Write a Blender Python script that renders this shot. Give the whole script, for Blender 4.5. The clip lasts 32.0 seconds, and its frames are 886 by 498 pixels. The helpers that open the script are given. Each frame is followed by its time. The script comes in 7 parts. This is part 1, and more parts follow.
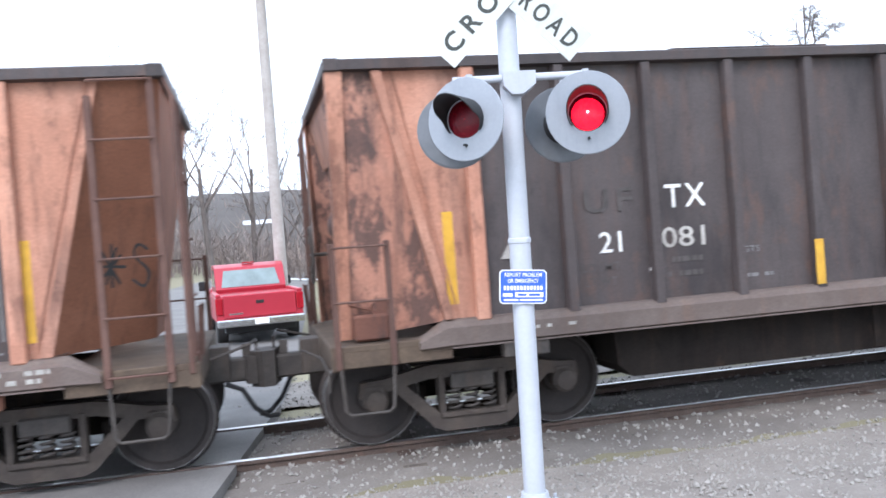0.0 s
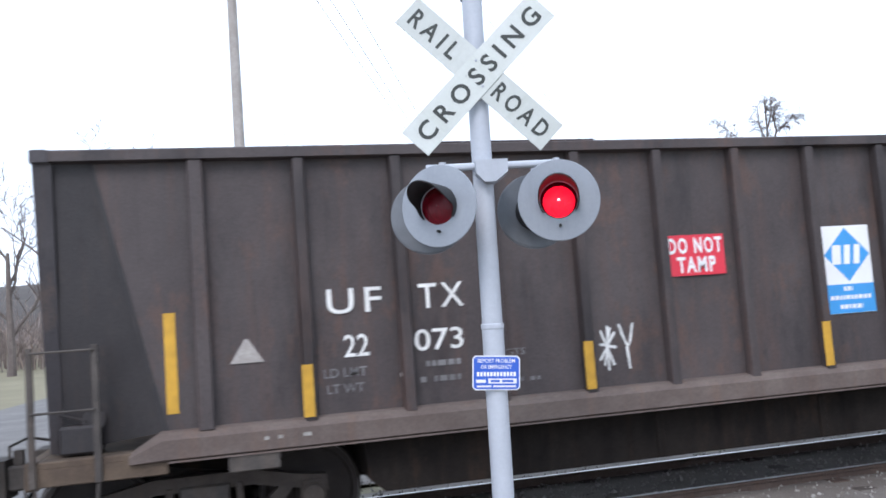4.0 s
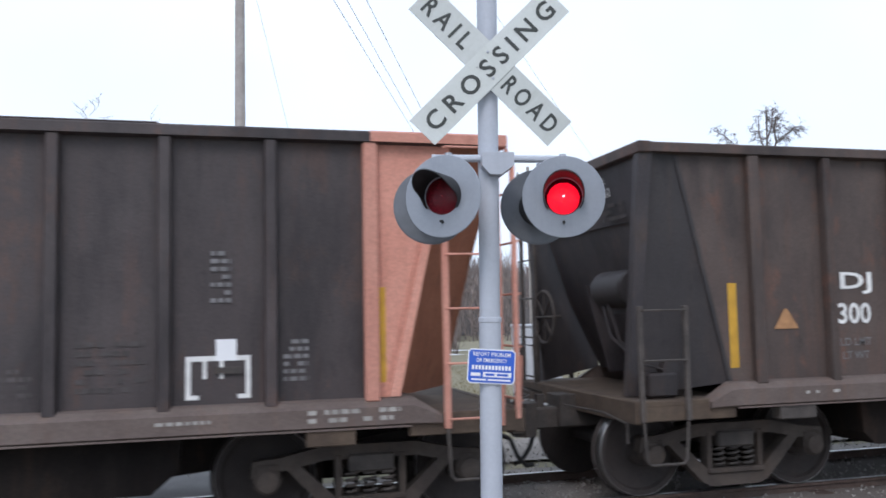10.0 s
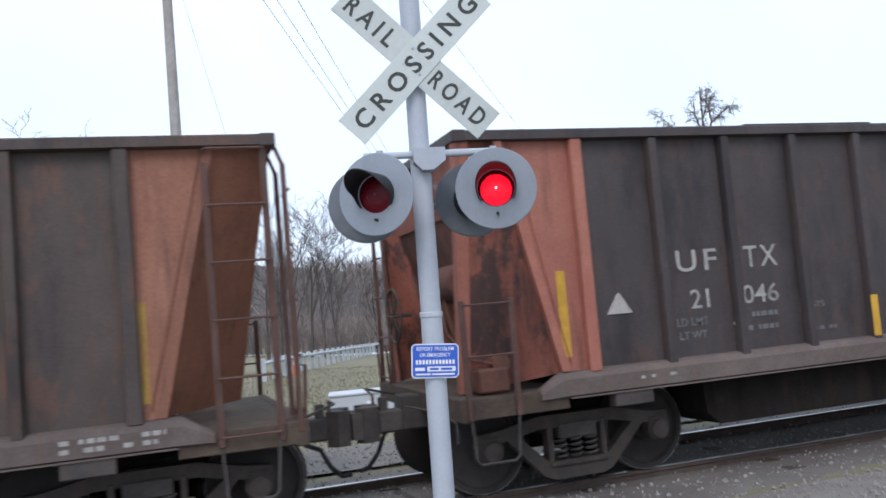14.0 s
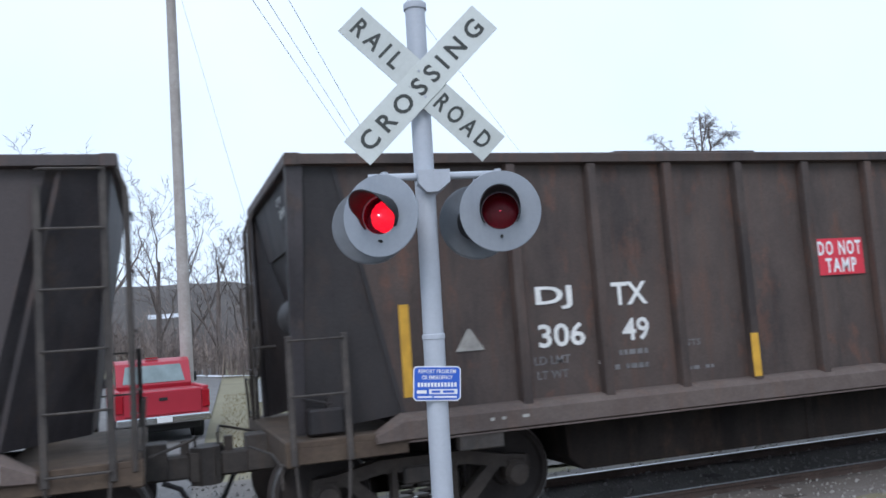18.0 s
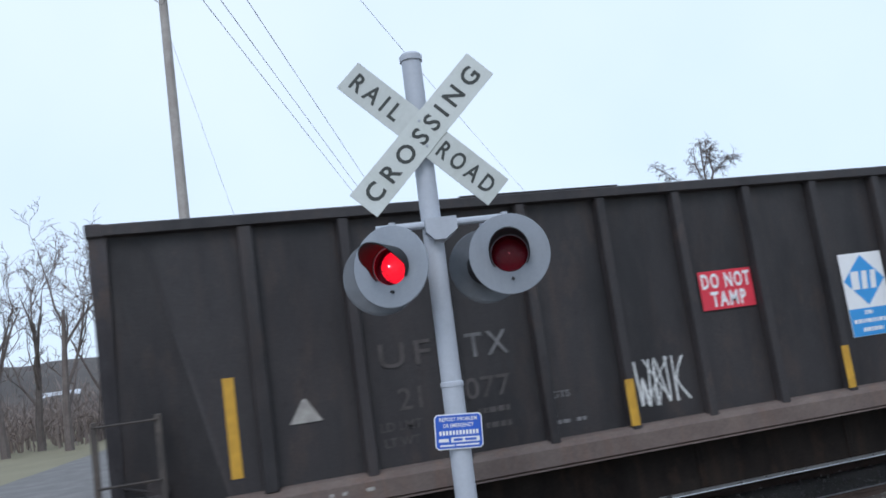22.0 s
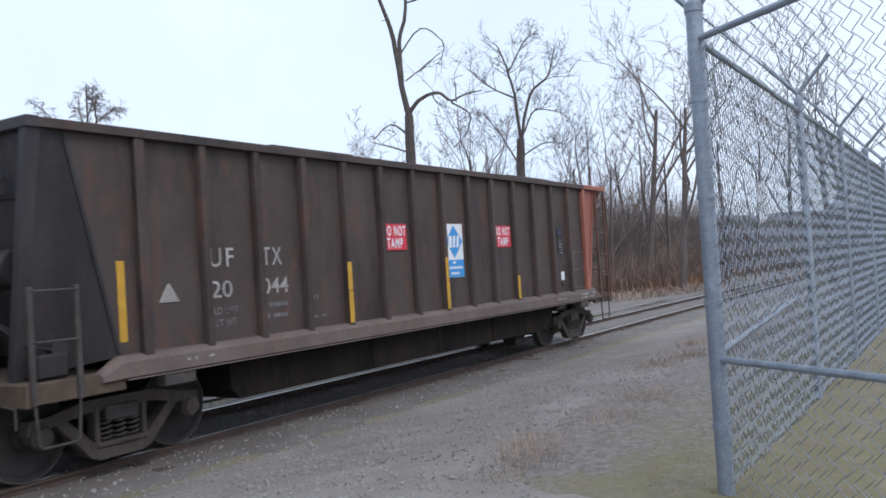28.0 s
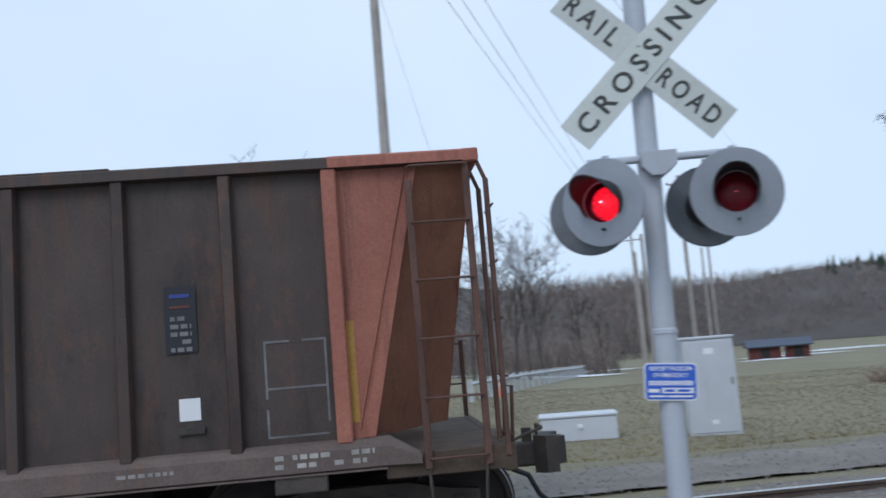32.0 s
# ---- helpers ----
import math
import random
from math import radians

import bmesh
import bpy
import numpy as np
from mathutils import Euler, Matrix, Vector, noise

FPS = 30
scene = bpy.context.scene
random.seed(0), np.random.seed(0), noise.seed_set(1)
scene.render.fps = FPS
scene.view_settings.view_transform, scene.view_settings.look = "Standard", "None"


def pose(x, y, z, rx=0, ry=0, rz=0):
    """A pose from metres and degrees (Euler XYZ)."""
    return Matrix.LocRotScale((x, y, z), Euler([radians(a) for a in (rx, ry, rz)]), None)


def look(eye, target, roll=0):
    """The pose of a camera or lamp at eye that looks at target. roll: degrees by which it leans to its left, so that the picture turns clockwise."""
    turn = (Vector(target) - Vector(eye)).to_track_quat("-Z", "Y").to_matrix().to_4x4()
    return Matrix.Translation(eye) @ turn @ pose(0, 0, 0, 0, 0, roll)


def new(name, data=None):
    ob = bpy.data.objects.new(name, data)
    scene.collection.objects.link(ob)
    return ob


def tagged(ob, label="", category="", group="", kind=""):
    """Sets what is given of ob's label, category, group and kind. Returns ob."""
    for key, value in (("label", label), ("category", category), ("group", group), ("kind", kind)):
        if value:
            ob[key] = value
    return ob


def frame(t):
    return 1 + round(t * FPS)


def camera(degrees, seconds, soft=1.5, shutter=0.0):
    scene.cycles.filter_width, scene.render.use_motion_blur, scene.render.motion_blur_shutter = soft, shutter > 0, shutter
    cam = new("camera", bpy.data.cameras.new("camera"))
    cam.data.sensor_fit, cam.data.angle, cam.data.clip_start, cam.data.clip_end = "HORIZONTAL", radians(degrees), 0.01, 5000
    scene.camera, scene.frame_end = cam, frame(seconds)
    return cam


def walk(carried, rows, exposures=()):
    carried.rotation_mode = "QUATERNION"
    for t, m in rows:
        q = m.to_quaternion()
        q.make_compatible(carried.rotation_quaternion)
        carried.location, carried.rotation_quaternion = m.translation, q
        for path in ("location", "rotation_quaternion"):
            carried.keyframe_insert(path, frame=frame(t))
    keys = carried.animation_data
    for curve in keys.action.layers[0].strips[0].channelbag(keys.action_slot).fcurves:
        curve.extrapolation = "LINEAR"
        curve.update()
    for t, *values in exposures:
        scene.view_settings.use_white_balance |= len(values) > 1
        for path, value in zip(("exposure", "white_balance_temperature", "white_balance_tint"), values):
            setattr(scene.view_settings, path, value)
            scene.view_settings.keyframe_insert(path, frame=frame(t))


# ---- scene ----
# camera: x, y, z, yaw, pitch, roll by time
def aim(x, y, z, yaw, pitch, roll):
    return pose(x, y, z, 0, 0, yaw) @ pose(0, 0, 0, 90 + pitch) @ pose(0, 0, 0, 0, 0, roll)


PATH = (
    (0.0, 0.021, -8.530, 1.798, -12.52, -0.56, -4.35),
    (0.5, 0.013, -8.532, 1.799, -13.39, 0.14, -4.68),
    (1.0, 0.013, -8.531, 1.791, -13.99, 0.75, -4.49),
    (1.5, 0.019, -8.542, 1.789, -14.81, 1.57, -4.98),
    (2.0, 0.018, -8.542, 1.792, -14.72, 1.88, -5.13),
    (2.5, 0.020, -8.538, 1.791, -14.35, 2.21, -5.42),
    (4.5, 0.003, -8.540, 1.818, -14.93, 6.06, -3.72),
    (5.0, -0.009, -8.561, 1.820, -14.88, 7.17, -3.36),
    (5.5, -0.010, -8.573, 1.808, -14.80, 7.62, -3.15),
    (6.0, -0.008, -8.557, 1.810, -14.87, 7.03, -2.75),
    (6.5, -0.010, -8.540, 1.813, -15.02, 6.79, -2.91),
    (7.0, -0.005, -8.544, 1.816, -15.50, 6.22, -3.40),
    (7.5, 0.001, -8.534, 1.812, -15.89, 6.34, -3.16),
    (8.0, 0.011, -8.529, 1.809, -16.38, 6.19, -4.03),
    (8.5, -0.003, -8.540, 1.805, -16.54, 6.20, -3.33),
    (9.0, -0.006, -8.519, 1.809, -16.02, 6.10, -2.23),
    (9.5, -0.020, -8.504, 1.800, -14.49, 5.56, -2.56),
    (10.0, -0.028, -8.500, 1.798, -15.22, 4.40, -1.18),
    (10.5, -0.005, -8.500, 1.787, -21.69, 4.18, 0.24),
    (11.0, 0.011, -8.493, 1.801, -22.95, 4.23, -1.75),
    (11.5, 0.004, -8.520, 1.810, -22.41, 4.67, -3.47),
    (12.0, -0.002, -8.534, 1.818, -22.45, 5.52, -2.02),
    (12.5, 0.028, -8.541, 1.816, -22.55, 5.97, -4.04),
    (13.0, 0.046, -8.554, 1.804, -19.36, 5.60, -5.07),
    (13.5, 0.049, -8.539, 1.797, -18.28, 4.32, -5.07),
    (15.5, 0.008, -8.564, 1.803, -20.20, 3.63, -4.45),
    (16.0, 0.010, -8.557, 1.811, -19.89, 4.21, -3.43),
    (16.5, -0.004, -8.576, 1.787, -20.24, 4.75, -1.83),
    (17.0, -0.000, -8.553, 1.787, -18.96, 4.62, -2.15),
    (17.5, 0.013, -8.536, 1.798, -18.82, 5.25, -3.06),
    (18.0, 0.014, -8.525, 1.801, -18.79, 5.37, -4.19),
    (18.5, 0.014, -8.518, 1.802, -19.06, 5.31, -5.05),
    (19.0, -0.005, -8.507, 1.789, -18.98, 4.81, -5.90),
    (19.5, -0.048, -8.483, 1.779, -19.10, 4.06, -5.89),
    (20.0, -0.050, -8.461, 1.787, -18.73, 4.04, -7.53),
    (20.5, -0.032, -8.482, 1.779, -17.70, 4.27, -6.10),
    (21.0, -0.010, -8.507, 1.800, -17.36, 4.60, -6.23),
    (21.5, 0.004, -8.513, 1.815, -17.36, 6.44, -7.70),
    (22.0, 0.003, -8.535, 1.827, -18.50, 8.26, -8.15),
    (22.5, -0.013, -8.543, 1.829, -20.63, 8.85, -6.14),
    (23.0, 0.058, -8.511, 1.814, -23.42, 9.48, -7.96),
    (23.5, 0.057, -8.493, 1.785, -19.00, 8.55, -6.78),
    (24.0, 0.006, -8.463, 1.793, -22.06, 7.23, -2.63),
    (24.5, -0.006, -8.456, 1.806, -25.93, 5.77, -1.87),
    (25.0, 0.002, -8.473, 1.803, -29.01, 6.09, -3.62),
    (25.5, 0.030, -8.457, 1.806, -33.11, 5.81, -3.65),
    (26.0, 0.092, -8.418, 1.813, -43.10, 5.09, -2.44),
    (26.5, 0.075, -8.473, 1.790, -55.39, 3.60, -2.98),
    (28.5, 0.037, -8.474, 1.790, -58.34, 0.99, -3.49),
    (29.0, 0.031, -8.437, 1.798, -50.59, 2.07, -4.86),
    (29.5, 0.036, -8.407, 1.789, -38.24, 3.65, -6.33),
    (30.0, 0.027, -8.386, 1.789, -31.04, 4.51, -6.28),
    (30.5, 0.035, -8.391, 1.789, -30.36, 4.38, -5.82),
    (31.0, -0.013, -8.375, 1.783, -26.95, 3.90, -4.84),
    (31.5, -0.016, -8.355, 1.791, -20.22, 5.31, -4.37),
    (32.0, -0.038, -8.247, 1.774, -5.29, 6.52, -4.68),
)
EXPOSURES = ((0.0, 1.62, 6200, 17), (1.0, 1.5, 6200, 18), (2.5, 1.3, 6200, 18), (5.0, 0.75, 6200, 17), (6.0, 0.42, 6050, 14), (7.0, 0.24, 6000, 13), (8.0, 0.36, 6050, 14), (9.0, 0.38, 6100, 14), (10.0, 0.58, 6250, 18), (12.0, 0.62, 6250, 18), (13.0, 0.48, 6100, 15), (16.0, 0.84, 6300, 20), (17.0, 0.8, 6300, 20), (18.0, 0.5, 6000, 15), (19.0, 0.55, 6100, 17), (20.0, 0.78, 6300, 21), (21.0, 0.82, 6300, 21), (22.0, 0.3, 6000, 14), (23.0, 0.05, 5800, 13), (24.0, 0.13, 5900, 14), (25.0, 0.28, 6050, 14), (26.0, 0.24, 6050, 14), (26.5, 0.24, 6050, 14), (29.0, 0.5, 6300, 20), (30.0, 0.46, 6350, 20), (31.0, 0.35, 6250, 17), (32.0, 0.1, 5900, 13))
cam = camera(54.7, 32.0, soft=1.65, shutter=0.2)
walk(cam, [(r[0], aim(*r[1:])) for r in PATH], EXPOSURES)

# overcast winter sky
world = bpy.data.worlds.new("overcast_sky")
scene.world = world
world.use_nodes = True
wn, wl = world.node_tree.nodes, world.node_tree.links
wn.clear()
sky = wn.new("ShaderNodeTexSky")
sky.sky_type, sky.sun_disc, sky.sun_elevation, sky.sun_rotation = "NISHITA", False, radians(35), radians(200)
skyn = wn.new("ShaderNodeVectorMath")
skyn.operation = "SCALE"
skyn.inputs["Scale"].default_value = 0.05
wl.new(sky.outputs["Color"], skyn.inputs[0])
cloud = wn.new("ShaderNodeTexNoise")
cloud.inputs["Scale"].default_value, cloud.inputs["Detail"].default_value = 1.6, 4.0
cramp = wn.new("ShaderNodeValToRGB")
cramp.color_ramp.elements[0].position, cramp.color_ramp.elements[1].position = 0.3, 0.75
cramp.color_ramp.elements[0].color = (0.64, 0.79, 0.93, 1)
cramp.color_ramp.elements[1].color = (0.8, 0.91, 0.99, 1)
wl.new(cloud.outputs["Fac"], cramp.inputs["Fac"])
wmix = wn.new("ShaderNodeMixRGB")
wmix.inputs["Fac"].default_value = 0.85
wl.new(skyn.outputs["Vector"], wmix.inputs["Color1"])
wl.new(cramp.outputs["Color"], wmix.inputs["Color2"])
wbg = wn.new("ShaderNodeBackground")
wbg.inputs["Strength"].default_value = 1.0
wout = wn.new("ShaderNodeOutputWorld")
wl.new(wmix.outputs["Color"], wbg.inputs["Color"])
wl.new(wbg.outputs["Background"], wout.inputs["Surface"])
sun = new("sun", bpy.data.lights.new("sun", "SUN"))
sun.data.energy, sun.data.angle, sun.data.color = 0.9, radians(25), (1, 0.97, 0.93)
sun.matrix_world = look((-20, -35, 40), (0, 0, 0))


# ---- materials ----
def material(name):
    m = bpy.data.materials.new(name)
    m.use_nodes = True
    return m, m.node_tree.nodes, m.node_tree.links, m.node_tree.nodes["Principled BSDF"]


def noise_node(n, l, scale, detail=4.0, rough=0.6, stretch=(1, 1, 1), space="Object"):
    tc = n.new("ShaderNodeTexCoord")
    mp = n.new("ShaderNodeMapping")
    mp.inputs["Scale"].default_value = stretch
    info = n.new("ShaderNodeObjectInfo")
    far = n.new("ShaderNodeMath")
    far.operation = "MULTIPLY"
    far.inputs[1].default_value = 61.0
    l.new(info.outputs["Random"], far.inputs[0])
    move = n.new("ShaderNodeVectorMath")
    l.new(tc.outputs[space], move.inputs[0])
    l.new(far.outputs["Value"], move.inputs[1])
    l.new(move.outputs["Vector"], mp.inputs["Vector"])
    t = n.new("ShaderNodeTexNoise")
    t.inputs["Scale"].default_value, t.inputs["Detail"].default_value, t.inputs["Roughness"].default_value = scale, detail, rough
    l.new(mp.outputs["Vector"], t.inputs["Vector"])
    return t


def ramp(n, l, src, stops):
    r = n.new("ShaderNodeValToRGB")
    e = r.color_ramp.elements
    while len(e) < len(stops):
        e.new(0.5)
    for k, (p, c) in enumerate(stops):
        e[k].position, e[k].color = p, (*c, 1)
    l.new(src, r.inputs["Fac"])
    return r


def mixc(n, l, fac, a, b, kind="MIX"):
    m = n.new("ShaderNodeMixRGB")
    m.blend_type = kind
    for sock, v in (("Fac", fac), ("Color1", a), ("Color2", b)):
        if isinstance(v, (int, float)):
            m.inputs[sock].default_value = v
        elif isinstance(v, tuple):
            m.inputs[sock].default_value = (*v, 1)
        else:
            l.new(v, m.inputs[sock])
    return m.outputs["Color"]


def bumped(n, l, b, src, strength, dist=0.01):
    k = n.new("ShaderNodeBump")
    k.inputs["Strength"].default_value, k.inputs["Distance"].default_value = strength, dist
    l.new(src, k.inputs["Height"])
    l.new(k.outputs["Normal"], b.inputs["Normal"])


def weathered(name, base, stain, light, rough=0.7, scale=1.2, amount=0.5, metal=0.0, bump=0.25, streak=True, grain=0.35, scab=None, scab_at=0.55):
    """Paint or metal with broad patches, vertical streaks and fine grain."""
    m, n, l, b = material(name)
    big = noise_node(n, l, scale, 5, 0.65)
    col = mixc(n, l, ramp(n, l, big.outputs["Fac"], [(0.42, (0, 0, 0)), (0.72, (1, 1, 1))]).outputs["Color"], base, light)
    if streak:
        st = noise_node(n, l, 3.0, 5, 0.7, (2.2, 2.2, 0.22))
        k = ramp(n, l, st.outputs["Fac"], [(0.52, (0, 0, 0)), (0.75, (amount, amount, amount))])
        col = mixc(n, l, k.outputs["Color"], col, stain)
    if scab:
        sc = noise_node(n, l, 1.9, 7, 0.72, (1.6, 1.6, 0.75))
        k = ramp(n, l, sc.outputs["Fac"], [(scab_at, (0, 0, 0)), (scab_at + 0.08, (0.8, 0.8, 0.8))])
        col = mixc(n, l, k.outputs["Color"], col, scab)
        sp = noise_node(n, l, 9.0, 6, 0.7, (1, 1, 0.5))
        k = ramp(n, l, sp.outputs["Fac"], [(0.6, (0, 0, 0)), (0.7, (0.6, 0.6, 0.6))])
        col = mixc(n, l, k.outputs["Color"], col, tuple(q * 0.55 for q in base))
        gr = noise_node(n, l, 1.1, 5, 0.65, (1.3, 1.3, 0.4))
        k = ramp(n, l, gr.outputs["Fac"], [(0.4, (1.16, 1.15, 1.14)), (0.52, (1, 1, 1)), (0.64, (0.55, 0.55, 0.57))])
        col = mixc(n, l, 1.0, col, k.outputs["Color"], "MULTIPLY")
        run = noise_node(n, l, 5.0, 6, 0.75, (2.0, 2.0, 0.12))
        k = ramp(n, l, run.outputs["Fac"], [(0.6, (0, 0, 0)), (0.72, (0.5, 0.5, 0.5))])
        col = mixc(n, l, k.outputs["Color"], col, tuple(q * 0.45 for q in base))
    fine = noise_node(n, l, 45, 3, 0.7)
    col = mixc(n, l, grain, col, mixc(n, l, 1.0, col, ramp(n, l, fine.outputs["Fac"], [(0.3, (0.55, 0.55, 0.55)), (0.7, (1.45, 1.45, 1.45))]).outputs["Color"], "MULTIPLY"))
    info = n.new("ShaderNodeObjectInfo")
    rr = ramp(n, l, info.outputs["Random"], [(0.0, (0.88, 0.88, 0.88)), (1.0, (1.1, 1.1, 1.1))])
    col = mixc(n, l, 1.0, col, rr.outputs["Color"], "MULTIPLY")
    l.new(col, b.inputs["Base Color"])
    b.inputs["Roughness"].default_value, b.inputs["Metallic"].default_value = rough, metal
    if bump:
        bumped(n, l, b, mixc(n, l, 0.5, big.outputs["Fac"], fine.outputs["Fac"]), bump, 0.012)
    return m


def plain(name, col, rough=0.6, metal=0.0, vary=0.2, scale=14.0, bump=0.1):
    m, n, l, b = material(name)
    t = noise_node(n, l, scale, 4, 0.6)
    u = noise_node(n, l, scale * 0.13, 3, 0.5)
    lo, hi = 1 - vary, 1 + vary
    k = ramp(n, l, mixc(n, l, 0.5, t.outputs["Fac"], u.outputs["Fac"]), [(0.3, (lo, lo, lo)), (0.7, (hi, hi, hi))])
    l.new(mixc(n, l, 1.0, col, k.outputs["Color"], "MULTIPLY"), b.inputs["Base Color"])
    b.inputs["Roughness"].default_value, b.inputs["Metallic"].default_value = rough, metal
    if bump:
        bumped(n, l, b, t.outputs["Fac"], bump, 0.004)
    return m


def strewn(name, col, lo=0.45, hi=1.55, patch=0.35):
    """Stems or blades: each one its own shade, in broad paler and darker patches."""
    m, n, l, b = material(name)
    geo = n.new("ShaderNodeNewGeometry")
    k = ramp(n, l, geo.outputs["Random Per Island"], [(0.0, (lo, lo, lo)), (0.5, (0.95, 0.93, 0.9)), (1.0, (hi, hi * 0.97, hi * 0.94))])
    big = noise_node(n, l, patch, 3, 0.6)
    p = ramp(n, l, big.outputs["Fac"], [(0.35, (0.7, 0.7, 0.72)), (0.65, (1.25, 1.2, 1.12))])
    l.new(mixc(n, l, 1.0, mixc(n, l, 1.0, col, k.outputs["Color"], "MULTIPLY"), p.outputs["Color"], "MULTIPLY"), b.inputs["Base Color"])
    b.inputs["Roughness"].default_value = 0.95
    return m


def patchy_grass(name):
    """Short winter grass thinning out into gravel."""
    m, n, l, b = material(name)
    co = n.new("ShaderNodeTexCoord")
    sep = n.new("ShaderNodeSeparateXYZ")
    l.new(co.outputs["Object"], sep.inputs[0])
    run = n.new("ShaderNodeMapRange")
    l.new(sep.outputs["Y"], run.inputs[0])
    for k, v in enumerate((-7.0, -4.9, 0.82, 0.2)):
        run.inputs[k + 1].default_value = v
    big, small = noise_node(n, l, 1.3, 5.0, 0.65).outputs["Fac"], noise_node(n, l, 14.0, 4.0, 0.7).outputs["Fac"]
    mix = n.new("ShaderNodeMath")
    mix.operation = "MULTIPLY_ADD"
    mix.inputs[1].default_value = 0.5
    l.new(small, mix.inputs[0])
    l.new(big, mix.inputs[2])
    cmp = n.new("ShaderNodeMath")
    cmp.operation = "SUBTRACT"
    l.new(run.outputs[0], cmp.inputs[0])
    l.new(mix.outputs[0], cmp.inputs[1])
    soft = n.new("ShaderNodeMapRange")
    l.new(cmp.outputs[0], soft.inputs[0])
    soft.inputs[1].default_value, soft.inputs[2].default_value = -0.3, 0.1
    tone = noise_node(n, l, 3.0, 4.0, 0.6).outputs["Fac"]
    grass = ramp(n, l, tone, ((0.3, (0.2, 0.155, 0.1)), (0.5, (0.185, 0.165, 0.085)), (0.7, (0.24, 0.2, 0.13)))).outputs["Color"]
    stone = ramp(n, l, small, ((0.3, (0.1, 0.083, 0.07)), (0.5, (0.2, 0.174, 0.153)), (0.72, (0.29, 0.258, 0.228)))).outputs["Color"]
    l.new(mixc(n, l, soft.outputs[0], stone, grass), b.inputs["Base Color"])
    b.inputs["Roughness"].default_value = 0.95
    bumped(n, l, b, small, 0.7, 0.012)
    return m


def glowing(name, col, strength):
    m, n, l, b = material(name)
    b.inputs["Base Color"].default_value = (*col, 1)
    b.inputs["Emission Color"].default_value = (*col, 1)
    b.inputs["Emission Strength"].default_value = strength
    return m


def tinted_glass(name, tint, body, share, rough=0.15):
    """A coloured pane: what is behind shows through its tint, with some of its own body colour and gloss."""
    m, n, l, b = material(name)
    b.inputs["Base Color"].default_value = (*body, 1)
    b.inputs["Roughness"].default_value = rough
    t = noise_node(n, l, 160, 1, 0.4)
    bumped(n, l, b, t.outputs["Fac"], 0.5, 0.004)
    tr = n.new("ShaderNodeBsdfTransparent")
    k = ramp(n, l, t.outputs["Fac"], [(0.36, tuple(q * 0.6 for q in tint)), (0.6, tint)])
    l.new(k.outputs["Color"], tr.inputs["Color"])
    mx = n.new("ShaderNodeMixShader")
    mx.inputs["Fac"].default_value = share
    l.new(tr.outputs["BSDF"], mx.inputs[1])
    l.new(b.outputs["BSDF"], mx.inputs[2])
    l.new(mx.outputs["Shader"], n["Material Output"].inputs["Surface"])
    return m


BODY_GREY = weathered("car_paint_grey", (0.0483, 0.0375, 0.0366), (0.0893, 0.0465, 0.0339), (0.0652, 0.0527, 0.0509), 0.6, bump=0.4, scab=(0.0804, 0.0483, 0.0384))
BODY_BROWN = weathered("car_paint_brown", (0.062, 0.0442, 0.0376), (0.1222, 0.0545, 0.032), (0.0846, 0.062, 0.0517), 0.64, bump=0.4, amount=0.5, scab=(0.1175, 0.0583, 0.0395))
BODY_UMBER = weathered("car_paint_umber", (0.0508, 0.0362, 0.0308), (0.1002, 0.0447, 0.0262), (0.0694, 0.0508, 0.0424), 0.64, bump=0.4, amount=0.65, scab=(0.0963, 0.0478, 0.0324))
BODY_BLACK = weathered("car_paint_black", (0.0262, 0.0225, 0.0233), (0.0567, 0.0364, 0.0291), (0.0364, 0.032, 0.032), 0.58, bump=0.4, scab=(0.0451, 0.0328, 0.0291))
SOOT = weathered("sooty_end_paint", (0.041, 0.036, 0.039), (0.076, 0.055, 0.046), (0.066, 0.058, 0.06), 0.6, bump=0.3, scab=(0.076, 0.055, 0.046))
# Near-black and low gloss: belly, tub ribs, bracket and brake beams.
UNDERSIDE = weathered("dark_underside", (0.015, 0.012, 0.0107), (0.034, 0.022, 0.016), (0.022, 0.018, 0.0155), 0.9, 1.6, 0.7, bump=0.5, scab=(0.03, 0.02, 0.015))
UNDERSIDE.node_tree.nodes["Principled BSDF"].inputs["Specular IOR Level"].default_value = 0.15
SILL_DUSTY = weathered("dusty_sill", (0.12, 0.09, 0.078), (0.17, 0.1, 0.07), (0.165, 0.13, 0.113), 0.85, 2.5, 0.6)
OXIDE_PALE = weathered("pale_oxide_paint", (0.4, 0.185, 0.12), (0.15, 0.065, 0.043), (0.5, 0.26, 0.18), 0.7, 1.6, 0.9, scab=(0.2, 0.09, 0.06))
OXIDE_PINK = weathered("faded_pink_oxide_paint", (0.58, 0.26, 0.19), (0.35, 0.14, 0.09), (0.63, 0.31, 0.23), 0.75, 1.6, 0.5)
OXIDE_RED = weathered("red_oxide_paint", (0.32, 0.112, 0.076), (0.12, 0.048, 0.036), (0.39, 0.15, 0.1), 0.68, 1.6, 0.8)
OXIDE_RUST = weathered("brown_rust", (0.25, 0.105, 0.065), (0.13, 0.06, 0.042), (0.31, 0.14, 0.09), 0.8, 1.8, 0.8)
STEEL_DARK = weathered("grimy_running_gear", (0.0495, 0.0418, 0.0374), (0.11, 0.077, 0.055), (0.0935, 0.0792, 0.0682), 0.75, 4.0, 0.6)
PLATFORM = weathered("dusty_platform", (0.075, 0.052, 0.037), (0.045, 0.03, 0.023), (0.12, 0.086, 0.058), 0.9, 5.0, 0.5, streak=False)
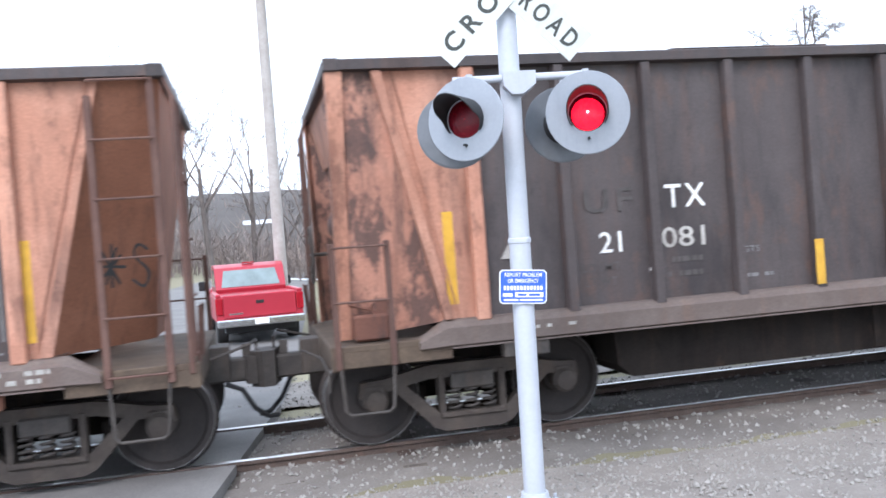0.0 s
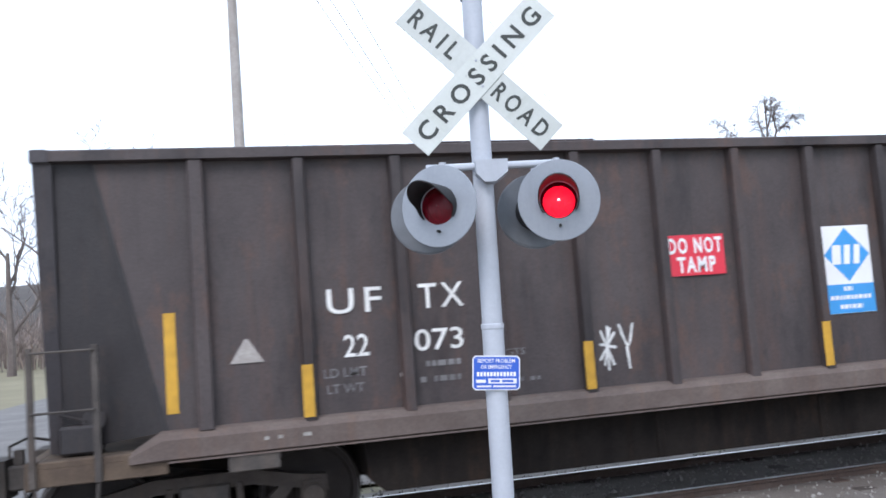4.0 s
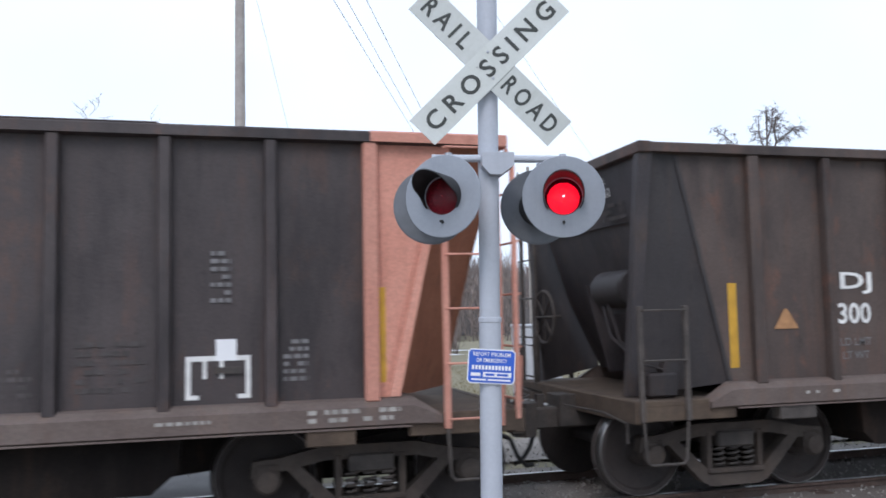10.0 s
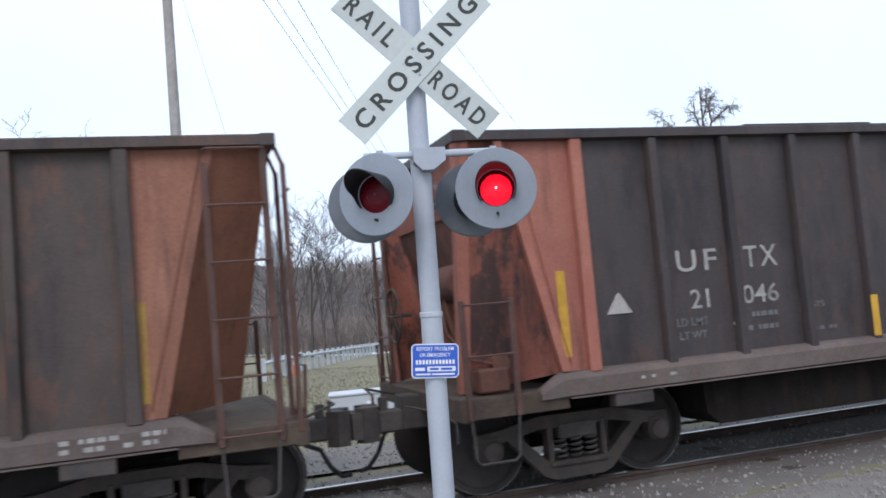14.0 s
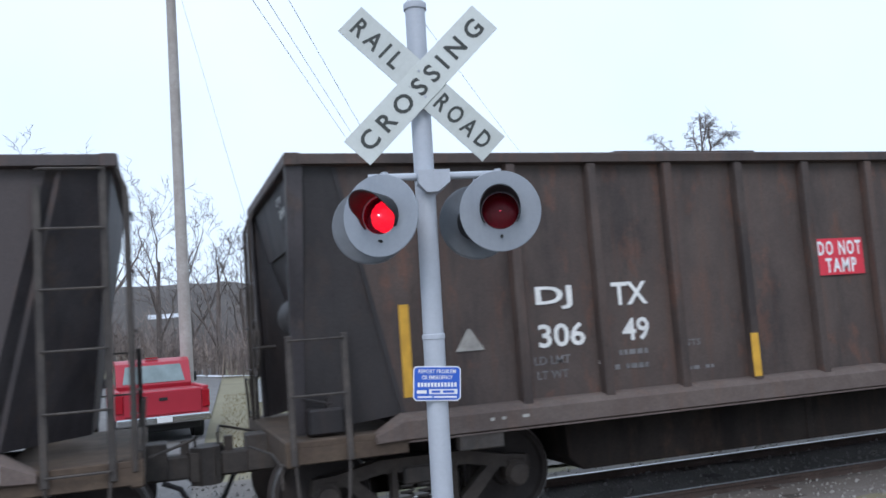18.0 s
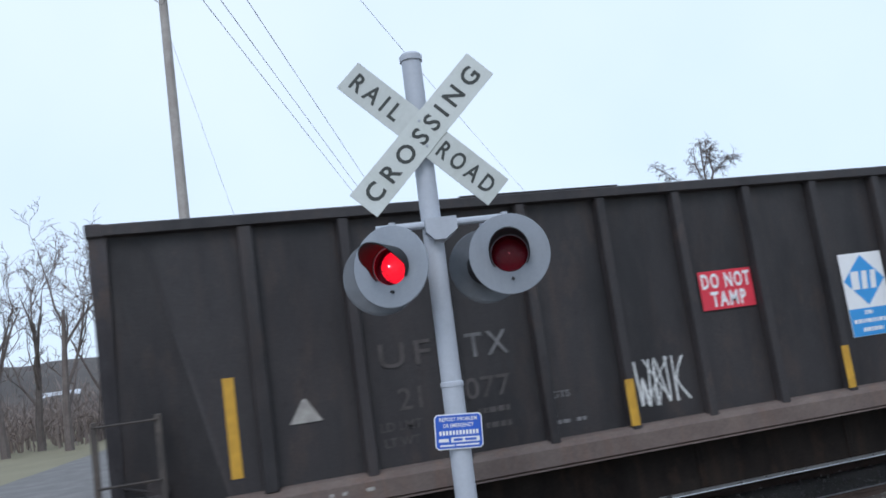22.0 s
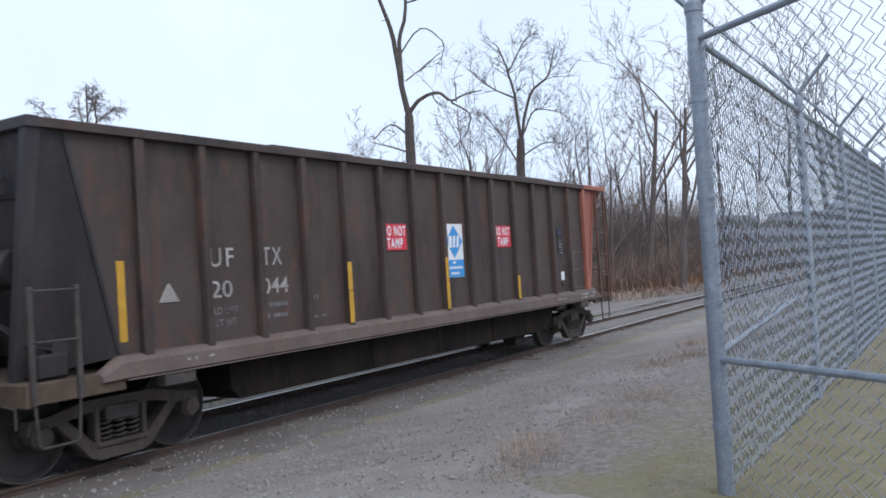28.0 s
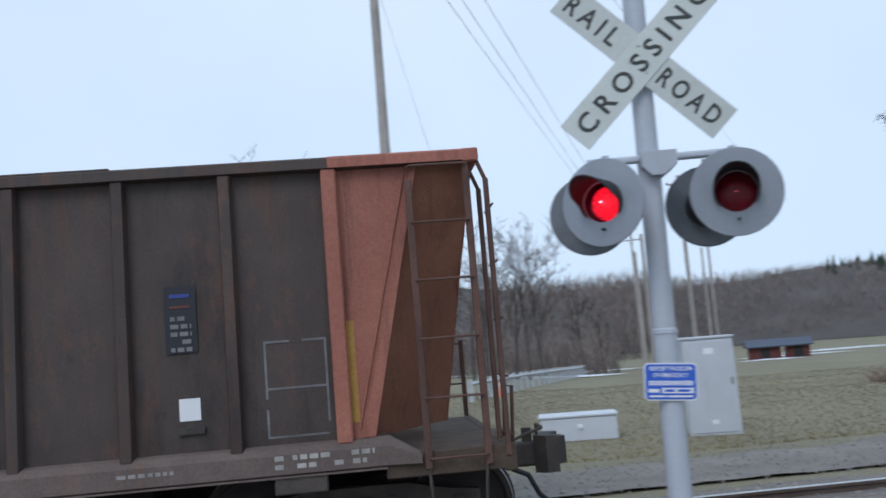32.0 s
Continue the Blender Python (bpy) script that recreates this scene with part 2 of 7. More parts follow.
WHEEL_MAT = weathered("wheel_steel", (0.028, 0.022, 0.02), (0.055, 0.038, 0.03), (0.04, 0.032, 0.029), 0.8, 6.0, 0.4, 0.0)
TREAD = plain("polished_tread", (0.3, 0.29, 0.28), 0.4, 1.0, 0.15)
SIDE_FRAME = weathered("dusty_cast_steel", (0.05, 0.039, 0.033), (0.09, 0.06, 0.042), (0.082, 0.066, 0.054), 0.85, 4.0, 0.6)
BURNT_PALE = weathered("burnt_pale_oxide", (0.37, 0.17, 0.115), (0.05, 0.034, 0.03), (0.46, 0.24, 0.17), 0.75, 1.1, 0.95, scab=(0.035, 0.026, 0.025), scab_at=0.47)
BURNT_RED = weathered("burnt_red_oxide", (0.2214, 0.0656, 0.041), (0.0328, 0.0205, 0.018), (0.2952, 0.0984, 0.0615), 0.75, 1.1, 0.95, scab=(0.0246, 0.0189, 0.018), scab_at=0.47)
SLOPE_BROWN = weathered("rusty_slope_paint", (0.24, 0.095, 0.052), (0.11, 0.05, 0.034), (0.32, 0.135, 0.078), 0.8, 1.3, 0.8)
SOOT_RUST = weathered("sooted_rusty_end", (0.105, 0.044, 0.03), (0.03, 0.022, 0.02), (0.17, 0.07, 0.045), 0.8, 1.3, 0.9, scab=(0.04, 0.028, 0.026))
DARK_WIRE = weathered("dull_woven_wire", (0.25, 0.28, 0.32), (0.15, 0.165, 0.18), (0.32, 0.36, 0.4), 0.5, 6.0, 0.5, 0.4)
RAIL_SIDE = weathered("rusty_rail", (0.075, 0.05, 0.04), (0.13, 0.075, 0.05), (0.11, 0.08, 0.065), 0.85, 4.0, 0.5)
RAIL_TOP = plain("polished_rail_head", (0.62, 0.61, 0.6), 0.28, 1.0, 0.1, 20, 0.02)
TIE_WOOD = weathered("creosoted_tie", (0.075, 0.06, 0.05), (0.05, 0.04, 0.034), (0.15, 0.125, 0.105), 0.9, 5.0, 0.5)
YELLOW = plain("yellow_reflective_strip", (0.56, 0.31, 0.03), 0.55, 0.0, 0.3, 9)
WHITE_PAINT = plain("white_stencil_paint", (0.74, 0.73, 0.7), 0.7, 0.0, 0.22, 12)
FADED_PAINT = plain("faded_stencil_paint", (0.36, 0.34, 0.31), 0.8, 0.0, 0.5, 10)
FAINT_PAINT = plain("faint_data_paint", (0.17, 0.165, 0.165), 0.85, 0.0, 0.5, 10)
BARN_RED = weathered("dark_red_boards", (0.13, 0.042, 0.038), (0.08, 0.03, 0.03), (0.17, 0.06, 0.05), 0.85)
ROOF_BLUE = plain("blue_grey_metal_roof", (0.06, 0.075, 0.11), 0.5, 0.0, 0.1, 3)
GHOST_PAINT = plain("worn_off_paint", (0.075, 0.066, 0.063), 0.85, 0.0, 0.5, 10)
SIGN_RED = plain("red_placard", (0.68, 0.035, 0.06), 0.5, 0.0, 0.06, 6)
SIGN_WHITE = plain("white_placard", (0.8, 0.8, 0.8), 0.5, 0.0, 0.06, 6)
SIGN_BLUE = plain("light_blue_placard", (0.045, 0.3, 0.66), 0.5, 0.0, 0.06, 6)
SIGN_NAVY = plain("navy_blue_placard", (0.035, 0.055, 0.24), 0.5, 0.0, 0.1, 6)
SIGN_PANEL = plain("dark_data_panel", (0.02, 0.02, 0.027), 0.6, 0.0, 0.1, 6)
OCHRE_WORN = weathered("worn_ochre_strip", (0.36, 0.19, 0.045), (0.24, 0.1, 0.05), (0.42, 0.25, 0.05), 0.7, 4.0, 0.8)
PATCH_PAINT = weathered("repainted_patch", (0.034, 0.032, 0.036), (0.06, 0.045, 0.04), (0.05, 0.048, 0.052), 0.6, bump=0.2)
IRON_BROWN = weathered("rusty_brown_iron", (0.1, 0.05, 0.038), (0.055, 0.032, 0.026), (0.15, 0.08, 0.06), 0.8, 3.0, 0.7)
MOWN = patchy_grass("mown_winter_grass")
SPRAY_WHITE = plain("white_spray_paint", (0.62, 0.62, 0.6), 0.75, 0.0, 0.25, 18)
SPRAY_BLACK = plain("black_spray_paint", (0.02, 0.02, 0.02), 0.8, 0.0, 0.2, 18)
SPRAY_RUST = plain("tan_spray_paint", (0.42, 0.22, 0.1), 0.75, 0.0, 0.4, 18)
SPRAY_OLIVE = plain("olive_spray_paint", (0.2, 0.17, 0.05), 0.75, 0.0, 0.4, 18)
ALUMINIUM = weathered("signal_grey_paint", (0.43, 0.455, 0.5), (0.35, 0.37, 0.41), (0.48, 0.505, 0.55), 0.45, 2.0, 0.4, 0.0, 0.04, grain=0.08)
DISC_GREY = weathered("grey_disc_paint", (0.26, 0.285, 0.32), (0.2, 0.22, 0.25), (0.3, 0.325, 0.36), 0.5, 3.0, 0.5, 0.0, 0.03, grain=0.08)
HOOD_BLACK = plain("black_hood_paint", (0.014, 0.014, 0.015), 0.6, 0.0, 0.2)
BOARD_WHITE = weathered("crossbuck_white", (0.56, 0.585, 0.55), (0.44, 0.46, 0.4), (0.62, 0.645, 0.615), 0.45, 2.0, 0.4, 0.0, 0.02, grain=0.08)
BOARD_BLACK = plain("sign_lettering", (0.035, 0.04, 0.035), 0.5, 0.0, 0.15)
ENS_BLUE = plain("emergency_sign_blue", (0.03, 0.11, 0.52), 0.4, 0.0, 0.08)
LENS_RED = tinted_glass("red_lens", (0.9, 0.08, 0.14), (0.26, 0.008, 0.022), 0.5)
DISC_BACK = plain("grey_disc_back", (0.15, 0.163, 0.18), 0.6)
BULB_LIT = glowing("lit_bulb", (1.0, 0.07, 0.14), 2.3)
BULB_CORE = glowing("lit_filament", (1.0, 0.42, 0.4), 5.0)
BULB_DARK = plain("unlit_back", (0.05, 0.02, 0.02), 0.6)
GRASS_BED = weathered("winter_grass_soil", (0.185, 0.163, 0.1), (0.145, 0.12, 0.08), (0.235, 0.21, 0.135), 0.95, 0.25, 0.5, streak=False, bump=0.2)
BALLAST = weathered("ballast_bed", (0.15, 0.13, 0.115), (0.075, 0.062, 0.053), (0.22, 0.195, 0.172), 0.95, 1.2, 0.6, streak=False, bump=0.9)
VERGE = weathered("gravel_verge_ground", (0.2, 0.174, 0.153), (0.094, 0.077, 0.064), (0.285, 0.253, 0.224), 0.95, 0.9, 0.6, streak=False, bump=0.9)
ASPHALT = weathered("worn_asphalt", (0.16, 0.15, 0.143), (0.075, 0.07, 0.066), (0.23, 0.217, 0.205), 0.92, 0.9, 0.5, streak=False, bump=0.7)
STONE = weathered("ballast_stone", (0.25, 0.232, 0.21), (0.14, 0.12, 0.1), (0.35, 0.33, 0.305), 0.9, 9.0, 0.5, streak=False)
# Paler than BARK: background trees carry some haze in their colour.
BARK_PALE = weathered("grey_brown_bark", (0.125, 0.102, 0.092), (0.07, 0.057, 0.05), (0.18, 0.152, 0.138), 0.95, 2.0, 0.5)
BARK = weathered("bare_bark", (0.085, 0.07, 0.062), (0.045, 0.038, 0.034), (0.13, 0.112, 0.1), 0.95, 2.0, 0.5)
# Twig colour lightened to put distance haze on the far woods.
TWIGS = strewn("haze_paled_twigs", (0.24, 0.203, 0.19), 0.65, 1.3)
BRUSH = strewn("dry_brush", (0.25, 0.192, 0.165), 0.55, 1.5)
DRY_GRASS = strewn("dead_grass", (0.34, 0.275, 0.232), 0.6, 1.35, 0.8)
GREEN_GRASS = strewn("winter_green_grass", (0.19, 0.185, 0.08), 0.5, 1.4, 0.8)
FIELD_GRASS = strewn("field_stubble", (0.2, 0.172, 0.098), 0.85, 1.15, 0.12)
REDDISH = strewn("rusty_dead_weeds", (0.26, 0.155, 0.105), 0.5, 1.4, 0.5)
RIDGE = weathered("wooded_ridge", (0.078, 0.068, 0.062), (0.048, 0.043, 0.041), (0.115, 0.1, 0.09), 1.0, 0.05, 0.5, streak=True, bump=0.9)
EVERGREEN = plain("far_evergreens", (0.035, 0.05, 0.035), 1.0, 0.0, 0.4, 0.3, 0)
SNOW = plain("old_snow", (0.8, 0.83, 0.87), 0.8, 0.0, 0.08, 1.0)
POLE_WOOD = weathered("weathered_pole", (0.33, 0.3, 0.275), (0.18, 0.155, 0.135), (0.42, 0.39, 0.365), 0.9, 3.0, 0.6)
CABLE = plain("cable_black", (0.03, 0.03, 0.032), 0.6)
FENCE_STEEL = weathered("galvanised_fence", (0.27, 0.31, 0.36), (0.17, 0.19, 0.21), (0.36, 0.4, 0.45), 0.5, 6.0, 0.5, 0.5)
CABINET = weathered("silver_cabinet", (0.55, 0.57, 0.6), (0.45, 0.46, 0.48), (0.6, 0.62, 0.65), 0.5, 2.0, 0.3, 0.1, grain=0.06)
TRUCK_RED = plain("red_car_paint", (0.38, 0.025, 0.042), 0.35, 0.0, 0.05, 3, 0)
CHROME = plain("chrome_bumper", (0.6, 0.6, 0.6), 0.25, 1.0, 0.05)
RUBBER = plain("tyre_rubber", (0.025, 0.025, 0.026), 0.8)
DARK_GLASS = plain("dark_window_glass", (0.03, 0.045, 0.05), 0.08, 0.0, 0.05, 3, 0)
# Pale base colour stands in for the bright reflection on the rear window.
REAR_GLASS = plain("reflection_tinted_rear_glass", (0.2, 0.26, 0.26), 0.1, 0.0, 0.3, 3, 0)
TAIL_RED = plain("tail_light_red", (0.35, 0.01, 0.02), 0.2)
GUARD_WHITE = plain("white_guard_fence", (0.46, 0.48, 0.5), 0.7)
CONE_ORANGE = plain("traffic_cone_orange", (0.8, 0.16, 0.05), 0.5)


# ---- mesh helpers ----
class Build:
    """Collects vertices and faces of one part."""

    def __init__(self):
        self.v, self.f = [], []

    def add(self, vs, fs):
        k = len(self.v)
        self.v += [tuple(p) for p in vs]
        self.f += [[k + i for i in q] for q in fs]
        return self

    def box(self, x0, x1, y0, y1, z0, z1, c=0.0):
        if c <= 0:
            vs = [(x, y, z) for x in (x0, x1) for y in (y0, y1) for z in (z0, z1)]
            return self.add(vs, [(0, 1, 3, 2), (4, 6, 7, 5), (0, 4, 5, 1), (2, 3, 7, 6), (0, 2, 6, 4), (1, 5, 7, 3)])
        vs, idx = [], {}
        for i, x in enumerate((x0, x1)):
            for j, y in enumerate((y0, y1)):
                for k, z in enumerate((z0, z1)):
                    sx, sy, sz = (1 - 2 * i) * c, (1 - 2 * j) * c, (1 - 2 * k) * c
                    for a, p in enumerate(((x, y + sy, z + sz), (x + sx, y, z + sz), (x + sx, y + sy, z))):
                        idx[i, j, k, a] = len(vs)
                        vs.append(p)
        fs = []
        for i in (0, 1):
            fs.append([idx[i, j, k, 0] for j, k in ((0, 0), (0, 1), (1, 1), (1, 0))][:: 1 if i == 0 else -1])
            fs.append([idx[j, i, k, 1] for j, k in ((0, 0), (1, 0), (1, 1), (0, 1))][:: 1 if i == 0 else -1])
            fs.append([idx[j, k, i, 2] for j, k in ((0, 0), (0, 1), (1, 1), (1, 0))][:: 1 if i == 0 else -1])
        for j in (0, 1):
            for k in (0, 1):
                fs.append([idx[0, j, k, 1], idx[1, j, k, 1], idx[1, j, k, 2], idx[0, j, k, 2]])
                fs.append([idx[j, 0, k, 0], idx[j, 1, k, 0], idx[j, 1, k, 2], idx[j, 0, k, 2]])
                fs.append([idx[j, k, 0, 0], idx[j, k, 1, 0], idx[j, k, 1, 1], idx[j, k, 0, 1]])
        for i in (0, 1):
            for j in (0, 1):
                for k in (0, 1):
                    fs.append([idx[i, j, k, a] for a in range(3)])
        return self.add(vs, fs)

    def tube(self, pts, r, n=8, r1=None, cap=True):
        pts = [Vector(p) for p in pts]
        vs, fs = [], []
        side = None
        for i, p in enumerate(pts):
            d = (pts[min(i + 1, len(pts) - 1)] - pts[max(i - 1, 0)]).normalized()
            if side is None:
                side = d.cross(Vector((0, 0, 1)) if abs(d.z) < 0.9 else Vector((1, 0, 0))).normalized()
            side = (side - d * side.dot(d)).normalized()
            up = d.cross(side)
            rr = r if r1 is None else r + (r1 - r) * i / (len(pts) - 1)
            vs += [p + (side * math.cos(2 * math.pi * k / n) + up * math.sin(2 * math.pi * k / n)) * rr for k in range(n)]
        for i in range(len(pts) - 1):
            fs += [(i * n + k, i * n + (k + 1) % n, (i + 1) * n + (k + 1) % n, (i + 1) * n + k) for k in range(n)]
        if cap:
            fs += [list(range(n))[::-1], [(len(pts) - 1) * n + k for k in range(n)]]
        return self.add(vs, fs)

    def prism(self, poly, axis, a, b):
        """A polygon of (u, w) pushed from a to b along axis: y takes (x, z), x takes (y, z), z takes (x, y)."""
        def at(p, h):
            return {"y": (p[0], h, p[1]), "x": (h, p[0], p[1]), "z": (p[0], p[1], h)}[axis]
        n = len(poly)
        vs = [at(p, a) for p in poly] + [at(p, b) for p in poly]
        fs = [list(range(n))[::-1], list(range(n, 2 * n))] + [(k, (k + 1) % n, n + (k + 1) % n, n + k) for k in range(n)]
        return self.add(vs, fs)

    def lathe(self, prof, n=24, axis="y", at=(0, 0, 0), cap=True):
        """A profile of (along, radius) turned round the axis through the point."""
        vs, fs = [], []
        for a, r in prof:
            for k in range(n):
                c, s = r * math.cos(2 * math.pi * k / n), r * math.sin(2 * math.pi * k / n)
                q = {"y": (c, a, s), "z": (c, s, a), "x": (a, c, s)}[axis]
                vs.append((q[0] + at[0], q[1] + at[1], q[2] + at[2]))
        for i in range(len(prof) - 1):
            fs += [(i * n + k, i * n + (k + 1) % n, (i + 1) * n + (k + 1) % n, (i + 1) * n + k) for k in range(n)]
        if cap:
            fs += [list(range(n)), [(len(prof) - 1) * n + k for k in range(n)][::-1]]
        return self.add(vs, fs)

    def mesh(self, name, mat, smooth=30):
        me = bpy.data.meshes.new(name)
        me.from_pydata(self.v, [], self.f)
        bm = bmesh.new()
        bm.from_mesh(me)
        bmesh.ops.recalc_face_normals(bm, faces=bm.faces)
        bm.to_mesh(me)
        bm.free()
        me.shade_smooth()
        me.set_sharp_from_angle(angle=radians(smooth))
        me.materials.append(mat)
        return me


def joined(name, pieces, smooth=30):
    """One mesh from several (Build, material) pieces."""
    b = Build()
    slots = []
    for k, (q, mat) in enumerate(pieces):
        b.add(q.v, q.f)
        slots += [k] * len(q.f)
    me = bpy.data.meshes.new(name)
    me.from_pydata(b.v, [], b.f)
    for _, mat in pieces:
        me.materials.append(mat)
    me.polygons.foreach_set("material_index", slots)
    bm = bmesh.new()
    bm.from_mesh(me)
    bmesh.ops.recalc_face_normals(bm, faces=bm.faces)
    bm.to_mesh(me)
    bm.free()
    me.shade_smooth()
    me.set_sharp_from_angle(angle=radians(smooth))
    return me


STORE = {}


def part(name, make, mat, parent=None, label="", at=None, key=None):
    """One mesh object under a thing or part. make: a Build, or a function that returns one, kept by key for alike parts."""
    k = (key or name, mat.name) if callable(make) else None
    if k is None:
        me = make if isinstance(make, bpy.types.Mesh) else make.mesh(name, mat)
    else:
        if k not in STORE:
            STORE[k] = make().mesh(name, mat)
        me = STORE[k]
    ob = new(name, me)
    if parent is not None:
        ob.parent = parent
    if at is not None:
        ob.matrix_basis = at
    return tagged(ob, label)


def marks(name, make, mat, parent, at, key):
    """Rows of small unreadable marks, too small to tell apart."""
    return tagged(part(name, make, mat, parent, "", at, key), kind="stuff")


def thing(name, label, category, at=None, group="", kind=""):
    ob = new(name)
    ob.empty_display_size = 0.2
    if at is not None:
        ob.matrix_basis = at
    return tagged(ob, label, category, group, kind)


def letters(body, width, height, heavy=0.0, gap=1.0):
    """Built-in font, fitted to a width and height, flat in x and z, facing -y, lower left corner at the origin."""
    cu = bpy.data.curves.new("letters", "FONT")
    cu.body, cu.size, cu.offset, cu.resolution_u, cu.space_character = body, 1.0, heavy, 3, gap
    ob = bpy.data.objects.new("letters", cu)
    scene.collection.objects.link(ob)
    bpy.context.view_layer.update()
    me = bpy.data.meshes.new_from_object(ob.evaluated_get(bpy.context.evaluated_depsgraph_get()))
    bpy.data.objects.remove(ob)
    bpy.data.curves.remove(cu)
    co = np.empty(len(me.vertices) * 3)
    me.vertices.foreach_get("co", co)
    co = co.reshape(-1, 3)
    lo, hi = co[:, :2].min(0), co[:, :2].max(0)
    faces = [list(p.vertices) for p in me.polygons]
    bpy.data.meshes.remove(me)
    b = Build()
    u = (co[:, 0] - lo[0]) / (hi[0] - lo[0]) * width
    w = (co[:, 1] - lo[1]) / (hi[1] - lo[1]) * height
    n = len(co)
    b.v = [(u[i], 0.0, w[i]) for i in range(n)]
    b.f = faces
    return b


def islands(b):
    """The separate shapes of a Build."""
    root = list(range(len(b.v)))

    def find(i):
        while root[i] != i:
            root[i] = root[root[i]]
            i = root[i]
        return i
    for f in b.f:
        for i in f[1:]:
            root[find(i)] = find(f[0])
    out = {}
    for f in b.f:
        q, seen = out.setdefault(find(f[0]), (Build(), {}))
        for i in f:
            if i not in seen:
                seen[i] = len(q.v)
                q.v.append(b.v[i])
        q.f.append([seen[i] for i in f])
    return [q for q, _ in out.values()]


def letter_part(body, width, height, mat, parent, at, label="", heavy=0.01, gap=1.0):
    """A painted word, each letter a mesh of its own."""
    k = ("text", body, round(width, 3), round(height, 3), mat.name, heavy, gap)
    if k not in STORE:
        STORE[k] = [q.mesh("letter", mat) for q in islands(letters(body, width, height, heavy, gap))]
    for me in STORE[k]:
        part("letter", me, mat, parent, label, at)


STROKES = {
    "H": "0,0 .1,1|.75,0 .85,1|.05,.5 .8,.55", "E": ".85,1 .1,.78 .25,.45 .15,0 .95,.22|.2,.42 .8,.5", "R": ".42,.92 .36,0|.0,.72 .3,.98 .8,.95 .88,.66 .5,.42 .2,.4 .6,.22 1,.02",
    "T": "0,.9 .9,1|.45,.95 .4,0", "C": ".88,.8 .6,1 .2,.8 .05,.35 .35,.02 .75,.1 .95,.3", "O": ".45,1 .1,.7 .15,.2 .5,0 .85,.35 .8,.8 .45,1",
    "P": ".3,.92 .62,0|.2,.36 .0,.5 .12,.8 .55,1 .92,.8 .8,.5 .42,.42", "D": ".15,0 .2,1 .75,.7 .7,.3 .15,0", "M": "0,0 .2,1 .45,.3 .7,1 .85,0", "W": "0,1 .25,0 .45,.6 .65,0 .95,1",
    "B": ".1,0 .15,1 .65,.85 .2,.55 .75,.3 .1,0", "V": "0,1 .4,0 .7,1", "I": ".45,0 .5,1", "G": ".85,.8 .4,1 .1,.5 .4,0 .85,.2 .85,.45 .55,.45",
    "A": "0,0 .45,1 .8,0|.15,.4 .75,.45", "S": ".8,.85 .4,1 .15,.75 .75,.35 .5,0 .05,.15", "+": ".5,0 .5,1|0,.55 1,.5", "N": ".05,0 .1,1 .75,0 .85,1",
    "*": "0,.2 .9,.8|.1,.9 .8,.1|.45,0 .5,1|.0,.55 1,.45|.2,.1 .7,.95", "Y": "0,1 .4,.5 .8,1|.4,.5 .4,0", "X": "0,0 .85,1|.05,1 .8,0", "F": ".8,1 .1,.95 .12,0|.1,.5 .65,.52", "K": ".1,0 .1,1|.8,1 .15,.5 .85,0",
}


def scrawl(text, width, height, thick, seed=1, blob=0.0):
    """Spray-can strokes as flat ribbons in x and z."""
    rnd = random.Random(seed)
    b = Build()
    step = width / len(text)
    lift = 0.0
    for i, ch in enumerate(text):
        for stroke in STROKES.get(ch, "").split("|"):
            pts = []
            for q in stroke.split():
                u, w = q.split(",")
                pts.append((i * step + float(u) * step * 0.82 + rnd.uniform(-1, 1) * thick * 0.8, float(w) * height + rnd.uniform(-1, 1) * thick))
            fine = []
            for k in range(len(pts) - 1):
                for s in range(5):
                    a = s / 5
                    p0, p1, p2, p3 = pts[max(k - 1, 0)], pts[k], pts[k + 1], pts[min(k + 2, len(pts) - 1)]
                    fine.append([0.5 * (2 * p1[c] + (p2[c] - p0[c]) * a + (2 * p0[c] - 5 * p1[c] + 4 * p2[c] - p3[c]) * a * a + (3 * p1[c] - p0[c] - 3 * p2[c] + p3[c]) * a ** 3) for c in (0, 1)])
            if not pts:
                continue
            fine.append(list(pts[-1]))
            vs = []
            for k, p in enumerate(fine):
                q0, q1 = fine[max(k - 1, 0)], fine[min(k + 1, len(fine) - 1)]
                dx, dz = q1[0] - q0[0], q1[1] - q0[1]
                ln = math.hypot(dx, dz) or 1
                t = thick * (0.75 + 0.35 * rnd.random())
                vs += [(p[0] - dz / ln * t, lift, p[1] + dx / ln * t), (p[0] + dz / ln * t, lift, p[1] - dx / ln * t)]
                lift -= 0.00006
            b.add(vs, [(2 * k, 2 * k + 1, 2 * k + 3, 2 * k + 2) for k in range(len(fine) - 1)])
    return b


def flames(width, height, thick, seed, count):
    """A scribble of upright licks of paint."""
    g = random.Random(seed)
    b = Build()
    for i in range(count):
        x, w = g.random() * width, 0.0
        h = height * g.uniform(0.35, 1.0)
        z = (height - h) * g.random() * 0.6
        bend = g.uniform(-1, 1) * 0.12 * height
        vs = []
        for k in range(9):
            s = k / 8
            t = thick * (0.35 + 0.9 * math.sin(math.pi * min(1, s * 1.05))) * g.uniform(0.7, 1.2)
            u = x + bend * math.sin(s * 5 + i) + (s - 0.5) * g.uniform(-0.02, 0.02)
            vs += [(u - t, 0.0002 * i, z + h * s), (u + t, 0.0002 * i, z + h * s)]
        b.add(vs, [(2 * k, 2 * k + 1, 2 * k + 3, 2 * k + 2) for k in range(8)])
    return b


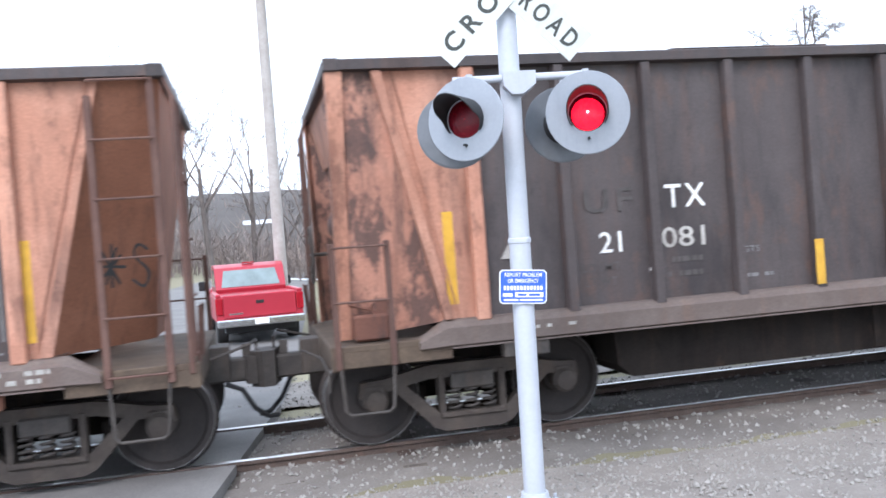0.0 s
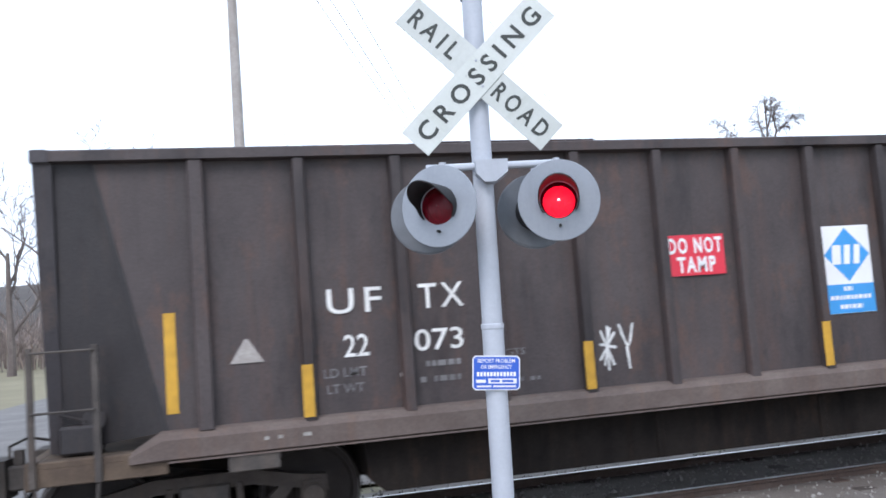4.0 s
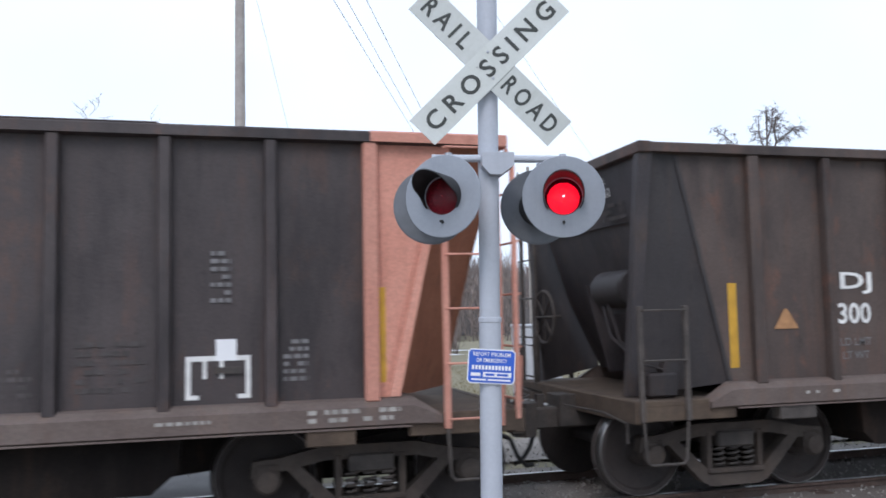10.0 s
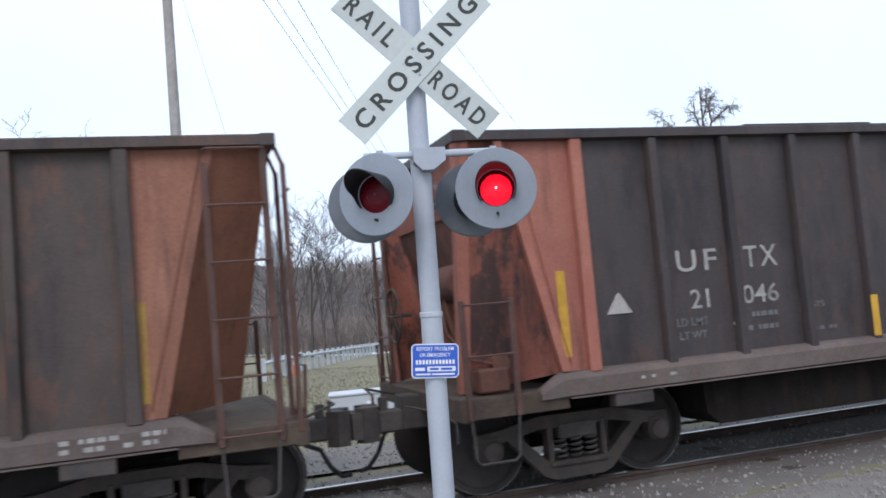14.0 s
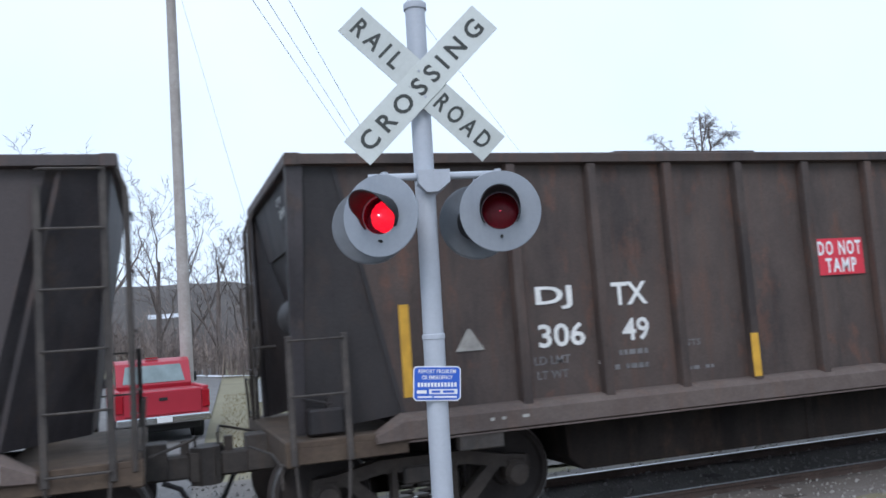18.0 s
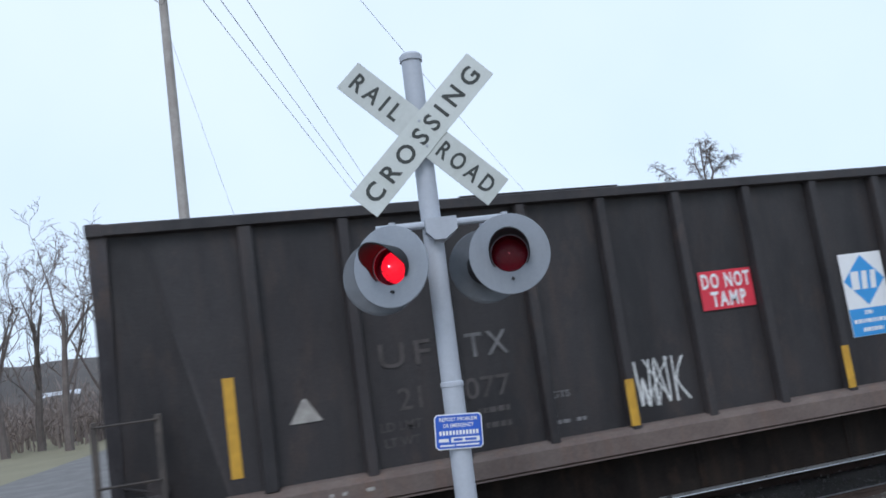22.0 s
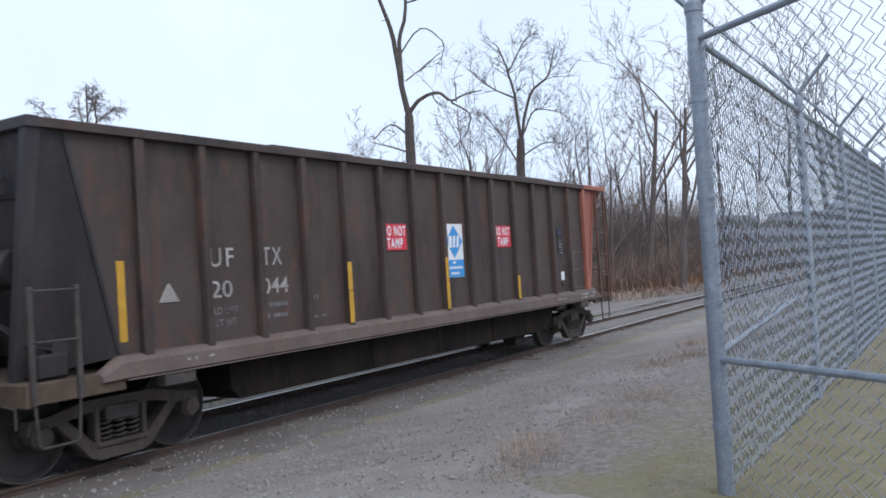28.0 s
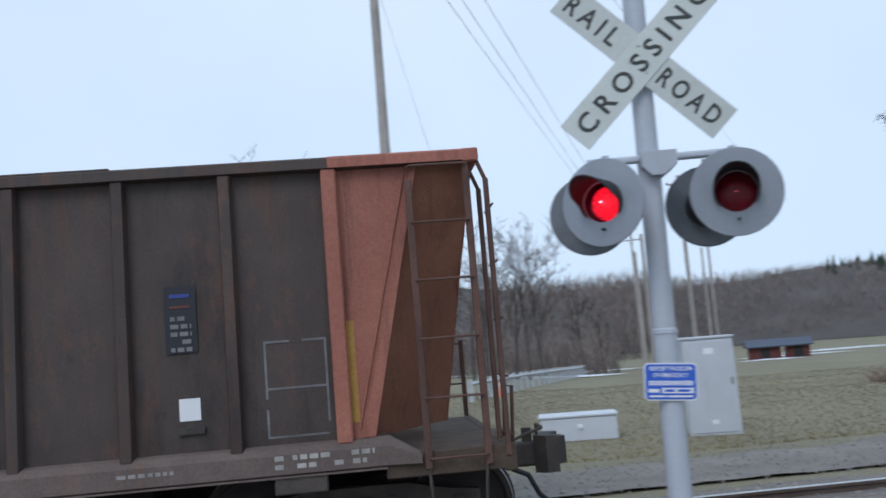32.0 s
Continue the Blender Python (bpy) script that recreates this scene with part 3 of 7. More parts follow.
# ---- ground, road, track ----
def ground_z(x, y):
    """Height of the ground: a low bank on the near side of the track, flat beyond it, falling away to the valley."""
    if y < -1.9:
        k = min(1.0, max(0.0, (-2.1 - y) / 2.9))
        z = -0.13 + 0.36 * k * k * (3 - 2 * k)
    else:
        z = -0.13 - 0.14 * min(1, max(0, (y - 2.2) / 3))
    d = math.hypot(x, y + 8.5)
    if y > 0 and d > 24:
        az = math.degrees(math.atan2(y + 8.5, x))
        fall = 0.024 * min(1.0, max(0.35, (90 - az) / 14)) if az < 86 else 0.0084 - 0.028 * min(1.0, (az - 86) / 8)
        z -= fall * (min(d, 210) - 24) * min(1.0, y / 18)
    z += 0.03 * (noise.noise((x * 0.35, y * 0.35, 3.1))) * min(1, abs(abs(y) - 1.2))
    return z


def steps(lo, hi, fine0, fine1, fine, grow=1.25):
    out, q = [], fine0
    while q < fine1:
        out.append(q)
        q += fine
    d = fine
    while q < hi:
        out.append(q)
        d *= grow
        q += d
    out.append(hi)
    d, q = fine, fine0 - fine
    while q > lo:
        out.insert(0, q)
        d *= grow
        q -= d
    out.insert(0, lo)
    return out


def sheet(xs, ys, height):
    b = Build()
    nx, ny = len(xs), len(ys)
    b.v = [(x, y, height(x, y)) for x in xs for y in ys]
    b.f = [(i * ny + j, (i + 1) * ny + j, (i + 1) * ny + j + 1, i * ny + j + 1) for i in range(nx - 1) for j in range(ny - 1)]
    return b


gx, gy = steps(-2500, 2500, -14, 26, 0.5), steps(-2500, 2500, -12, 16, 0.4)
ground = tagged(part("ground", sheet(gx, gy, ground_z), GRASS_BED), "brown winter grass and bare soil beside the tracks", "ground", kind="structure")

ROAD_DX = 0.167


def road_x(y):
    return -4.2 + ROAD_DX * (y + 1.1)


def road_edge(y):
    """The verge side of the road, which bends away beyond the track."""
    return road_x(y) + 3.9 - 0.09 * max(0.0, y - 2)


def ballast_z(x, y):
    a = abs(y)
    return -0.1 - max(0, a - 1.15) * 0.05 - 0.012 * (noise.noise((x * 2.1, y * 2.1, 0.4)) + 0.6 * noise.noise((x * 5, y * 5, 1.4)))


ballast = tagged(part("ballast_bed", sheet(steps(-400, 400, -8, 26, 0.22, 1.4), [-2.15 + 0.215 * k for k in range(21)], ballast_z), BALLAST), "grey crushed-stone ballast under the track", "ballast", kind="structure")


def yard_z(x, y):
    return ground_z(x, y) + 0.035 + 0.02 * noise.noise((x * 1.7, y * 1.7, 9.0))


yard = tagged(part("gravel_verge", sheet([-3 + 0.4 * k for k in range(110)], [-10.4 + 0.28 * k for k in range(31)], yard_z), VERGE), "packed grey gravel verge between fence and track", "gravel", kind="structure")
def far_verge():
    b = Build()
    n = 16
    vs = []
    for i in range(110):
        x = -0.2 + 0.45 * i
        far = 5.0 + min(4.3, max(0.0, (x - 7) * 0.5)) + 0.25 * noise.noise((x * 0.8, 0, 5.0))
        for k in range(n):
            y = 2.05 + (far - 2.05) * k / (n - 1)
            vs.append((x, y, yard_z(x, y) if k < n - 1 else ground_z(x, y) - 0.02))
    return b.add(vs, [(i * n + k, (i + 1) * n + k, (i + 1) * n + k + 1, i * n + k + 1) for i in range(109) for k in range(n - 1)])


yard_far = tagged(part("gravel_verge_far", far_verge(), VERGE), "grey gravel strip beyond the track", "gravel", kind="structure")


def road_strip(y0, y1, lift, wide=3.9):
    b = Build()
    ys = [y0 + (y1 - y0) * k / 60 for k in range(61)]
    vs = []
    for y in ys:
        for k in range(7):
            left = road_x(y) - wide
            x = left + (road_edge(y) - left) * k / 6
            vs.append((x, y, ground_z(x, y) + lift))
    b.add(vs, [(i * 7 + k, i * 7 + k + 1, i * 7 + k + 8, i * 7 + k + 7) for i in range(60) for k in range(6)])
    return b


road = tagged(part("road", road_strip(1.0, 90, 0.05, 7.2), ASPHALT), "worn grey asphalt road leading away from the crossing", "road", kind="structure")
road_near = tagged(part("road_near", road_strip(-60, -1.0, 0.05), ASPHALT), "worn grey asphalt road up to the crossing", "road", kind="structure")

RAIL_Y = 0.755


def rail_profile():
    return [(-0.07, -0.17), (0.07, -0.17), (0.07, -0.158), (0.012, -0.14), (0.009, -0.045), (0.034, -0.036), (0.036, -0.006), (-0.036, -0.006), (-0.034, -0.036), (-0.009, -0.045), (-0.012, -0.14), (-0.07, -0.158)]


for nm, s in (("rail_near", -1), ("rail_far", 1)):
    rb = Build().prism([(p[0] + s * RAIL_Y, p[1]) for p in rail_profile()], "x", -400, 400)
    r = tagged(part(nm, rb, RAIL_SIDE), "rusty steel rail with polished head on wooden ties", "rail", kind="structure")
    hb = Build().prism([(s * RAIL_Y - 0.026, -0.0055), (s * RAIL_Y + 0.026, -0.0055), (s * RAIL_Y + 0.02, 0.0), (s * RAIL_Y - 0.02, 0.0)], "x", -400, 400)
    part("rail_head", hb, RAIL_TOP, r, "shiny worn rail head")

# crossing surface between and beside the rails
xing = Build()
for y0, y1 in ((-2.0, -0.84), (-0.66, 0.66), (0.84, 2.0)):
    xa, xb = road_x(y0), road_x(y1)
    xing.add([(road_x(y) + k, y, z) for y in (y0, y1) for k in (-3.9, 3.9) for z in (-0.12, -0.012)],
             [(0, 1, 3, 2), (4, 6, 7, 5), (0, 4, 5, 1), (2, 3, 7, 6), (0, 2, 6, 4), (1, 5, 7, 3)])
tagged(part("crossing_surface", xing, ASPHALT), "asphalt crossing panels filling between the rails", "crossing surface", kind="structure")

# wooden ties in the stretch that shows
track_ties = thing("track_ties", "creosoted wooden ties under the rails", "ties", kind="structure")
tie_mesh = Build().box(-0.115, 0.115, -1.3, 1.3, -0.19, -0.05, 0.012).mesh("tie", TIE_WOOD)
plate_mesh = Build().box(-0.09, 0.09, -0.15, 0.15, -0.05, -0.035, 0.004).mesh("tie_plate", RAIL_SIDE)
rnd = random.Random(5)
for k in range(70):
    x = -1.4 + k * 0.53
    t = new("tie", tie_mesh)
    t.parent, t.matrix_basis = track_ties, pose(x + rnd.uniform(-0.03, 0.03), rnd.uniform(-0.05, 0.05), rnd.uniform(-0.075, -0.052), 0, 0, rnd.uniform(-1.5, 1.5))
    for s in (-1, 1):
        p = new("tie_plate", plate_mesh)
        p.parent, p.matrix_basis = t, pose(0, s * RAIL_Y, 0)


# ---- loose stones ----
def stones(seed, count, place, lo, hi):
    """Broken stones: squashed, randomly turned octahedra with jitter."""
    g = np.random.default_rng(seed)
    base = np.array([(1, 0, 0), (-1, 0, 0), (0, 1, 0), (0, -1, 0), (0, 0, 1), (0, 0, -1)], float)
    tri = np.array([(0, 2, 4), (2, 1, 4), (1, 3, 4), (3, 0, 4), (2, 0, 5), (1, 2, 5), (3, 1, 5), (0, 3, 5)])
    vs, fs = [], []
    for i in range(count):
        x, y, z = place(g)
        s = lo + (hi - lo) * g.random() ** 2.5
        q = base * (g.random(3) * 0.5 + 0.55) * s + g.normal(size=(6, 3)) * s * 0.16
        a, c = g.random() * 6.28, g.random() * 0.8
        ca, sa, cc, sc = math.cos(a), math.sin(a), math.cos(c), math.sin(c)
        m = np.array([(ca, -sa, 0), (sa, ca, 0), (0, 0, 1)]) @ np.array([(1, 0, 0), (0, cc, -sc), (0, sc, cc)])
        vs.append(q @ m.T + (x, y, z + s * 0.25))
        fs.append(tri + 6 * i)
    me = bpy.data.meshes.new("stones")
    me.from_pydata(np.concatenate(vs).tolist(), [], np.concatenate(fs).tolist())
    return me


def stone_field(name, label, seed, count, place, lo, hi):
    me = stones(seed, count, place, lo, hi)
    me.materials.append(STONE)
    tagged(new(name, me), label, "gravel", kind="stuff")


def on_bed(g):
    x = -2 + 24 * g.random() ** 1.5
    y = -2.2 + 4.4 * g.random()
    return x, y, ballast_z(x, y)


def on_verge(g):
    x = -3.6 + 18 * g.random() ** 1.2
    y = -6.0 + 4.1 * g.random() ** 0.8
    return x, y, max(yard_z(x, y) if x > -3 else -9, ground_z(x, y) + (0.05 if x < road_x(y) + 3.9 else 0))


def on_far(g):
    x = -0.5 + 24 * g.random()
    y = 1.9 + 3.6 * g.random()
    return x, y, max(yard_z(x, y), ballast_z(x, y) if y < 2.1 else -9)


stone_field("ballast_stones", "loose grey ballast stones between the rails", 1, 9000, on_bed, 0.012, 0.034)
stone_field("verge_gravel", "loose gravel on the near verge of the track", 2, 24000, on_verge, 0.006, 0.026)
stone_field("far_gravel", "loose gravel beyond the track", 3, 5000, on_far, 0.012, 0.034)


# ---- grass ----
def tufts(seed, count, place, h0, h1, lean=0.5, wide=0.006):
    g = np.random.default_rng(seed)
    vs, fs = [], []
    k = 0
    for i in range(count):
        x, y, z = place(g)
        h = h0 + (h1 - h0) * g.random()
        a, dx, dy = g.random() * 6.28, g.normal() * lean * h, g.normal() * lean * h
        wx, wy = math.cos(a) * wide, math.sin(a) * wide
        vs += [(x - wx, y - wy, z - 0.01), (x + wx, y + wy, z - 0.01), (x + dx * 0.45 + wx * 0.7, y + dy * 0.45 + wy * 0.7, z + h * 0.6), (x + dx * 0.45 - wx * 0.7, y + dy * 0.45 - wy * 0.7, z + h * 0.6), (x + dx, y + dy, z + h)]
        fs += [(k, k + 1, k + 2, k + 3), (k + 3, k + 2, k + 4)]
        k += 5
    me = bpy.data.meshes.new("grass_blades")
    me.from_pydata(vs, [], fs)
    return me


def blades(name, label, mat, me):
    me.materials.append(mat)
    tagged(new(name, me), label, "grass", kind="stuff")


def mown_edge(x):
    """Where the mown grass along the fence gives way to gravel."""
    return -4.95 + 0.32 * noise.noise((x * 0.55, 2.0, 0.0)) + 0.14 * noise.noise((x * 2.3, 7.0, 0.0))


def mown_strip():
    b = Build()
    n = 18
    vs = []
    for i in range(90):
        x = 5.0 + 0.25 * i
        e = mown_edge(x) - 0.9 * max(0.0, 1 - (x - 5.0) / 1.2)
        for k in range(n):
            y = -10.3 + (e + 10.3) * k / (n - 1)
            vs.append((x, y, yard_z(x, y) + (0.02 + 0.012 * noise.noise((x * 3, y * 3, 4.0)) if 0 < k < n - 1 and 0 < i < 89 else -0.02)))
    return b.add(vs, [(i * n + k, (i + 1) * n + k, (i + 1) * n + k + 1, i * n + k + 1) for i in range(89) for k in range(n - 1)])


tagged(part("grass_strip", mown_strip(), MOWN), "olive-brown mown grass strip along the fence", "grass", kind="structure")


def near_fence(g):
    x = 5.3 + 19 * g.random() ** 1.3
    y = mown_edge(x) - 0.1 - 3.4 * g.random() ** 0.75
    return x, y, ground_z(x, y) + 0.01


def field_grass(g):
    x = 0.9 + 40 * g.random()
    y = 5.8 + 26 * g.random() ** 1.6
    if x < road_edge(y) + 0.3:
        x += 2.5
    return x, y, ground_z(x, y)


blades("fence_grass", "thin dead grass along the fence foot", DRY_GRASS, tufts(11, 16000, near_fence, 0.02, 0.07, 0.7, 0.0045))
blades("fence_green_grass", "sparse green grass along the fence foot", GREEN_GRASS, tufts(12, 16000, near_fence, 0.02, 0.06, 0.7, 0.0045))
blades("field_grass", "short dead grass of the field beyond the track", FIELD_GRASS, tufts(13, 60000, field_grass, 0.02, 0.06, 0.7, 0.011))


def weed_clumps(g):
    cx, cy = [(6.4, -5.3), (7.6, -5.6), (5.9, -5.5), (11.6, -4.7), (12.6, -4.9), (8.8, -5.5), (14.5, -4.4)][int(g.integers(7))]
    x, y = cx + g.normal() * 0.22, cy + g.normal() * 0.16
    return x, y, ground_z(x, y)


blades("dead_weeds", "clumps of dead weeds in the gravel", DRY_GRASS, tufts(14, 2200, weed_clumps, 0.05, 0.2, 0.5, 0.003))

# ---- crossing signal ----
SIG_YAW, SIG_LEAN = -10.6, 0.83
signal = thing("crossing_signal", "grey railroad crossing signal with white crossbuck and red flashers", "crossing signal",
               pose(1.63, -3.4, 0.215, 0, 0, SIG_YAW) @ pose(0, 0, 0, 0, SIG_LEAN, 0))
part("post", Build().tube([(0, 0, -0.1), (0, 0, 1.56)], 0.068, 24).tube([(0, 0, 1.555), (0, 0, 3.67)], 0.065, 24), ALUMINIUM, signal, "grey painted steel pipe")
part("post_joint", Build().lathe([(1.53, 0.07), (1.535, 0.073), (1.56, 0.073), (1.565, 0.067)], 24, "z"), ALUMINIUM, signal)
part("post_cap", Build().lathe([(3.65, 0.066), (3.655, 0.075), (3.69, 0.075), (3.705, 0.062), (3.715, 0.02)], 24, "z"), ALUMINIUM, signal, "domed cap")
basef = part("base_casting", Build().box(-0.19, 0.19, -0.19, 0.19, 0, 0.045, 0.01).lathe([(0.04, 0.13), (0.07, 0.125), (0.14, 0.09), (0.17, 0.085)], 20, "z"), ALUMINIUM, signal, "cast flange base", pose(0, 0, -0.2))
for i in (-1, 1):
    for j in (-1, 1):
        part("bolt", lambda: Build().lathe([(0, 0.02), (0.03, 0.02), (0.03, 0.011), (0.06, 0.011)], 6, "z"), ALUMINIUM, basef, at=pose(i * 0.15, j * 0.15, 0.045))
part("concrete_footing", Build().box(-0.26, 0.26, -0.26, 0.26, -0.4, -0.002, 0.02), STONE, signal, at=pose(0, 0, -0.2))

BUCK_Z = 3.134
for nm, turn, off, words in (("crossbuck_blade", 45, -0.1, (("RAIL", -0.56, 0.37), ("ROAD", 0.14, 0.42))), ("crossbuck_blade", -45, -0.106, (("CROSSING", -0.55, 1.1),))):
    hold = pose(0.005, off, BUCK_Z, 0, turn - SIG_LEAN + 0.5, 0)
    bl = part(nm, Build().box(-0.61, 0.61, -0.003, 0.003, -0.11, 0.11, 0.001), BOARD_WHITE, signal, "white retroreflective board with black letters", hold)
    for w, x, wid in words:
        letter_part(w, wid, 0.12, BOARD_BLACK, bl, pose(x, -0.0045, -0.06), heavy=0.022, gap=1.5)
    for bx in (-0.03, 0.03):
        part("rivet", lambda: Build().lathe([(0, 0.009), (-0.004, 0.009), (-0.006, 0.005)], 8, "y"), ALUMINIUM, bl, at=pose(bx * 1.6, -0.003, 0.07 * (1 if bx > 0 else -1)))
part("mounting_bracket", Build().box(-0.045, 0.045, -0.098, -0.03, BUCK_Z - 0.09, BUCK_Z + 0.09, 0.006), ALUMINIUM, signal)

ens = part("emergency_notice", Build().prism([(-0.147 + c[0], -0.105 + c[1]) for c in ((0.018, 0), (0.276, 0), (0.294, 0.018), (0.294, 0.192), (0.276, 0.21), (0.018, 0.21), (0, 0.192), (0, 0.018))], "y", -0.004, 0), SIGN_WHITE, signal, "blue and white emergency notification sign", pose(-0.005, -0.078, 1.262, 0, 3.4, 0))
part("blue_face", Build().prism([(-0.14 + c[0], -0.098 + c[1]) for c in ((0.014, 0), (0.266, 0), (0.28, 0.014), (0.28, 0.182), (0.266, 0.196), (0.014, 0.196), (0, 0.182), (0, 0.014))], "y", -0.0065, -0.0042), ENS_BLUE, ens)
letter_part("REPORT PROBLEM", 0.23, 0.024, SIGN_WHITE, ens, pose(-0.115, -0.009, 0.062))
letter_part("OR EMERGENCY", 0.19, 0.024, SIGN_WHITE, ens, pose(-0.095, -0.009, 0.025))


def bars(spec):
    b = Build()
    for x0, x1, z0, z1 in spec:
        b.box(x0, x1, -0.009, -0.007, z0, z1)
    return b


marks("number_text", bars([(-0.12 + 0.0205 * k, -0.106 + 0.0205 * k, -0.02, 0.006) for k in range(12)]), SIGN_WHITE, ens, None, None)
part("number_plate", bars([(-0.05, 0.125, -0.064, -0.034)]), SIGN_WHITE, ens)
for x0, x1 in ((-0.035, 0.02), (0.035, 0.105)):
    part("number_bar", Build().box(x0, x1, -0.0105, -0.0095, -0.056, -0.042), ENS_BLUE, ens)
marks("small_text", bars([(-0.125, -0.065, -0.06, -0.04), (-0.12, -0.03, -0.086, -0.076), (-0.02, 0.12, -0.086, -0.076)]), SIGN_WHITE, ens, None, None)

LAMP_Z = 2.287
part("junction_box", Build().prism([(-0.1, 0.055), (0.1, 0.055), (0.1, -0.025), (0.02, -0.085), (-0.05, -0.085), (-0.1, -0.03)], "y", -0.13, 0.09), ALUMINIUM, signal, "cast junction box", pose(0.045, 0, LAMP_Z + 0.24))
part("crossarm", Build().tube([(-0.36, -0.03, LAMP_Z + 0.27), (0.47, -0.03, LAMP_Z + 0.27)], 0.024, 12), ALUMINIUM, signal, "grey pipe crossarm")


def disc():
    return Build().lathe([(0.004, 0.113), (-0.008, 0.113), (-0.009, 0.235), (-0.008, 0.247), (-0.004, 0.25), (0.002, 0.249), (0.004, 0.24), (0.004, 0.113)], 40, "y", cap=False)


def disc_back():
    return Build().lathe([(0.0055, 0.12), (0.0055, 0.238), (0.008, 0.238), (0.008, 0.12)], 40, "y", cap=False)


def housing():
    return Build().lathe([(0.0, 0.13), (0.1, 0.13), (0.17, 0.11), (0.2, 0.06), (0.2, 0.01)], 24, "y", cap=False)


def hood():
    """A long cut-away visor, open below."""
    b = Build()
    n, m = 26, 5
    vs = []
    for i in range(n + 1):
        a = radians(-38 + 256 * i / n)
        reach = 0.26 * (0.2 + 0.8 * max(0.0, math.sin(a)) ** 0.6) if math.sin(a) > 0 else 0.26 * 0.2 * (1 + math.sin(a))
        for k in range(m + 1):
            for rr in (0.124, 0.118):
                vs.append((rr * math.cos(a), -0.012 - reach * k / m, rr * math.sin(a)))
    w = (m + 1) * 2
    fs = []
    for i in range(n):
        for k in range(m):
            o = i * w + k * 2
            fs += [(o, o + 2, o + w + 2, o + w), (o + 1, o + w + 1, o + w + 3, o + 3)]
        o = i * w + m * 2
        fs.append((o, o + 1, o + w + 1, o + w))
    return b.add(vs, fs)


def lens():
    return Build().lathe([(-0.03, 0.005), (-0.028, 0.05), (-0.02, 0.09), (-0.008, 0.112), (-0.002, 0.112)], 28, "y", cap=False)


FLASHERS = {}


def half_ball(s, r):
    return Build().lathe([(-s * r * math.cos(radians(a)), max(r * math.sin(radians(a)), 0.002)) for a in (0, 18, 36, 54, 72, 90)], 24, "y", cap=False)


# Made-up ball, half glowing and half dark; turning it imitates the flashing.
flash_ball_mesh = joined("bulb_carrier", [
    (half_ball(-1, 0.099), BULB_DARK),
    (half_ball(1, 0.1), BULB_LIT),
    (Build().lathe([(-0.108, 0.004), (-0.107, 0.01), (-0.098, 0.013)], 12, "y"), BULB_CORE)])


def lamp_head(tag, x, y, face, swing):
    turn = swing if face > 0 else 180 + swing
    h = part("lamp_head", disc, DISC_GREY if face > 0 else DISC_BACK, signal, "grey background disc with red lens under a black hood", pose(x, y, LAMP_Z, 0, 0, turn))
    part("housing", housing, HOOD_BLACK, h)
    part("disc_back", disc_back, DISC_BACK, h, "darker grey back of the disc")
    part("hood", hood, HOOD_BLACK, h, "black cut-away visor")
    part("lens", lens, LENS_RED, h, "red prismatic lens")
    part("hanger", lambda: Build().tube([(0, 0.08, 0.13), (0, 0.08, 0.275)], 0.022, 10), ALUMINIUM, h)
    part("sight_peg", lambda: Build().lathe([(-0.012, 0.01), (-0.04, 0.008)], 8, "y"), HOOD_BLACK, h, at=pose(0, 0, -0.155))
    # Black ring added behind the lens to block glow from the ball's far half.
    part("collar", lambda: Build().lathe([(0.08, 0.096), (0.08, 0.131), (0.098, 0.131), (0.098, 0.096)], 28, "y", cap=False), HOOD_BLACK, h)
    drum = part("bulb_carrier", flash_ball_mesh, BULB_DARK, h, "added turning ball, one half glowing, to make the lamp flash", pose(0, 0.088, 0))
    FLASHERS[tag] = drum
    return h, drum


for tag, x, y, face, swing in (("left", -0.308, -0.25, 1, -30), ("right", 0.423, -0.25, 1, -12), ("left_back", -0.345, 0.24, -1, 0), ("right_back", 0.36, 0.24, -1, 0)):
    h, drum = lamp_head(tag, x, y, face, swing)


# ---- train ----
SIDE = 1.5
TOP = 3.35
LENGTH = 13.89
RIBS = [1.2 + 0.8207 * k for k in range(15)]
WHEEL_R = 0.44


def side_sheet():
    """Thin sheet, slightly dished between the ribs from years of loading."""
    g = random.Random(17)
    b = Build()
    y, nz = -SIDE + 0.085, 8
    xs = []
    for k in range(14):
        deep = [(g.uniform(0.0, 0.013), g.uniform(0.25, 0.75)) for _ in range(2)]
        xs += [(RIBS[k] + (RIBS[k + 1] - RIBS[k]) * i / 6, i / 6, deep) for i in range(6)]
    xs.append((RIBS[-1], 0.0, [(0, 0.5), (0, 0.5)]))
    vs = []
    for x, u, deep in xs:
        for k in range(nz + 1):
            w = k / nz
            dip = sum(q * math.sin(math.pi * u) * math.exp(-((w - c0) / 0.22) ** 2) for q, c0 in deep)
            vs.append((x, y + dip, 1.1 + (TOP - 1.16) * w))
    n = nz + 1
    b.add(vs, [(i * n + k, (i + 1) * n + k, (i + 1) * n + k + 1, i * n + k + 1) for i in range(len(xs) - 1) for k in range(nz)])
    b.box(RIBS[0], RIBS[-1], y + 0.03, y + 0.036, 1.1, TOP - 0.06)
    return b


def rib():
    b = Build()
    b.prism([(-0.055, -SIDE + 0.085), (-0.05, -SIDE + 0.02), (-0.04, -SIDE), (0.04, -SIDE), (0.05, -SIDE + 0.02), (0.055, -SIDE + 0.085)], "z", 1.1, TOP - 0.1)
    b.prism([(-0.055, -SIDE + 0.085), (-0.05, -SIDE + 0.03), (0.05, -SIDE + 0.03), (0.055, -SIDE + 0.085)], "z", TOP - 0.1, TOP - 0.07)
    return b


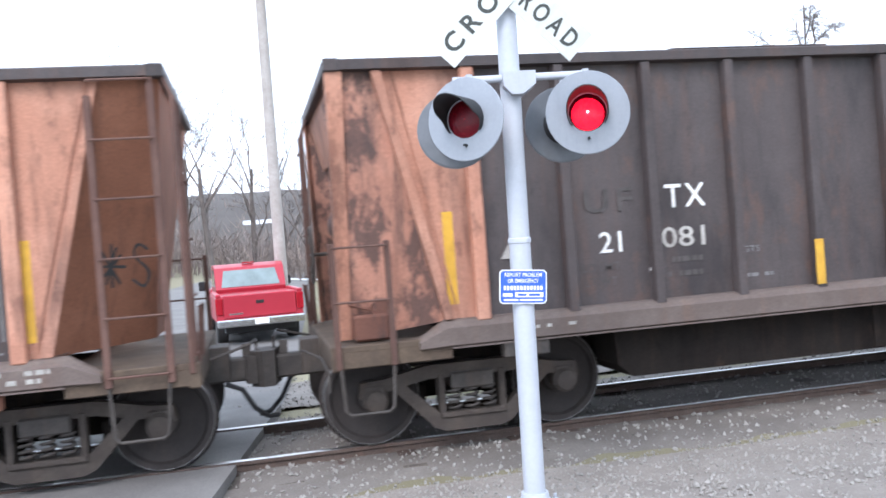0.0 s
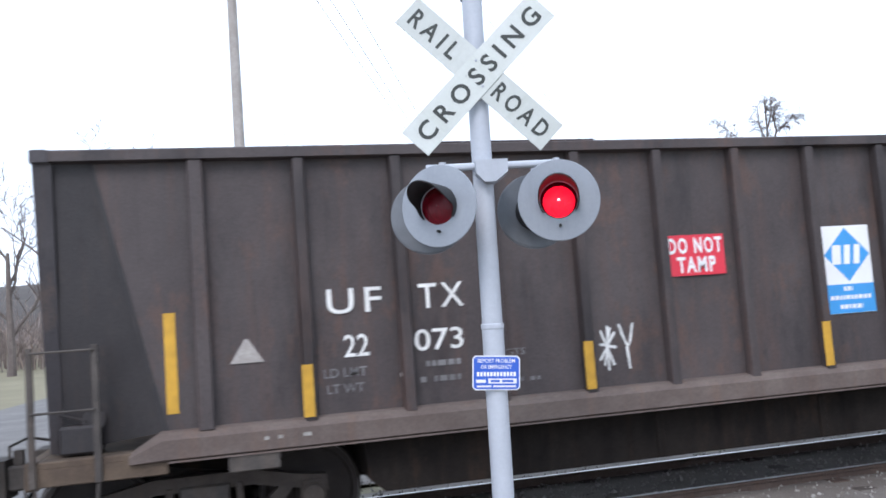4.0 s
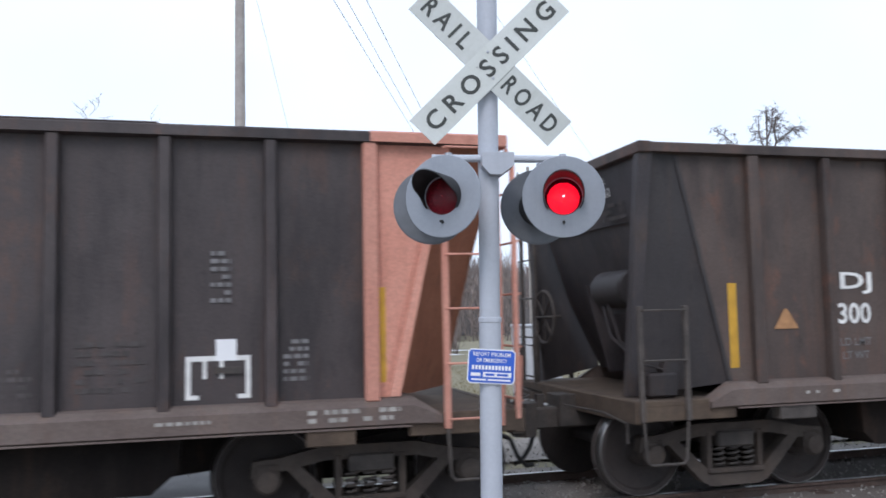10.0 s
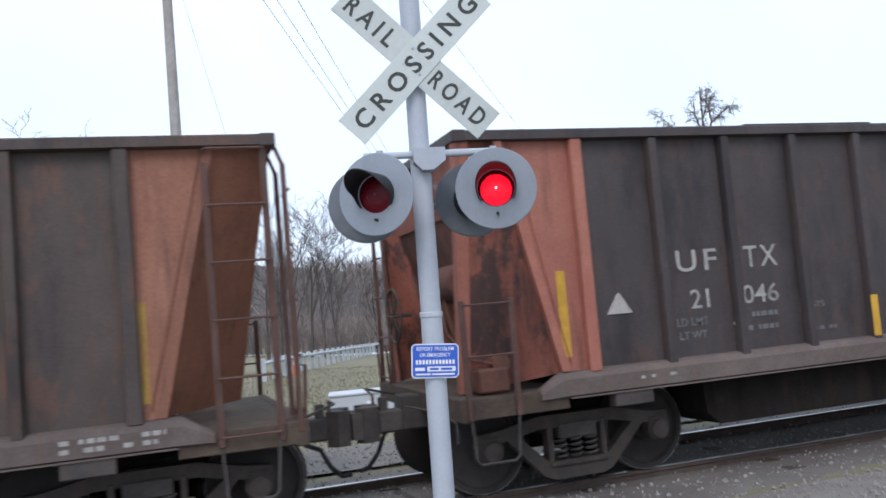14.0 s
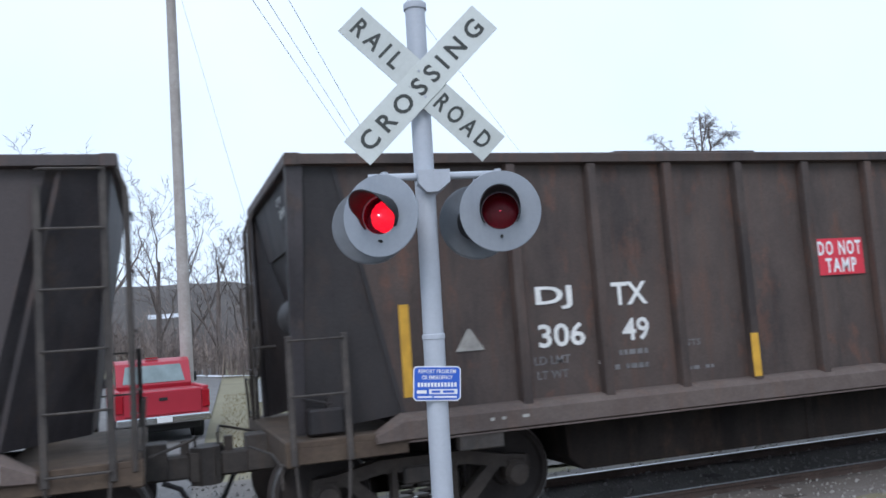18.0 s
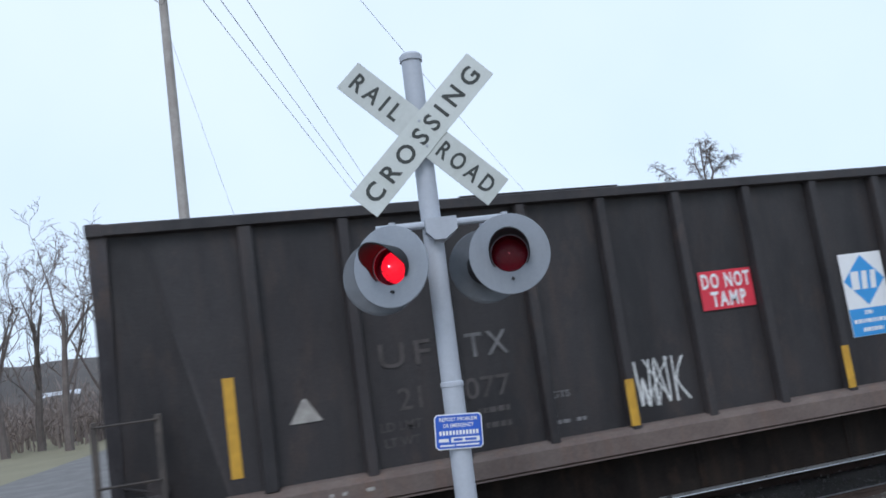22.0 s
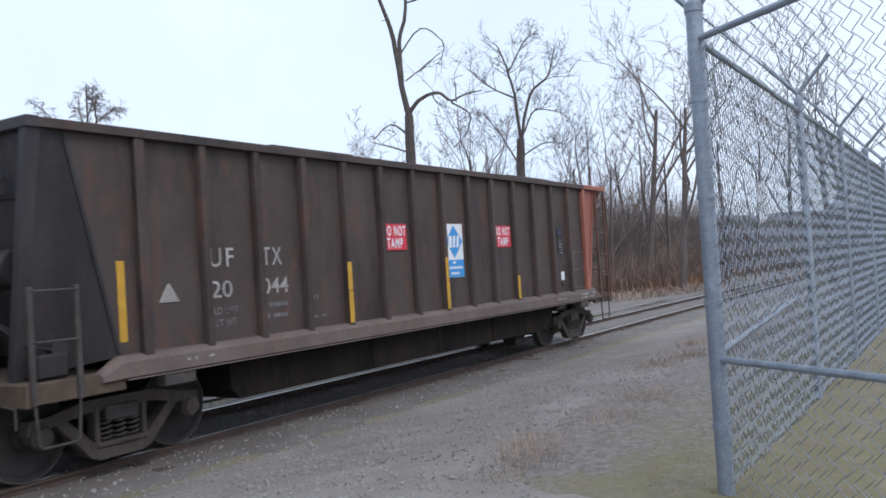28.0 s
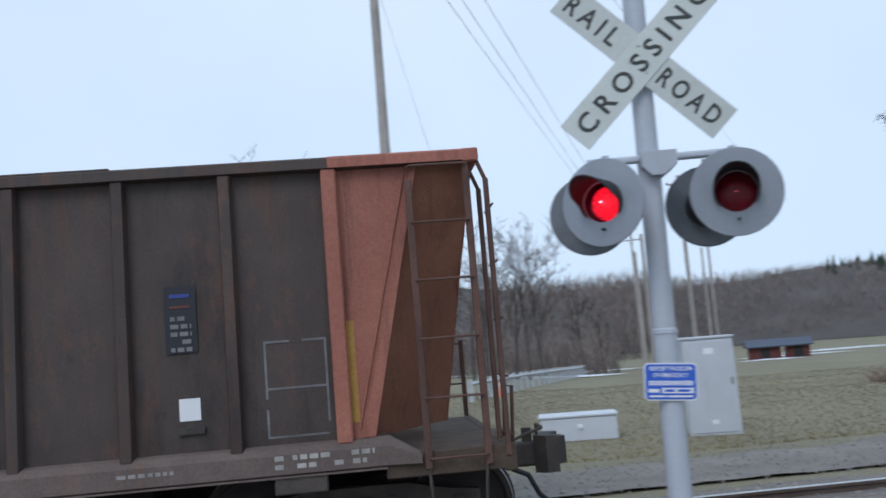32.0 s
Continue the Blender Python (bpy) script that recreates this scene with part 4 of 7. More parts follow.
def top_chord():
    b = Build()
    b.prism([(-SIDE - 0.015, TOP - 0.09), (-SIDE - 0.015, TOP - 0.012), (-SIDE, TOP), (-SIDE + 0.15, TOP), (-SIDE + 0.15, TOP - 0.1), (-SIDE + 0.085, TOP - 0.1)], "x", 0.0, LENGTH)
    for x0, x1 in ((3.1, 4.7), (9.2, 11.0)):
        b.box(x0, x1, -SIDE + 0.0, -SIDE + 0.12, TOP - 0.001, TOP + 0.016, 0.006)
    return b


def chord_end():
    """Painted end of the top chord, a little proud of it."""
    return Build().prism([(-SIDE - 0.019, TOP - 0.09), (-SIDE - 0.019, TOP - 0.012), (-SIDE - 0.002, TOP + 0.004), (-SIDE + 0.15, TOP + 0.004), (-SIDE + 0.15, TOP + 0.001), (-SIDE, TOP + 0.001), (-SIDE - 0.016, TOP - 0.012), (-SIDE - 0.016, TOP - 0.09)], "x", 12.69, LENGTH - 0.003)


def side_sill():
    b = Build()
    prof = [(-SIDE + 0.085, 1.13), (-SIDE + 0.02, 1.115), (-SIDE - 0.03, 1.06), (-SIDE - 0.03, 0.915), (-SIDE - 0.01, 0.9), (-SIDE + 0.1, 0.9), (-SIDE + 0.1, 1.13)]
    xs = [0.62, 0.86, 13.03, 13.27]
    cut = [0.0, 1.0, 1.0, 0.0]
    vs = []
    for x, c in zip(xs, cut):
        for y, z in prof:
            vs.append((x, y, z if c else 0.9 + (z - 0.9) * 0.35))
    n = len(prof)
    fs = [list(range(n))[::-1], [3 * n + k for k in range(n)]]
    for i in range(3):
        fs += [(i * n + k, i * n + (k + 1) % n, (i + 1) * n + (k + 1) % n, (i + 1) * n + k) for k in range(n)]
    b.add(vs, fs)
    b.box(0.9, 13.0, -SIDE - 0.034, -SIDE - 0.02, 0.886, 0.9)
    return b


def end_side_sheet():
    """The flat side sheet between corner stake and the diagonal fold."""
    y = -SIDE + 0.075
    return Build().prism([(0.42, TOP - 0.09), (1.2, TOP - 0.09), (1.2, 1.12), (0.9, 1.12)], "y", y, y + 0.012)


def plate(edge, fs):
    n = len(edge)
    vs = edge + [(x + 0.012, y + 0.012, z) for x, y, z in edge]
    fs = fs + [tuple(k + n for k in reversed(f)) for f in fs]
    return Build().add(vs, fs + [(k, (k + 1) % n, n + (k + 1) % n, n + k) for k in range(n)])


def corner_plate():
    """Leading end: broad plate from the fold to the corner post."""
    return plate([(0.42, -SIDE + 0.075, TOP - 0.09), (0.66, -SIDE + 0.075, 2.215), (0.9, -SIDE + 0.075, 1.12), (0.05, -1.1, 1.0), (0.045, -1.28, 2.15), (0.04, -SIDE + 0.05, TOP - 0.09)], [(0, 1, 4, 5), (1, 2, 3, 4)])


def corner_gusset():
    """Trailing end: twisted plate from the fold in to the edge of the end sheet."""
    return plate([(0.51, -SIDE + 0.077, TOP - 0.09), (0.77, -SIDE + 0.077, 2.215), (1.02, -SIDE + 0.077, 1.12), (0.31, -0.4, 1.12), (0.17, -0.86, 2.215), (0.03, -1.44, TOP - 0.09)], [(0, 1, 4, 5), (1, 2, 3, 4)])


def end_flange():
    """Angle iron along the diagonal fold."""
    y = -SIDE + 0.01
    b = Build().prism([(0.38, TOP - 0.1), (0.46, TOP - 0.1), (0.94, 1.13), (0.86, 1.13)], "y", y, y + 0.065)
    b.tube([(0.56, -SIDE + 0.068, TOP - 0.1), (0.98, -SIDE + 0.068, 1.2)], 0.008, 5)
    return b


def end_grab():
    return Build().tube([(14.0, -1.38, 0.95), (14.03, -1.38, 1.42), (14.03, -0.95, 1.42), (14.0, -0.95, 0.95)], 0.016, 6)


def corner_stake():
    return Build().box(1.14, 1.26, -SIDE - 0.002, -SIDE + 0.09, 1.1, TOP - 0.09, 0.012)


def slope_sheet():
    """Sloping leading end of the hopper with two stiffeners."""
    b = Build()
    w = SIDE - 0.08
    ring = []
    for x, z, q in ((0.07, TOP - 0.05, w), (0.2, 2.62, 1.16), (0.45, 1.9, 1.2), (0.88, 1.12, 1.3)):
        ring.append([(x, -q, z), (x, q, z), (x + 0.02, q, z + 0.012), (x + 0.02, -q, z + 0.012)])
    vs = [p for r in ring for p in r]
    b.add(vs, [(0, 1, 2, 3), (15, 14, 13, 12)] + [(4 * i + k, 4 * i + (k + 1) % 4, 4 * i + 4 + (k + 1) % 4, 4 * i + 4 + k) for i in range(3) for k in range(4)])
    for y in (-0.5, 0.5):
        b.prism([(0.34, 2.1), (0.4, 2.1), (0.87, 1.12), (0.6, 1.12)], "y", y - 0.02, y + 0.02)
    return b


def plain_slope():
    """Trailing end: steep end sheet that narrows downward between the gussets."""
    b = Build()
    ring = []
    for x, z, q in ((0.032, TOP - 0.05, 1.45), (0.174, 2.215, 0.87), (0.315, 1.12, 0.41)):
        ring += [(x, -q, z), (x, q, z), (x + 0.015, q, z + 0.01), (x + 0.015, -q, z + 0.01)]
    b.add(ring, [(0, 1, 2, 3), (11, 10, 9, 8)] + [(4 * i + k, 4 * i + (k + 1) % 4, 4 * i + 4 + (k + 1) % 4, 4 * i + 4 + k) for i in range(2) for k in range(4)])
    return b


def soot_seam():
    """Low weld strip along the fold of a dark end."""
    y = -SIDE + 0.067
    return Build().prism([(0.39, TOP - 0.1), (0.43, TOP - 0.1), (0.91, 1.13), (0.87, 1.13)], "y", y, y + 0.012)


def end_apron():
    """Upright upper end sheet, a little proud of the slope."""
    b = Build()
    w = SIDE - 0.09
    vs = [(x + o, y, z) for o in (0.0, -0.006) for x, y, z in ((0.066, -w, TOP - 0.1), (0.066, w, TOP - 0.1), (0.168, 1.16, 2.67), (0.168, -1.16, 2.67))]
    return b.add(vs, [(0, 1, 2, 3), (7, 6, 5, 4), (0, 4, 5, 1), (1, 5, 6, 2), (2, 6, 7, 3), (3, 7, 4, 0)])


def end_chord():
    return Build().box(-0.014, 0.12, -SIDE - 0.022, SIDE + 0.022, TOP - 0.104, TOP + 0.005, 0.01)


def corner_post():
    """Flat post that leans inward from the top corner to the platform."""
    t, u = (-SIDE + 0.01, TOP - 0.1), (-1.12, 1.0)
    vs = []
    for (y, z), w in ((t, 0.14), (u, 0.1)):
        vs += [(0.0, y, z), (w, y, z), (w, y + 0.02, z), (0.018, y + 0.02, z), (0.018, y + 0.1, z), (0.0, y + 0.1, z)]
    return Build().add(vs, [(5, 4, 3, 2, 1, 0), (6, 7, 8, 9, 10, 11)] + [(k, (k + 1) % 6, 6 + (k + 1) % 6, 6 + k) for k in range(6)])


def platform():
    b = Build()
    b.box(-0.1, 0.95, -SIDE + 0.01, SIDE - 0.01, 0.93, 0.985, 0.008)
    b.box(-0.12, -0.02, -SIDE + 0.01, SIDE - 0.01, 0.78, 0.99, 0.012)
    b.box(-0.08, 0.9, -SIDE + 0.01, -SIDE + 0.06, 0.8, 0.94, 0.008)
    b.box(-0.08, 0.9, SIDE - 0.06, SIDE - 0.01, 0.8, 0.94, 0.008)
    return b


def short_ladder_rails():
    b = Build()
    y = -SIDE - 0.012
    for x in (-0.06, 0.4):
        b.box(x - 0.025, x + 0.025, y - 0.012, y + 0.03, 0.8, 1.84, 0.006)
    return b


def rung(x0, x1, z, y=None):
    y = -SIDE - 0.045 if y is None else y
    return Build().tube([(x0, y + 0.04, z), (x0 + 0.02, y, z), (x1 - 0.02, y, z), (x1, y + 0.04, z)], 0.011, 6)


def stirrup():
    return Build().tube([(-0.05, -SIDE, 0.85), (-0.03, -SIDE, 0.46), (0.01, -SIDE, 0.42), (0.33, -SIDE, 0.42), (0.37, -SIDE, 0.46), (0.4, -SIDE, 0.85)], 0.014, 6)


def tall_ladder_rails():
    b = Build()
    y = -SIDE - 0.01
    for x, top in ((13.32, 3.12), (13.79, 3.2)):
        b.box(x - 0.028, x + 0.028, y - 0.01, y + 0.03, 0.85, top, 0.006)
    b.tube([(13.79, y + 0.01, 3.19), (13.8, y + 0.015, 3.28), (13.82, y + 0.06, 3.31)], 0.022, 6)
    return b


def end_ladder_rails():
    """Ladder on the end face at the trailing near corner."""
    b = Build()
    for y in (-SIDE + 0.02, -SIDE + 0.47):
        b.box(13.93, 13.97, y - 0.025, y + 0.025, 0.9, 3.1, 0.006)
        b.tube([(13.95, y, 3.09), (13.87, y, 3.3)], 0.018, 6)
    return b


def brake_gear():
    """Cylinder, reservoir and pipes on the leading slope."""
    b = Build()
    b.lathe([(-0.95, 0.05), (-0.93, 0.17), (-0.9, 0.19), (-0.3, 0.19), (-0.27, 0.17), (-0.25, 0.05)], 18, "y", (0.22, 0, 2.02))
    b.box(0.25, 0.55, -0.85, -0.35, 1.78, 1.86)
    b.tube([(0.1, -0.55, 1.88), (0.12, -0.75, 1.5), (0.3, -1.1, 1.28), (0.55, -1.25, 1.18)], 0.016, 6)
    b.tube([(0.12, -0.4, 1.86), (0.05, -0.7, 1.55), (0.1, -1.2, 1.3), (0.3, -1.3, 1.25)], 0.013, 6)
    b.box(0.1, 0.4, -1.35, -1.0, 1.0, 1.22, 0.02)
    b.lathe([(-0.1, 0.09), (0.1, 0.09)], 10, "y", (0.35, -1.2, 1.25))
    return b


def brake_wheel():
    b = Build()
    ring = [(-0.05, 0.3 * math.cos(a), 0.3 * math.sin(a)) for a in [2 * math.pi * k / 20 for k in range(21)]]
    b.tube(ring, 0.014, 6, cap=False)
    for k in range(4):
        a = math.pi * k / 4
        b.tube([(-0.05, -0.3 * math.cos(a), -0.3 * math.sin(a)), (-0.05, 0.3 * math.cos(a), 0.3 * math.sin(a))], 0.009, 5)
    b.tube([(-0.05, 0, 0), (0.15, 0, 0)], 0.02, 8)
    return b


def hopper_tub():
    """Deep belly between the trucks with floor and discharge slopes."""
    b = Build()
    b.prism([(2.45, 0.93), (2.48, 0.55), (2.62, 0.43), (10.95, 0.43), (11.15, 0.6), (11.19, 0.93)], "y", -1.27, 1.27)
    for f in (1, -1):
        b.prism([((LENGTH if f < 0 else 0) + f * x, z) for x, z in ((0.35, 0.95), (0.35, 0.82), (2.3, 0.5), (3.4, 0.4), (3.4, 0.95))], "y", -0.62, 0.62)
    return b


def hopper_floor():
    b = Build()
    w = SIDE - 0.1
    b.add([(0.88, -w, 1.14), (0.88, w, 1.14), (2.8, w, 0.95), (2.8, -w, 0.95), (LENGTH - 2.8, w, 0.95), (LENGTH - 2.8, -w, 0.95), (LENGTH - 0.88, w, 1.14), (LENGTH - 0.88, -w, 1.14)],
          [(0, 1, 2, 3), (3, 2, 4, 5), (5, 4, 6, 7)])
    return b


def centre_sill():
    return Build().box(-0.3, LENGTH + 0.3, -0.17, 0.17, 0.62, 0.95, 0.01)


def coupler():
    """Knuckle coupler on its shank, at the leading end."""
    b = Build()
    b.box(-0.55, 0.1, -0.11, 0.11, 0.6, 0.82, 0.02)
    b.prism([(-0.55, -0.16), (-0.7, -0.2), (-0.78, -0.12), (-0.72, -0.02), (-0.66, 0.04), (-0.72, 0.2), (-0.6, 0.22), (-0.5, 0.12)], "z", 0.54, 0.88)
    b.prism([(-0.72, -0.2), (-0.82, -0.17), (-0.84, -0.04), (-0.76, -0.02)], "z", 0.58, 0.84)
    b.tube([(-0.55, 0.05, 0.88), (-0.55, 0.05, 0.98), (-0.5, 0.6, 1.0), (-0.15, 0.7, 0.9)], 0.014, 6)
    b.box(-0.5, -0.42, -0.05, 0.05, 0.82, 0.95)
    return b


def air_hose():
    return Build().tube([(-0.25, 0.3, 0.62), (-0.4, 0.28, 0.55), (-0.5, 0.22, 0.36), (-0.62, 0.14, 0.25), (-0.72, 0.06, 0.24)], 0.024, 8)


def cut_lever():
    return Build().tube([(-0.14, -1.35, 0.6), (-0.14, -1.35, 0.78), (-0.16, -0.9, 0.84), (-0.3, -0.3, 0.86)], 0.012, 6)


def side_frame():
    """Cast truck side frame with window openings round the spring group."""
    b = Build()
    y0, y1 = -1.06, -0.93
    b.prism([(-1.02, 0.46), (-1.0, 0.6), (-0.78, 0.62), (-0.4, 0.7), (0.4, 0.7), (0.78, 0.62), (1.0, 0.6), (1.02, 0.46), (0.86, 0.5), (0.7, 0.52), (0.4, 0.58), (-0.4, 0.58), (-0.7, 0.52), (-0.86, 0.5)], "y", y0, y1)
    b.prism([(-0.72, 0.52), (-0.6, 0.54), (-0.3, 0.26), (0.3, 0.26), (0.6, 0.54), (0.72, 0.52), (0.36, 0.14), (0.26, 0.1), (-0.26, 0.1), (-0.36, 0.14)], "y", y0, y1)
    for x in (-0.31, 0.25):
        b.box(x, x + 0.06, y0 - 0.01, y1, 0.22, 0.62, 0.01)
    for s in (-1, 1):
        b.box(s * 0.88 - 0.1, s * 0.88 + 0.1, y0 - 0.015, y1 + 0.02, 0.38, 0.58, 0.02)
    b.box(-0.3, 0.3, y0 - 0.03, y1, 0.22, 0.27, 0.01)
    return b


def bearing():
    return Build().lathe([(0.0, 0.115), (-0.03, 0.115), (-0.05, 0.095), (-0.075, 0.09), (-0.085, 0.05), (-0.09, 0.02)], 14, "y", (0, -1.05, WHEEL_R))


def spring():
    b = Build()
    turns, n = 4, 10
    pts = [(0.055 * math.cos(2 * math.pi * k / n), 0.055 * math.sin(2 * math.pi * k / n), 0.27 + 0.2 * k / (turns * n)) for k in range(turns * n + 1)]
    return b.tube(pts, 0.014, 5)


def bolster():
    return Build().box(-0.2, 0.2, -1.1, 1.1, 0.47, 0.62, 0.015).box(-0.5, 0.5, -0.3, 0.3, 0.6, 0.7, 0.01)


def wheelset():
    """Two flanged wheels on an axle, turning about y."""
    b = Build()
    for s in (-1, 1):
        prof = [(0.685, 0.1), (0.68, 0.36), (0.675, 0.465), (0.69, 0.468), (0.702, 0.452), (0.712, WHEEL_R), (0.81, WHEEL_R - 0.006), (0.815, WHEEL_R - 0.012), (0.815, WHEEL_R - 0.06), (0.775, WHEEL_R - 0.08), (0.745, 0.24), (0.77, 0.15), (0.83, 0.13), (0.84, 0.1), (0.84, 0.02)]
        b.lathe([(s * a, r) for a, r in prof], 36, "y")
    b.tube([(0, -0.95, 0), (0, 0.95, 0)], 0.075, 12)
    return b


def tread_band():
    b = Build()
    for s in (-1, 1):
        b.lathe([(s * 0.715, WHEEL_R - 0.02), (s * 0.716, WHEEL_R + 0.001), (s * 0.81, WHEEL_R - 0.004), (s * 0.8155, WHEEL_R - 0.011), (s * 0.814, WHEEL_R - 0.016)], 36, "y", cap=False)
    return b


W, F, G = WHITE_PAINT, FADED_PAINT, GHOST_PAINT
WHEELSETS = []
CARS = []


def truck(car, x, turn):
    t = part("truck", bolster, STEEL_DARK, car, "grimy cast four-wheel truck", pose(x, 0, 0, 0, 0, turn))
    for s in (0, 180):
        part("side_frame", side_frame, SIDE_FRAME, t, at=pose(0, 0, 0, 0, 0, s))
        for dx in (-0.16, 0.0, 0.16):
            part("spring", spring, STEEL_DARK, t, at=pose(0, 0, 0, 0, 0, s) @ pose(dx, -1.02, 0))
        for dx in (-0.88, 0.88):
            part("bearing", bearing, SIDE_FRAME, t, at=pose(0, 0, 0, 0, 0, s) @ pose(dx, 0, 0))
    # Brake beams as dark boxes, added to fill the see-through gap between wheels.
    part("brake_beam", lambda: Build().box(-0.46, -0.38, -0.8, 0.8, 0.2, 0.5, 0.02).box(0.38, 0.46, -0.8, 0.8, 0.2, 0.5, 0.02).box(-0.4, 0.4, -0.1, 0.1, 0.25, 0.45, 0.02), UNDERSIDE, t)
    for dx in (-0.88, 0.88):
        w = part("wheelset", wheelset_mesh, WHEEL_MAT, t, "steel wheels with polished treads on an axle", pose(dx, 0, WHEEL_R))
        WHEELSETS.append((w, dx, 1 if turn == 0 else -1))


wheelset_mesh = joined("wheelset", [(wheelset(), WHEEL_MAT), (tread_band(), TREAD)])


def tamp_sign(car, x, worn=0.0):
    s = part("placard", lambda: Build().box(0, 0.61, -0.006, 0, 0, 0.38, 0.002), SIGN_RED, car, "red DO NOT TAMP placard", pose(x, -SIDE + 0.083, 2.07), key="tamp")
    letter_part("DO NOT", 0.56, 0.15, SIGN_WHITE, s, pose(0.025, -0.009, 0.205), heavy=0.03, gap=1.25)
    letter_part("TAMP", 0.4, 0.15, SIGN_WHITE, s, pose(0.105, -0.009, 0.027), heavy=0.03, gap=1.22)


def owner_sign(car, kind, at_x):
    """Owner's placard: white field with a diamond, coloured field with unreadable lines below."""
    blue = SIGN_BLUE if kind == "blue" else SIGN_NAVY
    s = part("owner_placard", lambda: Build().box(0, 0.555, -0.006, 0, 0, 0.86, 0.002), SIGN_WHITE, car, "white and %s owner placard with a diamond" % ("light blue" if kind == "blue" else "navy blue"), pose(at_x, -SIDE + 0.083, 1.605), key="owner")
    h = 0.285 if kind == "blue" else 0.43
    part("lower_field", lambda: Build().box(0.004, 0.551, -0.0085, -0.0062, 0.004, h), blue, s, key="field" + kind)
    r, cz = (0.262, 0.575) if kind == "blue" else (0.175, 0.645)
    part("diamond", lambda: Build().prism([(0.2775 - r, cz), (0.2775, cz - r), (0.2775 + r, cz), (0.2775, cz + r)], "y", -0.0085, -0.0062), blue, s, key="diamond" + kind)

    for k, (w, lean) in zip((-0.46, 0.0, 0.43), ((0.19, 0.03), (0.13, 0.05), (0.13, 0.05))):
        x, hh = 0.2775 + k * r, r * 0.36
        part("emblem_bar", lambda: Build().prism([(x - w * r - lean * r, cz - hh), (x + w * r - lean * r, cz - hh), (x + w * r + lean * r, cz + hh), (x - w * r + lean * r, cz + hh)], "y", -0.0105, -0.0088), SIGN_WHITE, s, key="emblem%s%.2f" % (kind, k))

    def lines():
        b = Build()
        rows = [(0.2, 0.3, 0.235), (0.04, 0.5, 0.15), (0.14, 0.4, 0.06)] if kind == "blue" else [(0.22, 0.33, 0.37), (0.06, 0.49, 0.3), (0.16, 0.39, 0.235), (0.05, 0.51, 0.09), (0.2, 0.36, 0.035)]
        rnd2 = random.Random(3)
        for x0, x1, z in rows:
            hh = 0.075 if (kind != "blue" and z == 0.09) else (0.045 if kind == "blue" else 0.035)
            x = x0
            while x < x1:
                w2 = rnd2.uniform(0.02, 0.05)
                b.box(x, min(x + w2, x1), -0.0105, -0.0088, z - hh * 0.3, z + hh * 0.6)
                x += w2 + 0.014
        return b
    marks("small_text", lines, SIGN_WHITE, s, None, "lines" + kind)


def flat_quad(w, h):
    return lambda: Build().box(0, w, -0.004, 0, 0, h)


ON_SHEET = -SIDE + 0.083
ON_RIB = -SIDE - 0.001


def data_lines(seed, w, h, rows):
    def make():
        g = random.Random(seed)
        b = Build()
        for k in range(rows):
            z = h * (1 - (k + 0.8) / rows)
            x = 0
            while x < w:
                q = g.uniform(0.03, 0.07)
                if g.random() < 0.72:
                    b.box(x, min(x + q, w), -0.003, 0, z, z + h / rows * 0.55)
                x += q + 0.018
        return b
    return make


def yellow_strip(car, x, z0, z1, y=ON_RIB, mat=None):
    part("reflector_strip", lambda: Build().box(-0.045, 0.045, -0.004, 0, 0, z1 - z0, 0.001), mat or YELLOW, car, "worn ochre strip" if mat else "yellow reflective strip", pose(x, y, z0), key="strip%.2f" % (z1 - z0))


